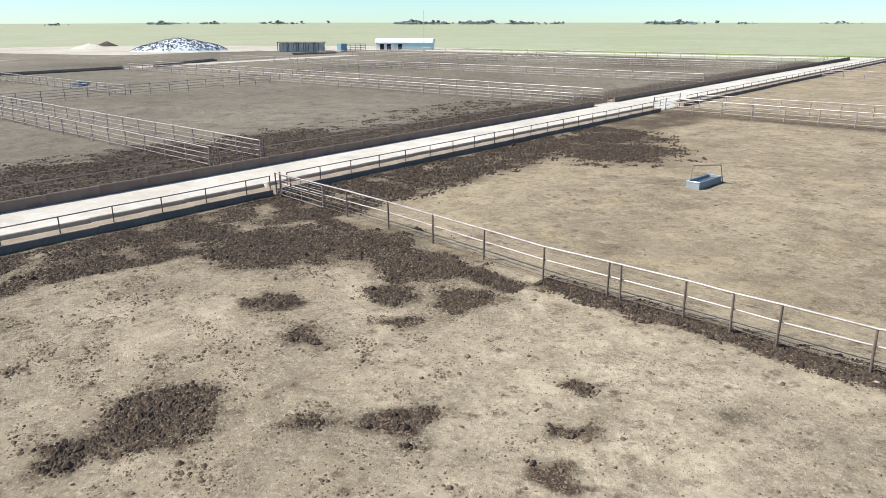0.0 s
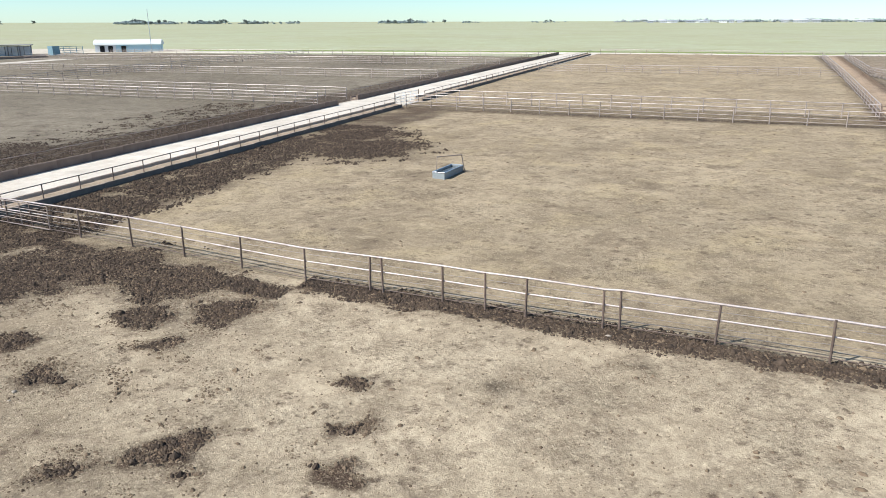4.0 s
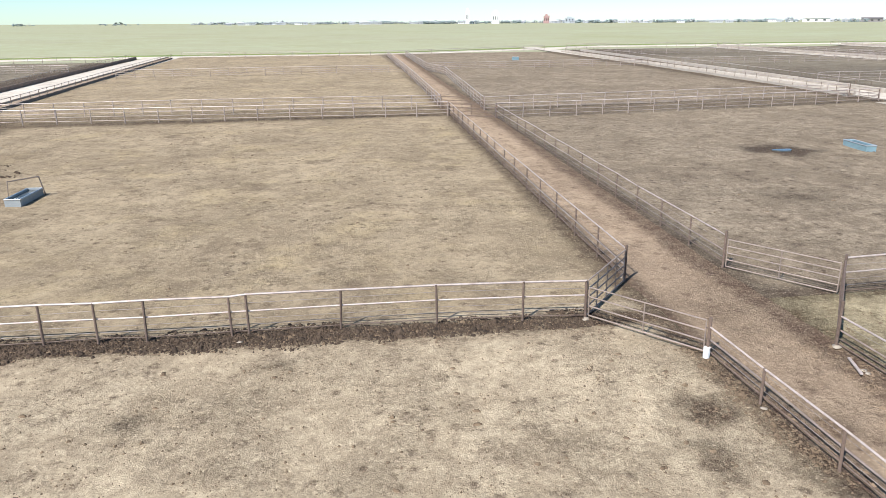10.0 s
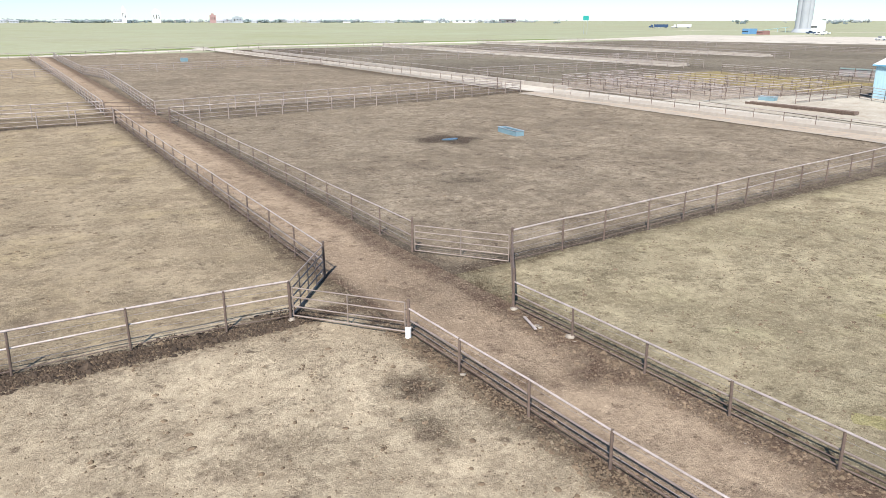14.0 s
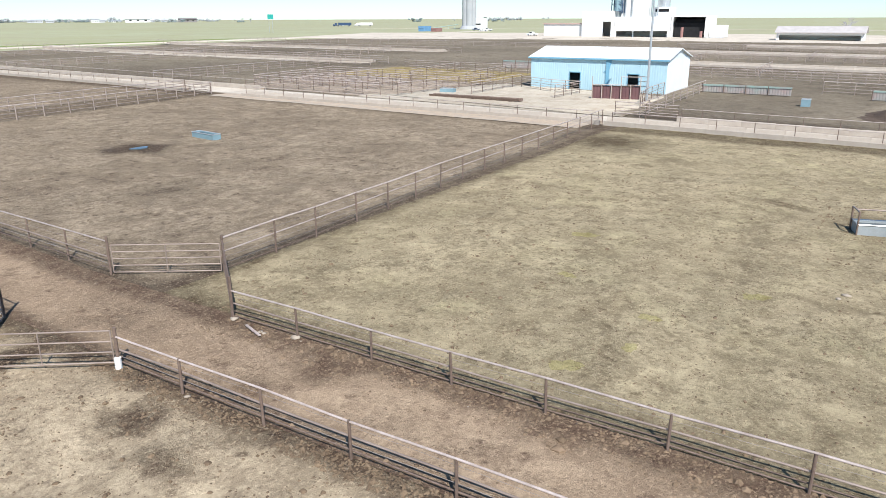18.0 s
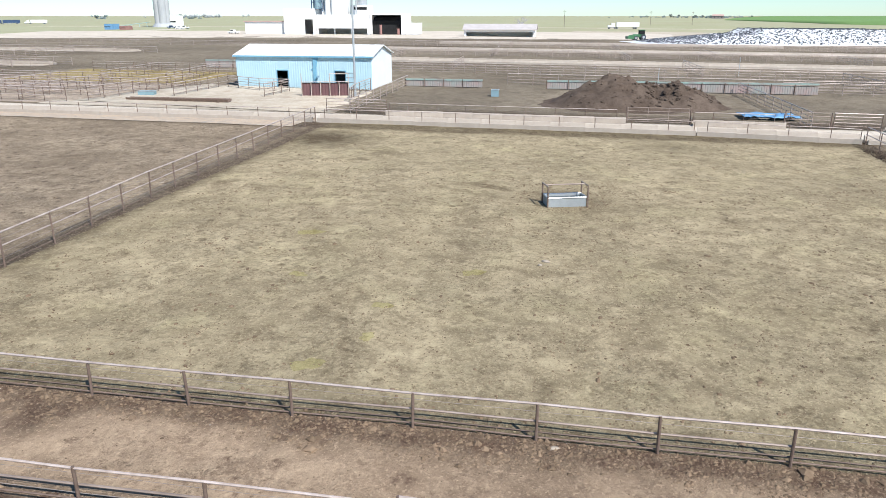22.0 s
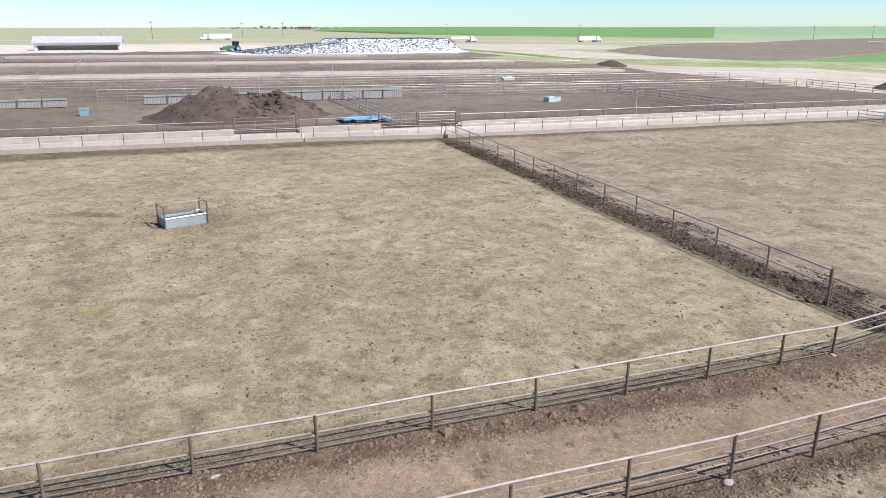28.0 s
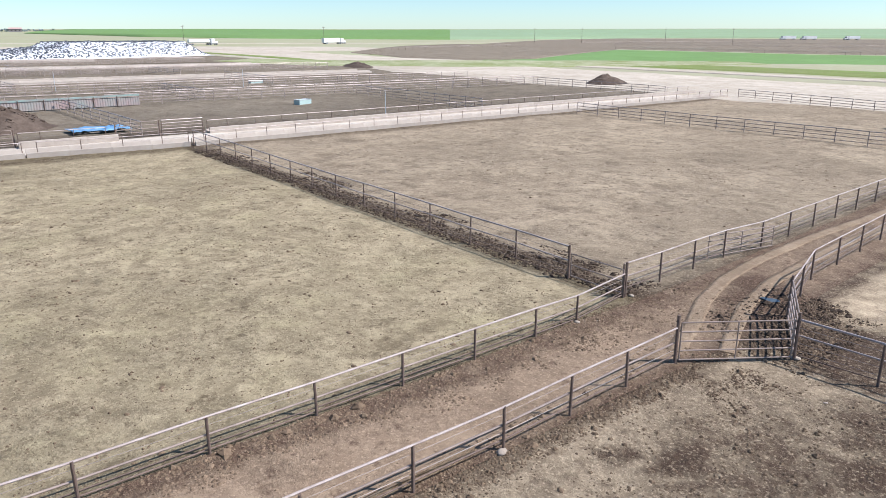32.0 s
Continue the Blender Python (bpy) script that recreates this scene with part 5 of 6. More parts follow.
for k, (d0, d1) in enumerate(doors):
    part("door_frame", Build().box(-0.06, 0.22, d0 - 0.1, d0, 0, 2.4).box(-0.06, 0.22, d1, d1 + 0.1, 0, 2.4).box(-0.06, 0.22, d0, d1, 2.3, 2.4).mesh("door_frame", M_TRIMBLUE), shed)
d = part("door", Build().box(-0.1, -0.05, 2.1, 3.5, 0.05, 2.25).mesh("door", M_BLUE), shed, "pale blue sliding door pushed aside")
for k in range(4):
    part("rail", Build().tube([(-0.13, 2.1, 0.3 + 0.6 * k), (-0.13, 3.5, 0.3 + 0.6 * k)], 0.025, 6).mesh("rail", M_RAIL), d)
part("floor_slab", Build().box(0.2, LX - 0.2, 0.2, LY - 0.2, -0.2, 0.03).mesh("floor_slab", M_CONC), shed)
part("downpipe", Build().box(-0.16, -0.03, 7.55, 7.98, 0.1, SH - 0.05).mesh("downpipe", M_TRIMBLUE), shed, "broad darker blue strip down the wall")
part("loose_flashing", Build().profile([(0, SH - 0.05), (0.9, SH - 0.05), (0.55, SH - 0.55), (0.75, SH - 1.5), (1.15, SH - 1.7), (0.45, SH - 1.9), (0.2, SH - 0.8)], (-0.10, 7.2, 0), (-0.05, 7.2, 0)).mesh("loose_flashing", M_TRIMBLUE), shed, "bent darker blue piece on the wall below the eave")


# ---------- feed mill and yard buildings ----------
def block(t, name, x0, x1, y0, y1, z0, z1, mat, label="", open_face=None):
    """A sheet-metal building block; open_face (y0, y1, z1) leaves a bay open in the west wall."""
    n = int((y1 - y0) / 3)
    walls = []
    if open_face:
        a0, a1, h = open_face
        walls = [("wall", (x0, x0 + 0.3, y0, a0, z0, z1)), ("wall", (x0, x0 + 0.3, a1, y1, z0, z1)), ("lintel", (x0, x0 + 0.3, a0, a1, h, z1)),
                 ("wall", (x0 + 0.3, x1 - 0.3, y0, y0 + 0.3, z0, z1)), ("wall", (x0 + 0.3, x1 - 0.3, y1 - 0.3, y1, z0, z1)), ("roof", (x0 + 0.3, x1 - 0.3, y0 + 0.3, y1 - 0.3, z1 - 0.3, z1))]
        b = Build().box(x1 - 0.3, x1, y0, y1, z0, z1)
    else:
        b = Build().box(x0, x1, y0, y1, z0, z1)
    hall = part(name, b.mesh(name, mat), t, label)
    for piece, dims in walls:
        part(piece, Build().box(*dims).mesh(piece, mat), hall)
    for i in range(1, n):
        c = y0 + (y1 - y0) * i / n
        if not open_face or not (open_face[0] - 0.2 < c < open_face[1] + 0.2):
            part("wall_rib", Build().box(x0 - 0.06, x0, c - 0.08, c + 0.08, z0, z1).mesh("wall_rib", mat), hall)
    return hall


mill = thing("feed_mill", P(328, 120), "white sheet-metal feed mill with tall tower", "feed mill")
block(mill, "main_hall", 0, 14, -1, 14, 0, 11.2, M_WHITE, "tall white hall with a dark doorway", (0.2, 4.0, 6.5))
block(mill, "low_hall", 1, 15, -26, -1.2, 0, 8.6, M_WHITE, "long white hall with low open bays", (-25, -2, 2.6))
block(mill, "tower", 4, 13, -14, -3, 8.6, 27, M_WHITE, "white upright elevator tower")
block(mill, "roof_house", 5, 12, -25, -17, 8.6, 12.6, M_WHITE, "white roof house with window band")
part("window_band", Build().box(4.9, 5.0, -24, -18, 10.6, 11.8).mesh("window_band", M_DARK), mill)
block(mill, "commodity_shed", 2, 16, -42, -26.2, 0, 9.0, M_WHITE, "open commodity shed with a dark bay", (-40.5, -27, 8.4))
# added near-black block: the bay's shade is put into its colour
part("stored_feed", Build().profile([(0, 0), (0.4, 6.0), (3, 7.6), (9, 7.9), (9, 0)], (4.5, -26.8, 0), (4.5, -41, 0)).mesh("stored_feed", M_DARK), mill, "near-black fill painting the shade inside the bay")
block(mill, "annex", 3, 12, -48, -42.2, 0, 5.0, M_WHITE, "low white annex")
block(mill, "store", 2, 12, 14.2, 34, 0, 5.4, M_WHITE, "low white store with pinkish roof")
part("store_roof", Build().box(1.5, 12.5, 14, 34.5, 5.4, 5.8).mesh("store_roof", M_PINKROOF), mill)
part("bay_post", Build().box(0.8, 1.2, -10, -9.6, 0, 2.6).mesh("bay_post", M_STEEL), mill)
part("bay_post", Build().box(0.8, 1.2, -18, -17.6, 0, 2.6).mesh("bay_post", M_STEEL), mill)
part("red_bollard", Build().tube([(0.5, -31.5, 0), (0.5, -31.5, 4.2)], 0.6, 8).mesh("red_bollard", M_RED), mill, "red painted column")
part("red_bollard", Build().tube([(0.5, -39.5, 0), (0.5, -39.5, 2.6)], 0.6, 8).mesh("red_bollard", M_RED), mill, "red painted column")
frame_ = Build()
for x in (0.5, 3.5):
    for y in (-4.5, 0.5):
        frame_.tube([(x, y, 10), (x, y, 26)], 0.25, 6)
for z in range(11, 26, 3):
    frame_.tube([(0.5, -4.5, z), (0.5, 0.5, z)], 0.16, 4).tube([(0.5, -4.5, z), (0.5, 0.5, z + 3)], 0.1, 4).tube([(3.5, -4.5, z), (3.5, 0.5, z)], 0.16, 4)
part("steel_frame", frame_.mesh("steel_frame", M_VEHICLE), mill, "blue steel bin frame")
part("bin", Build().tube([(2, -2, 11), (2, -2, 25)], 1.7, 12).mesh("bin", M_TROUGH), mill, "pale blue hopper bin")
for y, h in ((-19.5, 20), (-8, 30), (-5, 29)):
    part("leg_pipe", Build().tube([(3.5, y, 8.6), (3.5, y, h)], 0.35, 8).mesh("leg_pipe", M_STEEL), mill)
part("silo", Build().tube([(9, -20.5, 8), (9, -20.5, 23)], 2.6, 16).mesh("silo", M_STEEL), mill, "galvanised silo above the hall")

tower = thing("grain_tower", P(498, 295), "tall grey concrete grain tower with flared base", "tower")
b = Build()
for a in range(5):
    b.tube([(2.6 * math.cos(a * 1.2566), 2.6 * math.sin(a * 1.2566), 0), (2.6 * math.cos(a * 1.2566), 2.6 * math.sin(a * 1.2566), 46)], 2.9, 18)
part("shaft", b.mesh("shaft", M_CONCGREY), tower, "fluted grey concrete shaft")
b = Build().tube([(0, 0, 0), (0, 0, 2.5)], 7.4, 20, 5.8)
part("base", b.mesh("base", M_CONCGREY), tower)
b = Build()
for k in range(5):
    b.tube([(-6, 6 + k * 6, 0.2 + 3.4 - k * 0.7), (-6, 12 + k * 6, 0.2 + 2.7 - k * 0.7)], 0.25, 5).tube([(-6, 9 + k * 6, 0), (-6, 9 + k * 6, 3.0 - k * 0.6)], 0.2, 5)
part("conveyor", b.mesh("conveyor", M_TEALGREY), tower, "pale green conveyor ramp")

off = thing("yard_building", P(317, 34), "low pale grey-roofed building with dark open front", "building")
block(off, "walls", 0, 8, -15, 15, 0, 3.0, M_WHITE, "white walls", (-14, 14, 1.9))
b = Build()
n = 0
for y in (-15.6, 15.6):
    for x, z in ((-1.2, 2.7), (4, 4.9), (9.2, 2.7), (9.2, 3.0), (4, 5.2), (-1.2, 3.0)):
        b.v.append(Vector((x, y, z)))
for i in range(6):
    b.f.append((i, (i + 1) % 6, 6 + (i + 1) % 6, 6 + i))
b.f += [(0, 1, 4, 5), (1, 2, 3, 4), (6, 11, 10, 7), (7, 10, 9, 8)]
part("roof", b.mesh("roof", M_PALEROOF), off, "pale pinkish-grey sheet roof")

hay = thing("bale_shed", P(-205.6, 160), "grey open-sided shed stacked with bales", "shed")
m = pose(0, 0, 0, 0, 0, 46)
for i in range(9):
    part("bale", Build().box(-7.4 + i * 1.65, -5.9 + i * 1.65, -2.4, 2.4, -0.1, 1.35, m).mesh("bale", M_BALE), hay)
    part("bale", Build().box(-7.4 + i * 1.65, -5.9 + i * 1.65, -2.3, 2.3, 1.36, 2.7, m).mesh("bale", M_BALE), hay)
part("roof", Build().box(-8, 8, -3, 3, 3.0, 3.2, m).mesh("roof", M_GREY), hay)
for i in range(6):
    part("post", Build().box(-7.9 + i * 3.1, -7.65 + i * 3.1, -2.9, -2.65, -0.1, 3.0, m).mesh("post", M_GREY), hay)

bb = thing("long_building", P(-186.5, 190), "long low pale blue building with white rounded roof", "building")
m = pose(0, 0, 0, 0, 0, 33)
part("wall", Build().box(-3.2, 10.5, -2.5, 2.5, -0.1, 2.4, m).mesh("wall", M_BLUE), bb, "pale blue wall")
part("end_wall", Build().box(-9.5, -3.2, -2.6, 2.6, -0.1, 2.3, m).mesh("end_wall", M_WHITE), bb, "white wall with dark openings")
b = Build()
prof = [(math.cos(a) * 3.0, 2.3 + math.sin(a) * 1.5) for a in [i * math.pi / 8 for i in range(9)]]
for x in (-9.8, 10.8):
    for y, z in prof:
        b.v.append(m @ Vector((x, y, z)))
b.f += [(i, i + 1, 10 + i, 9 + i) for i in range(8)] + [(0, 8, 17, 9), tuple(range(8, -1, -1)), tuple(range(9, 18))]
part("roof", b.mesh("roof", M_WHITE), bb, "white rounded roof")
# closed near-black panels on the wall, painting the shade of open doorways
for x in (-8, -5.5, -1.5):
    part("doorway", Build().box(x, x + 1.4, -2.7, -2.62, 0, 1.9, m).mesh("doorway", M_DARK), bb)
chute = thing("loading_chute", P(-191, 170), "pale blue pipe loading chute", "loading chute")
for i in range(6):
    part("upright", Build().tube([(i * 0.5 - 1, i * 1.9 - 5, 0), (i * 0.5 - 1, i * 1.9 - 5, 2.4)], 0.09, 6).mesh("upright", M_TROUGH), chute)
for z in (0.6, 1.2, 1.8, 2.4):
    part("bar", Build().tube([(-1, -5, z), (1.5, 4.5, z)], 0.07, 6).mesh("bar", M_TROUGH), chute)
part("cabin", Build().box(-1.6, 0.4, -5.5, -3, 0, 2.6).mesh("cabin", M_TROUGH), chute)


# ---------- heaps ----------
def heap(name, cx, cy, rx, ry, turn, h, mat, label, category, seed, rough=0.25, power=0.9, cells=44, peaks=(), along=None):
    """A mound over an ellipse, with lumps; returns the object and a height function."""
    ca, sa = math.cos(radians(turn)), math.sin(radians(turn))

    def up(u, v):
        r = math.hypot(u, v)
        e = max(0.0, 1 - r) ** power * (0.3 if peaks else 1.0)
        if along:
            e = min(1.0, max(0.0, 1 - abs(u)) * 1.9) ** 0.8 * along(v)
        for pu, pv, pr, ph in peaks:
            e = max(e, ph * max(0.0, 1 - math.hypot((u - pu) * rx, (v - pv) * ry) / pr) ** power)
        n_ = noise.noise((u * rx * 0.5 + seed, v * ry * 0.5, seed)) * 0.6 + noise.noise((u * rx * 1.7, v * ry * 1.7 + seed, seed)) * 0.4
        return max(0.0, e * h * (1 + rough * n_)) - 0.05

    vs, fs = [], []
    for j in range(cells + 1):
        for i in range(cells + 1):
            u, v = -1 + 2 * i / cells, -1 + 2 * j / cells
            x, y = cx + u * rx * ca - v * ry * sa, cy + u * rx * sa + v * ry * ca
            vs.append(P(x, y, up(u, v)))
    for j in range(cells):
        for i in range(cells):
            a = j * (cells + 1) + i
            fs.append((a, a + 1, a + cells + 2, a + cells + 1))
    ob = new(name, mesh_of(name, vs, fs, mat, True))
    return tagged(ob, label, category), lambda u, v: P(cx + u * rx * ca - v * ry * sa, cy + u * rx * sa + v * ry * ca, up(u, v))


soil_heap, soil_at = heap("soil_mound", 85.2, -5.5, 8.5, 12.5, 0, 1.0, M_HEAP, "dark brown heap of scraped manure and soil", "soil heap", 3, 0.45, 0.85, 70,
                          ((0.0, 0.12, 7.2, 3.5), (0.0, -0.42, 5.6, 2.7), (0.1, -0.15, 5.4, 2.4)))
rng = random.Random(12)
vs, fs = [], []
for k in range(420):
    u_, v_ = rng.uniform(-0.75, 0.6), rng.gauss(-0.35, 0.25) if k < 260 else rng.uniform(-0.8, 0.6)
    p_ = soil_at(u_, v_)
    if p_.z - gz(p_.x, p_.y) < 0.5:
        continue
    lv, lf = lump(rng, rng.uniform(0.10, 0.42) if v_ < -0.15 else rng.uniform(0.06, 0.22), rng.uniform(0.4, 0.9))
    n0 = len(vs)
    vs += [v + p_ for v in lv]
    fs += [tuple(n0 + i for i in f) for f in lf]
tagged(new("heap_slabs", mesh_of("heap_slabs", vs, fs, M_HEAP)), "broken slabs of caked soil lying on the heap", "clods", "", "stuff")
heap("soil_mound_2", 94.5, -118.5, 4.0, 6.0, 20, 1.9, M_HEAP, "low dark heap of scraped manure", "soil heap", 6, 0.4)
heap("caliche_mound", -315, 136, 8.5, 6, 27, 2.0, M_CALICHE, "distant pale caliche heap west of the pens", "caliche heap", 5, 0.25)
heap("soil_mound_3", -337, 153, 5, 5, 0, 2.2, M_HEAP, "distant dark soil heap", "soil heap", 8, 0.3)
heap("soil_mound_4", 176, -112, 10, 4, -20, 1.4, M_HEAP, "low dark heap beside the dirt road", "soil heap", 9, 0.4)

# tyre-weighted silage heaps
TYRE = Build()
for k in range(8):
    a0 = k * math.pi / 4
    TYRE.v += [Vector((0.55 * math.cos(a0), 0.55 * math.sin(a0), 0)), Vector((0.5 * math.cos(a0), 0.5 * math.sin(a0), 0.25)), Vector((0.25 * math.cos(a0), 0.25 * math.sin(a0), 0.25))]
for k in range(8):
    i, j = 3 * k, 3 * ((k + 1) % 8)
    TYRE.f += [(i, j, j + 1, i + 1), (i + 1, j + 1, j + 2, i + 2)]


def silage(name, cx, cy, rx, ry, turn, h, label, seed, count, power, peaks=(), along=None):
    ob, at = heap(name, cx, cy, rx, ry, turn, h, M_SHEETING, label, "silage heap", seed, 0.10, power, 64, peaks, along)
    rng = random.Random(seed)
    vs, fs = [], []
    made = 0
    while made < count:
        u, v = rng.uniform(-1, 1), rng.uniform(-1, 1)
        p = at(u, v)
        if p.z - gz(p.x, p.y) < 0.4 or (name == "silage_mound_west" and noise.noise((u * 4, v * 4, 3.0)) < -0.45):
            continue
        made += 1
        n0 = len(vs)
        nrm = (at(u + 0.02, v) - p).cross(at(u, v + 0.02) - p).normalized()
        q = nrm.to_track_quat("Z", "Y").to_matrix() * (rng.uniform(0.36, 0.56))
        vs += [q @ t_ + p + nrm * 0.05 for t_ in TYRE.v]
        fs += [tuple(n0 + i for i in f) for f in TYRE.f]
    t = new("tyre_layer", mesh_of("tyre_layer", vs, fs, M_TYRE))
    t.parent = ob
    tagged(t, "many old black tyres holding the sheet down", "", "", "stuff")
    return ob


silage("silage_mound_west", -254, 142, 17, 12, 47, 4.6, "white-sheeted silage heap weighted with tyres", 4, 1300, 0.62)
def clamp_line(v):
    """Flat top with a steep southern end and a long low tail to the north."""
    if v < 0.1:
        return max(0.0, min(1.0, (v + 1.0) * 9))
    return max(0.0, 1.0 - (v - 0.1) * 4 if v < 0.19 else 0.68 * (1 - (v - 0.19) / 0.81) ** 0.8)


silage("silage_mound_east", 279, -62.0, 19, 46, 18, 4.9, "long white-sheeted silage heap covered with tyres", 7, 4600, 0.55, (), clamp_line)


# ---------- vehicles ----------
def wheel(t, x, y, r, w=0.35):
    wv = part("wheel", Build().tube([(x, y - w / 2, r), (x, y + w / 2, r)], r, 14).mesh("wheel", M_TYRE), t)
    part("rim", Build().tube([(x, y - w / 2 - 0.02, r), (x, y + w / 2 + 0.02, r)], r * 0.5, 10).mesh("rim", M_STEEL), wv)


def semi(x, y, turn, cab_mat, label, trailer=True, tank_=False, box_mat=None):
    t = thing("semi_truck", Matrix.Translation(P(x, y)) @ pose(0, 0, 0, 0, 0, turn), label, "truck", "parked trucks")
    if trailer:
        if tank_:
            part("trailer", Build().tube([(-14.5, 0, 2.3), (-14, 0, 2.3), (-1, 0, 2.3), (-0.5, 0, 2.3)], 1.15, 14).mesh("trailer", M_WHITE), t, "white tank trailer")
        else:
            b_ = Build().box(-15.5, -0.5, -1.3, 1.3, 1.1, 4.0)
            hold = part("trailer", b_.mesh("trailer", box_mat or M_WHITE), t, "dark blue box trailer" if box_mat else "white box trailer")
            rib = Build().box(0, 0.1, -1.34, 1.34, 1.15, 3.95).mesh("trailer_rib", box_mat or M_WHITE)
            for k in range(12):
                part("trailer_rib", rib, hold, at=Matrix.Translation((-15.2 + k * 1.28, 0, 0)))
        for wx in (-13.6, -12.3):
            for wy in (-1.05, 1.05):
                wheel(t, wx, wy, 0.52)
    cab = part("cab", Build().box(0.6, 3.0, -1.25, 1.25, 0.9, 3.7).mesh("cab", cab_mat), t)
    part("windscreen", Build().box(3.0, 3.03, -1.1, 1.1, 2.4, 3.4).mesh("windscreen", M_DARK), cab)
    part("bonnet", Build().box(3.03, 5.0, -1.0, 1.0, 0.9, 2.2).mesh("bonnet", cab_mat), cab)
    part("chassis", Build().box(-1.5, 4.8, -0.5, 0.5, 0.7, 0.95).mesh("chassis", M_DARK), t)
    for wx in (4.2, 0.2, -1.1):
        for wy in (-1.05, 1.05):
            wheel(t, wx, wy, 0.52)
    return t


semi(516, -22, 100, M_WHITE, "white semi truck with box trailer on the highway")
semi(460, -278, 282, M_WHITE, "white semi truck with box trailer on the highway")
semi(446, -178, 282, M_WHITE, "white tank truck behind the silage heap", True, True)
semi(655, 560, 137, M_VEHICLE, "dark blue truck with a dark blue trailer on the far road", True, False, M_VEHICLE)
semi(672, 543, 137, M_WHITE, "white semi truck parked at the roadside")


def pickup(x, y, turn, mat, label):
    t = thing("pickup_truck", Matrix.Translation(P(x, y)) @ pose(0, 0, 0, 0, 0, turn), label, "pickup truck", "parked pickups")
    b_ = Build().box(-2.7, 2.7, -0.95, 0.95, 0.5, 1.05)
    b_.box(-0.6, 1.2, -0.85, 0.85, 1.05, 1.8).box(-2.7, -2.55, -0.95, 0.95, 1.05, 1.25)
    part("body", b_.mesh("body", mat), t)
    part("window_band", Build().box(-0.5, 1.1, -0.87, 0.87, 1.2, 1.65).mesh("window_band", M_DARK), t)
    for wx in (-1.7, 1.7):
        for wy in (-0.85, 0.85):
            wheel(t, wx, wy, 0.4, 0.28)
    return t


for x, y, a, m_, l_ in ((440, 246, 100, M_WHITE, "white pickup parked near the mill"), (330, 160, 80, M_WHITE, "white pickup parked at the mill"), (420, 238, 90, M_WHITE, "white pickup in the mill yard"),
                        (452, 262, 100, M_VEHICLE, "dark pickup parked near the tower"), (480, -150, 100, M_VEHICLE, "dark blue pickup on the highway"), (700, 590, 140, M_WHITE, "white car on the far road")):
    pickup(x, y, a, m_, l_)

tr = thing("tractor", Matrix.Translation(P(299, -22)) @ pose(0, 0, 0, 0, 0, 110), "green tractor with loader parked by the heap", "tractor")
part("body", Build().box(-2.0, 2.6, -0.6, 0.6, 1.0, 2.1).mesh("body", M_TRACTOR), tr)
part("cab", Build().box(-1.8, 0.2, -0.8, 0.8, 2.1, 3.5).mesh("cab", M_DARK), tr)
part("cab_roof", Build().box(-2.0, 0.4, -0.95, 0.95, 3.5, 3.7).mesh("cab_roof", M_TRACTOR), tr)
part("loader", Build().box(2.6, 5.2, -1.2, 1.2, 0.4, 1.4).box(0.5, 4.0, -0.8, -0.65, 1.4, 1.8).box(0.5, 4.0, 0.65, 0.8, 1.4, 1.8).mesh("loader", M_TRACTOR), tr)
for wx, r_ in ((-1.2, 1.0), (1.9, 0.7)):
    for wy in (-1.0, 1.0):
        wheel(tr, wx, wy, r_, 0.6)
for x, y, m_, s_, l_ in ((408, 275, M_TARP, (9, 4, 3.2), "blue steel container"), (402, 262, M_RED, (7, 4, 2.2), "rust-red steel bin"), (470, 268, M_WHITE, (10, 4, 8), "white sign board structure")):
    t = thing("container", P(x, y), l_ + " near the grain tower", "container")
    part("box", Build().box(-s_[0] / 2, s_[0] / 2, -s_[1] / 2, s_[1] / 2, 0, s_[2]).mesh("box", m_), t)
    part("rib", Build().box(-s_[0] / 2 - 0.1, -s_[0] / 2, -s_[1] / 2, s_[1] / 2, s_[2] * 0.45, s_[2] * 0.55).mesh("rib", M_DARK), t)
sg = thing("road_sign", P(470 * math.cos(radians(45.4)), 470 * math.sin(radians(45.4))), "teal board sign on two posts", "sign")
part("board", Build().box(-1.2, 1.2, -1.2, 1.2, 8.0, 10.6).mesh("board", M_TEAL), sg)
for dx in (-0.7, 0.7):
    part("post", Build().tube([(dx, -dx, 0), (dx, -dx, 8.0)], 0.1, 6).mesh("post", M_STEEL), sg)


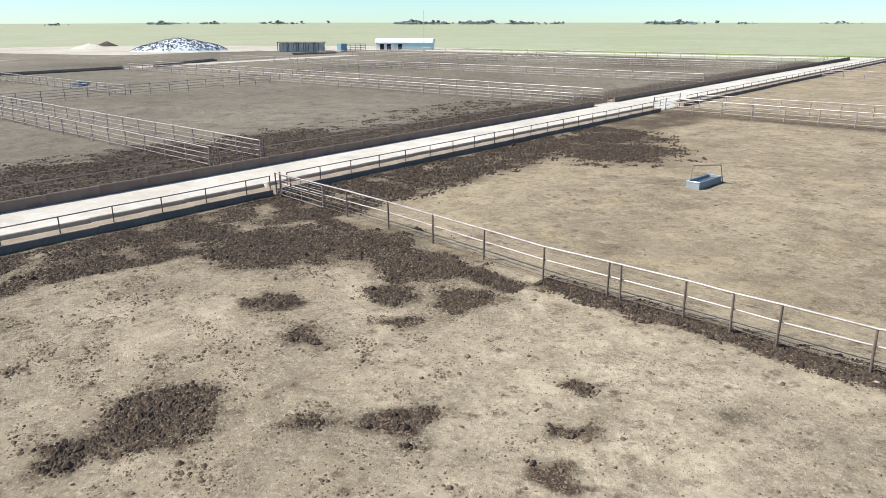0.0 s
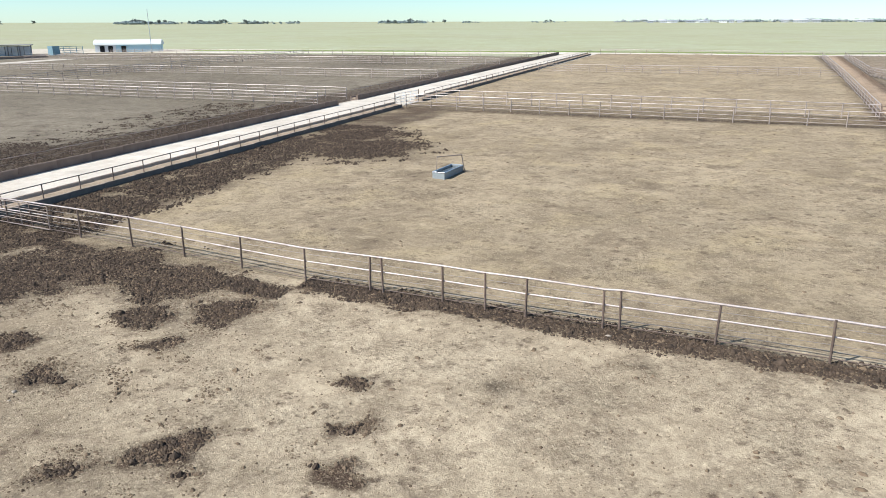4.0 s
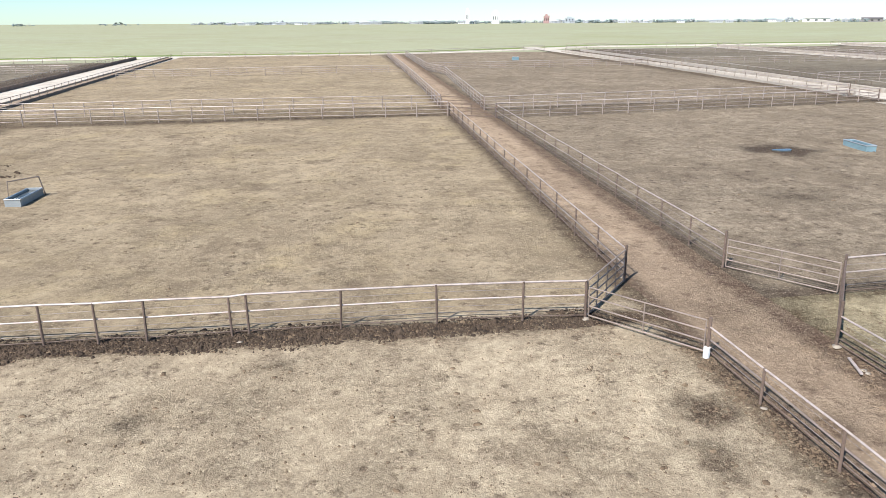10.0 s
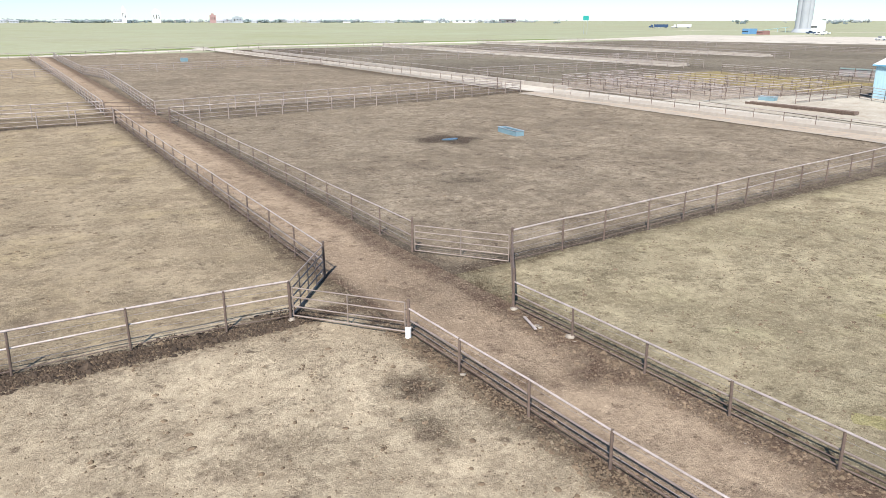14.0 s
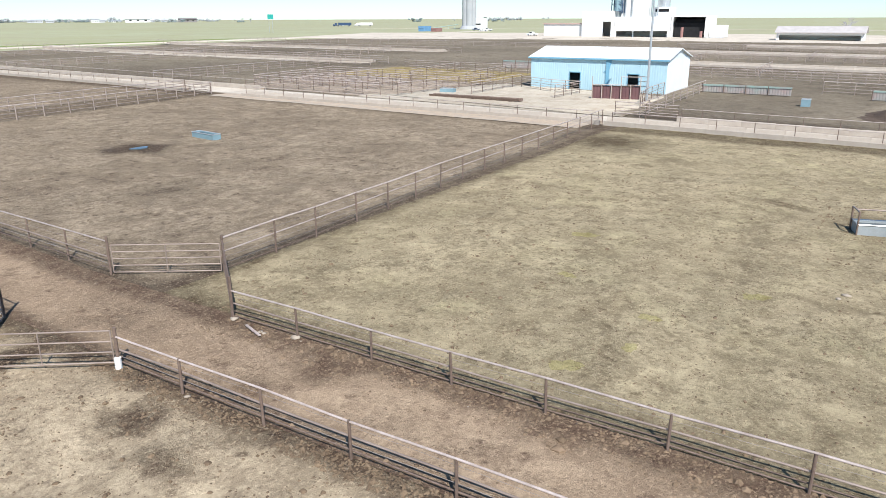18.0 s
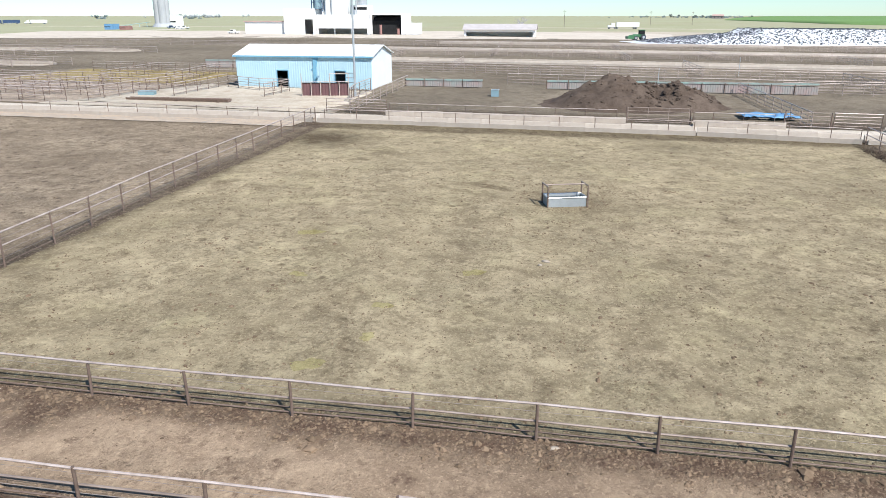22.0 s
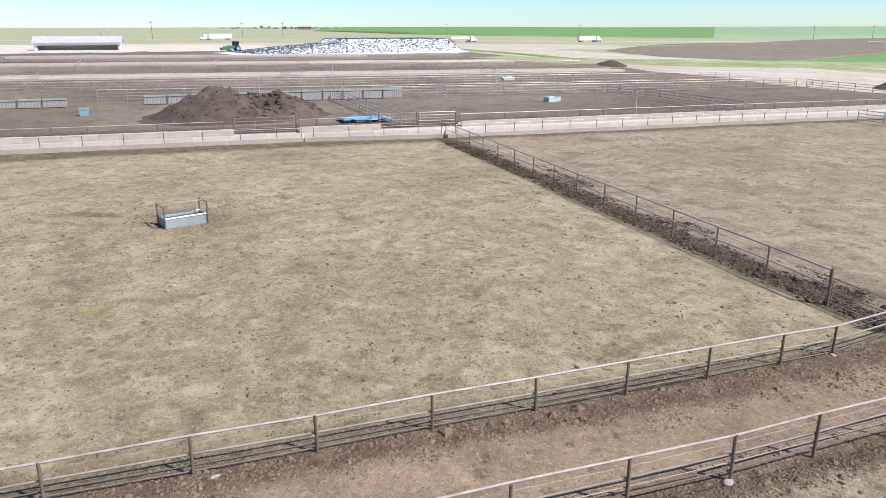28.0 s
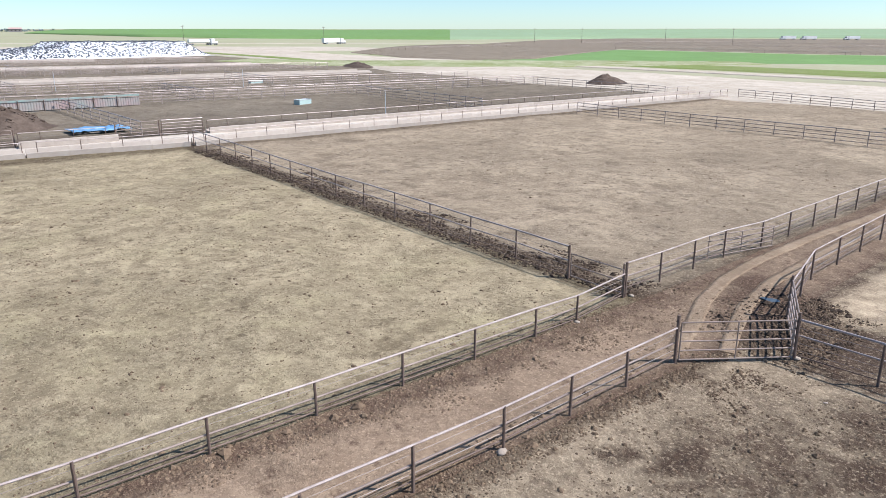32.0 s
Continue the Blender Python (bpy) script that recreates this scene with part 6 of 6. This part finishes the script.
# ---------- trees, town and horizon ----------
def tree(x, y, h, seed, label, bare=False, spread=0.45):
    """A trunk with limbs and, unless bare, a crown of many small leaf clumps."""
    rng = random.Random(seed)
    t = thing("tree", P(x, y), label, "tree", "far trees")
    b_ = Build().tube([(0, 0, -0.2), (0.05 * h, 0, h * 0.3), (0.03 * h, 0.02 * h, h * 0.6)], h * 0.035, 7, h * 0.015)
    tips = []
    for k in range(16 if bare else 9):
        a_, e_ = rng.uniform(0, 6.28), rng.uniform(0.3, 1.2)
        s_ = Vector((0.04 * h, 0.01 * h, h * rng.uniform(0.22, 0.55)))
        e2 = s_ + Vector((math.cos(a_) * math.cos(e_), math.sin(a_) * math.cos(e_), math.sin(e_))) * h * rng.uniform(0.3, 0.45)
        b_.tube([s_, (s_ + e2) / 2 + Vector((0, 0, 0.02 * h)), e2], h * 0.013, 5, h * 0.004)
        tips.append(e2)
        for _ in range(5 if bare else 0):
            e3 = e2 + Vector((rng.gauss(0, 1), rng.gauss(0, 1), rng.uniform(0, 1))) * h * 0.1
            b_.tube([(s_ + e2 * 2) / 3, e3], h * 0.005, 3, h * 0.002)
    part("trunk", b_.mesh("trunk", M_BARK if bare else M_POST), t)
    if not bare:
        vs_, fs_ = [], []
        for k in range(90):
            c = rng.choice(tips) * rng.uniform(0.8, 1.05) + Vector((rng.gauss(0, 1) * spread, rng.gauss(0, 1) * spread, rng.gauss(0, 0.6) * spread)) * h * 0.25
            lv, lf = lump(rng, h * rng.uniform(0.05, 0.12), 0.8)
            n0 = len(vs_)
            vs_ += [v + c for v in lv]
            fs_ += [tuple(n0 + i for i in f) for f in lf]
        part("crown", mesh_of("crown", vs_, fs_, M_TREE), t)
    return t


TREE_A = tree(2540 * math.cos(radians(143.8)), 2540 * math.sin(radians(143.8)), 16, 1, "distant dark tree on the horizon")
TREE_B = tree(2620 * math.cos(radians(133.8)), 2620 * math.sin(radians(133.8)), 19, 2, "distant dark tree on the horizon", False, 0.6)
TREE_C = tree(2620 * math.cos(radians(93.5)), 2620 * math.sin(radians(93.5)), 14, 3, "distant bare tree on the horizon", True)
tree(360, 28, 9, 4, "bare tree behind the low grey-roofed building", True)
rng = random.Random(77)
# (bearing, spread in degrees, how many, distance, height factor, bare share)
GROVES = [(158.7, 0.8, 3, 1700, 0.7, 0), (151.7, 1.6, 9, 1700, 0.9, 0), (148.4, 1.0, 7, 1700, 0.8, 0), (143.4, 1.8, 8, 1700, 0.8, 0.2), (133.8, 1.6, 14, 1500, 1.0, 0), (131.9, 1.0, 8, 1500, 0.9, 0),
          (129.1, 1.5, 12, 1500, 1.0, 0), (125.5, 1.6, 10, 1500, 0.9, 0.1), (123.0, 1.0, 4, 1600, 0.7, 0), (114.6, 2.4, 16, 1500, 1.0, 0.1), (109.6, 0.8, 4, 1600, 0.8, 0.5), (103.7, 2.0, 5, 1700, 0.7, 0.4),
          (97.0, 1.0, 4, 1700, 0.8, 0.6), (93.5, 1.6, 9, 1600, 1.0, 0.6), (89.5, 1.6, 10, 1600, 1.0, 0.5), (85.5, 2.6, 16, 1600, 1.1, 0.6), (81.0, 3.0, 20, 1500, 1.1, 0.5), (76.0, 3.0, 16, 1500, 1.1, 0.6), (70.0, 3.4, 18, 1500, 1.2, 0.7),
          (64.0, 3.2, 18, 1500, 1.0, 0.7), (58.0, 2.6, 12, 1500, 1.0, 0.7), (52.0, 1.2, 6, 1300, 0.9, 0.9), (47.2, 1.0, 3, 1200, 1.2, 1), (34.4, 0.6, 2, 1200, 0.9, 0), (28.8, 1.2, 4, 1200, 0.7, 0.1),
          (-6.0, 4.0, 8, 1500, 0.7, 0.2), (-11.0, 2.0, 4, 1500, 0.6, 0.2), (-9.0, 1.4, 5, 1300, 0.7, 0.2)]
for bear, spread_, n_, dist, f_, bare in GROVES:
    for k in range(int(n_ * 1.1)):
        a_ = radians(bear + rng.gauss(0, spread_ * 0.45))
        d_ = dist * 1.75 * rng.uniform(0.95, 1.05)
        src = TREE_C if rng.random() < (1.0 if 47 < bear < 98 else bare) else rng.choice((TREE_A, TREE_B))
        s_ = f_ * rng.uniform(0.45, 0.95)
        o_ = copy_thing(src, Matrix.Translation(P(d_ * math.cos(a_), d_ * math.sin(a_))) @ pose(0, 0, 0, 0, 0, rng.uniform(0, 360)))
        o_.scale = (s_, s_, s_)


# thick low growth of the groves
vs, fs = [], []
for bear0, spread_, n_, dist, f_, bare in GROVES:
    for k in range(int(n_ * 4 * (1 - 0.7 * bare))):
        a_, d_ = radians(bear0 + rng.gauss(0, spread_ * 0.4)), dist * 1.75 * rng.uniform(0.97, 1.04)
        o_ = P(d_ * math.cos(a_), d_ * math.sin(a_))
        h_ = f_ * rng.uniform(4.0, 11.0)
        for c_ in range(4):
            lv, lf = lump(rng, h_ * rng.uniform(0.3, 0.5), 0.8)
            n0 = len(vs)
            c0 = o_ + Vector((rng.gauss(0, 1) * h_ * 0.5, rng.gauss(0, 1) * h_ * 0.5, h_ * rng.uniform(0.2, 0.75)))
            vs += [v + c0 for v in lv]
            fs += [tuple(n0 + i for i in f) for f in lf]
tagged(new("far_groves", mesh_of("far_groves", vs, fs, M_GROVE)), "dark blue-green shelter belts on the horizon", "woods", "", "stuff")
# the belt of bare garden trees round the town
vs, fs = [], []
for k in range(620):
    bear = rng.uniform(49, 99) if k < 560 else rng.gauss(29, 1.2)
    a_, d_ = radians(bear), 2730 * rng.uniform(0.97, 1.06)
    o_ = P(d_ * math.cos(a_), d_ * math.sin(a_))
    h_ = rng.uniform(4.4, 13.0) * (0.6 + 0.5 * noise.noise((bear * 0.9, 1.0, 2.0)) + 0.3)
    for c_ in range(5):
        lv, lf = lump(rng, h_ * rng.uniform(0.22, 0.4), 0.9)
        n0 = len(vs)
        c0 = o_ + Vector((rng.gauss(0, 1) * h_ * 0.4, rng.gauss(0, 1) * h_ * 0.4, h_ * rng.uniform(0.25, 0.85)))
        vs += [v + c0 for v in lv]
        fs += [tuple(n0 + i for i in f) for f in lf]
tagged(new("far_woods", mesh_of("far_woods", vs, fs, M_SCRUB)), "belt of bare garden trees round the distant town, paled with painted haze", "woods", "", "stuff")


def house(bear, dist, wd, h, mat, roof_mat, label, cat="house", flat=False):
    a_ = radians(bear)
    dist, wd, h = dist * 1.75, wd * 1.75, h * 1.75
    t = thing("far_house" if cat == "house" else "elevator", Matrix.Translation(P(dist * math.cos(a_), dist * math.sin(a_))) @ pose(0, 0, 0, 0, 0, bear + 90), label, cat, "far town")
    part("wall", Build().box(-wd / 2, wd / 2, -wd * 0.3, wd * 0.3, 0, h).mesh("wall", mat), t)
    if flat:
        part("head_house", Build().box(-wd * 0.2, wd * 0.25, -wd * 0.2, wd * 0.2, h, h * 1.18).mesh("head_house", mat), t)
    else:
        b_ = Build()
        for x in (-wd / 2 - 0.5, wd / 2 + 0.5):
            b_.v += [Vector((x, -wd * 0.34, h)), Vector((x, 0, h * 1.5)), Vector((x, wd * 0.34, h))]
        b_.f = [(0, 1, 2), (5, 4, 3), (0, 3, 4, 1), (1, 4, 5, 2), (2, 5, 3, 0)]
        part("roof", b_.mesh("roof", roof_mat), t)
    for k in range(3):
        part("window", Build().box(-wd * 0.36 + k * wd * 0.3, -wd * 0.26 + k * wd * 0.3, wd * 0.3, wd * 0.3 + 0.05, h * 0.35, h * 0.7).mesh("window", M_DARK), t)
    return t


for k in range(60):
    bear = rng.uniform(50, 97)
    house(bear, 1450 * rng.uniform(0.95, 1.05), rng.uniform(7, 16), rng.uniform(2.6, 4.2), rng.choice((M_HOUSE, M_WHITE, M_HOUSE, M_CONCGREY)), rng.choice((M_CONCGREY, M_HOUSE, M_STEEL)), "small distant pale house at the edge of town")
house(76.7, 1430, 14, 20, M_WHITE, M_GREY, "white grain elevator at the edge of town", "elevator", True)
house(78.8, 1440, 7, 24, M_WHITE, M_GREY, "slim white elevator leg at the edge of town", "elevator", True)
house(72.9, 1430, 11, 14, M_BRICK, M_GREY, "red-brown grain elevator at the edge of town", "elevator", True)
house(71.2, 1450, 18, 10, M_STEEL, M_GREY, "pale grain bins at the edge of town", "elevator", True)
house(54.5, 1400, 40, 6, M_WHITE, M_WHITE, "long pale barn at the edge of town")
house(51.2, 1380, 30, 5, M_GREY, M_GREY, "long dark barn at the edge of town")
house(-9.5, 1200, 16, 4, M_GREY, M_PINKROOF, "distant reddish farmstead on the horizon")
for bear in (-63.3, -64.6, -67.2):
    semi(900 * math.cos(radians(bear)), 900 * math.sin(radians(bear)), 70, M_WHITE, "white semi truck parked beyond the far pens")

# ---------- stones, footings and clods ----------
def stone(x, y, r, seed, label, mat=None):
    r *= 0.75
    rng_ = random.Random(seed)
    v_, f_ = lump(rng_, r, 0.28)
    ob_ = new("stone", mesh_of("stone", v_, f_, mat or M_STONE, True))
    ob_.matrix_basis = Matrix.Translation(P(x, y, r * 0.15 + relief(x, y))) @ pose(0, 0, 0, 0, 0, rng_.uniform(0, 360))
    return tagged(ob_, label, "stone", "pale stones")


for k, (x, y, r) in enumerate(((15.25, 18.2, 0.32), (15.3, 15.4, 0.32), (15.0, 16.7, 0.14), (15.2, 15.1, 0.1), (11.2, -10.9, 0.28), (8.4, 21.6, 0.22), (-17.9, 12.4, 0.14), (-3.0, 21.9, 0.13), (-17.6, 12.0, 0.07),
                               (15.5, -18.6, 0.2), (16.0, -22.4, 0.2), (9.3, -21.9, 0.22), (15.2, 0.1, 0.17), (14.6, 8.6, 0.07), (15.1, -19.3, 0.12), (11.2, 25.2, 0.16), (7.4, -19.8, 0.08), (38.7, 24.2, 0.2), (10.98, 15.3, 0.16), (14.98, 16.5, 0.15), (28.8, 0.95, 0.26), (28.3, 1.15, 0.2))):
    stone(x, y, r, 200 + k, "pale stone or concrete footing at a fence post" if r > 0.15 else "small pale stone on the trodden soil")
t = thing("kick_board", P(11.40, -5.6, 0.0), "pale weathered plank along the foot of the fence", "plank")
part("board", Build().box(-0.03, 0.03, -4.7, 0.0, -0.02, 0.2, pose(0, 0, 0, 0, 0, 2.0)).mesh("board", M_DIRTTRACK), t)
t = thing("post_sleeve", P(10.95, 18.25), "white plastic sleeve at the foot of a gate post", "post sleeve")
part("sleeve", Build().tube([(0, 0, 0.02), (0, 0, 0.36)], 0.1, 10).mesh("sleeve", M_WHITE), t)
t = thing("loose_plank", P(14.85, 16.87, 0.06), "short pale plank lying on the lane", "plank")
part("board", Build().box(-0.53, 0.53, -0.04, 0.04, 0, 0.04, pose(0, 0, 0, 0, 0, 70)).mesh("board", M_TOPRAIL), t)


def crumb(rng, flat):
    """A small clod: a shaken, rounded stub with a broken top."""
    vs_ = []
    for r_, z_ in ((1.0, -0.35), (0.85, 0.3), (0.3, 0.9)):
        turn = rng.uniform(0, 6)
        for k in range(5):
            a_ = turn * 0.1 + k * 1.2566 + rng.uniform(-0.3, 0.3)
            q = r_ * rng.uniform(0.65, 1.2)
            vs_.append(Vector((q * math.cos(a_), q * math.sin(a_), (z_ + rng.uniform(-0.2, 0.2)) * flat)))
    fs_ = [(5 * r + k, 5 * r + (k + 1) % 5, 5 * r + 5 + (k + 1) % 5, 5 * r + 5 + k) for r in range(2) for k in range(5)]
    return vs_, fs_ + [(10, 11, 12, 13, 14)]


def clods(name, areas, count, size, mat, label, seed, need=0.45, bare=False, spread=0.38, least=0.15):
    """Clods strewn over areas (x0, x1, y0, y1) where manure lies."""
    rng_ = random.Random(seed)
    kinds = [crumb(rng_, rng_.uniform(0.45, 0.8)) for _ in range(12)]
    total = sum((a[1] - a[0]) * (a[3] - a[2]) for a in areas)
    vs_, fs_ = [], []
    for x0, x1, y0, y1 in areas:
        n_ = int(count * (x1 - x0) * (y1 - y0) / total)
        for _ in range(n_):
            x, y = rng_.uniform(x0, x1), rng_.uniform(y0, y1)
            g_ = dung(x, y)
            if need > 0 and g_ < least and not bare:
                continue
            g_ += 0.75 * noise.noise((x * 0.9, y * 0.9, 11.0)) + 0.35 * noise.noise((x * 0.3, y * 0.3, 4.0))
            if g_ < need * rng_.uniform(0.6, 1.6):
                continue
            lv, lf = kinds[rng_.randrange(12)]
            r_ = size * rng_.lognormvariate(0, spread)
            a_ = rng_.uniform(0, 6.28)
            ca, sa = math.cos(a_) * r_, math.sin(a_) * r_
            z_ = gz(x, y) + relief(x, y) + r_ * 0.05
            n0 = len(vs_)
            vs_ += [(x + v.x * ca - v.y * sa, y + v.x * sa + v.y * ca, z_ + v.z * r_) for v in lv]
            fs_ += [tuple(n0 + i for i in f) for f in lf]
    return tagged(new(name, mesh_of(name, vs_, fs_, mat)), label, "clods", "", "stuff")


# flat dung pats dropped over the pens
rng = random.Random(91)
vs, fs = [], []
for x0, x1, y0, y1, n_ in ((-30, 10.5, 2, 22, 90), (-32, 10, 25, 72, 120), (16.5, 62, -21, 21, 220), (17, 62, 25, 70, 60), (17, 60, -60, -24, 100), (-20, 10, -20, 2, 40)):
    for _ in range(n_):
        x, y, r_ = rng.uniform(x0, x1), rng.uniform(y0, y1), rng.uniform(0.05, 0.12)
        n0 = len(vs)
        ph = rng.uniform(0, 6)
        for ring_, z_ in ((1.0, -0.01), (0.75, 0.03), (0.3, 0.045)):
            for k in range(9):
                a_ = k * 0.698
                q = r_ * ring_ * (1 + 0.25 * math.sin(2 * a_ + ph) + 0.12 * math.sin(5 * a_ + ph * 2))
                px, py = x + q * math.cos(a_), y + 0.8 * q * math.sin(a_)
                vs.append((px, py, gz(px, py) + relief(px, py) + z_))
        for r in range(2):
            fs += [(n0 + 9 * r + k, n0 + 9 * r + (k + 1) % 9, n0 + 9 * r + 9 + (k + 1) % 9, n0 + 9 * r + 9 + k) for k in range(9)]
        fs.append(tuple(n0 + 18 + k for k in range(9)))
tagged(new("dung_pats", mesh_of("dung_pats", vs, fs, M_CLOD, True)), "small dark dung pats dropped over the pens", "dung", "", "stuff")
clods("manure_clods", [(-35, -8, 3, 25)], 150000, 0.034, M_MANURE, "dark crumbly manure clods trodden into the pen", 1, 0.6, False, 0.5, 0.62)
clods("brown_clods", [(-35, -6, 2, 24)], 70000, 0.024, M_CLOD, "brown crumbs trodden into the pen soil", 9, 0.55, False, 0.5)
clods("manure_clods_north", [(-35.3, -18, 25, 62)], 34000, 0.07, M_MANURE, "dark manure clods along the feed bunk", 2, 0.5)
clods("manure_clods_west", [(-60, -46, 6, 74)], 40000, 0.06, M_MANURE, "dark churned manure clods beyond the feed road", 10, 0.5)
clods("lane_clods", [(13.6, 15.5, -21, 17), (11.3, 12.2, -18, 17)], 9000, 0.030, M_CLODTAN, "pale brown clods thrown up along the lane fence", 6, 0.35, False, 0.5)
clods("fence_clods", [(13.8, 15.6, -20, 19), (10.4, 12.0, -20, 19), (8.5, 15.8, -28, -17)], 34000, 0.026, M_CLOD, "brown soil clods along the fence line", 3, 0.4, False, 0.5)
clods("fence_manure", [(-18, 9, 21, 24.2)], 20000, 0.036, M_MANURE, "dark manure clods heaped along the fence foot", 7, 0.5, False, 0.5)
clods("southern_clods", [(16, 60, -25, -21.6), (8.5, 13.2, -28, -22)], 14000, 0.042, M_MANURE, "dark churned clods along the fence", 4, 0.5, False, 0.5)
clods("scattered_clods", [(-22, 11, 2, 22), (15.6, 45, -20, 21), (11.2, 15.6, -20, 24)], 42000, 0.017, M_CLOD, "small soil crumbs and dung scattered over the pens", 5, -0.4, True, 0.5)
clods("clustered_crumbs", [(-24, 11, 2, 22.5), (15.7, 48, -21, 21), (1, 11, -21, 2)], 90000, 0.026, M_CLOD, "patches of brown trodden crumbs on the pen soil", 8, 0.42, True, 0.5)
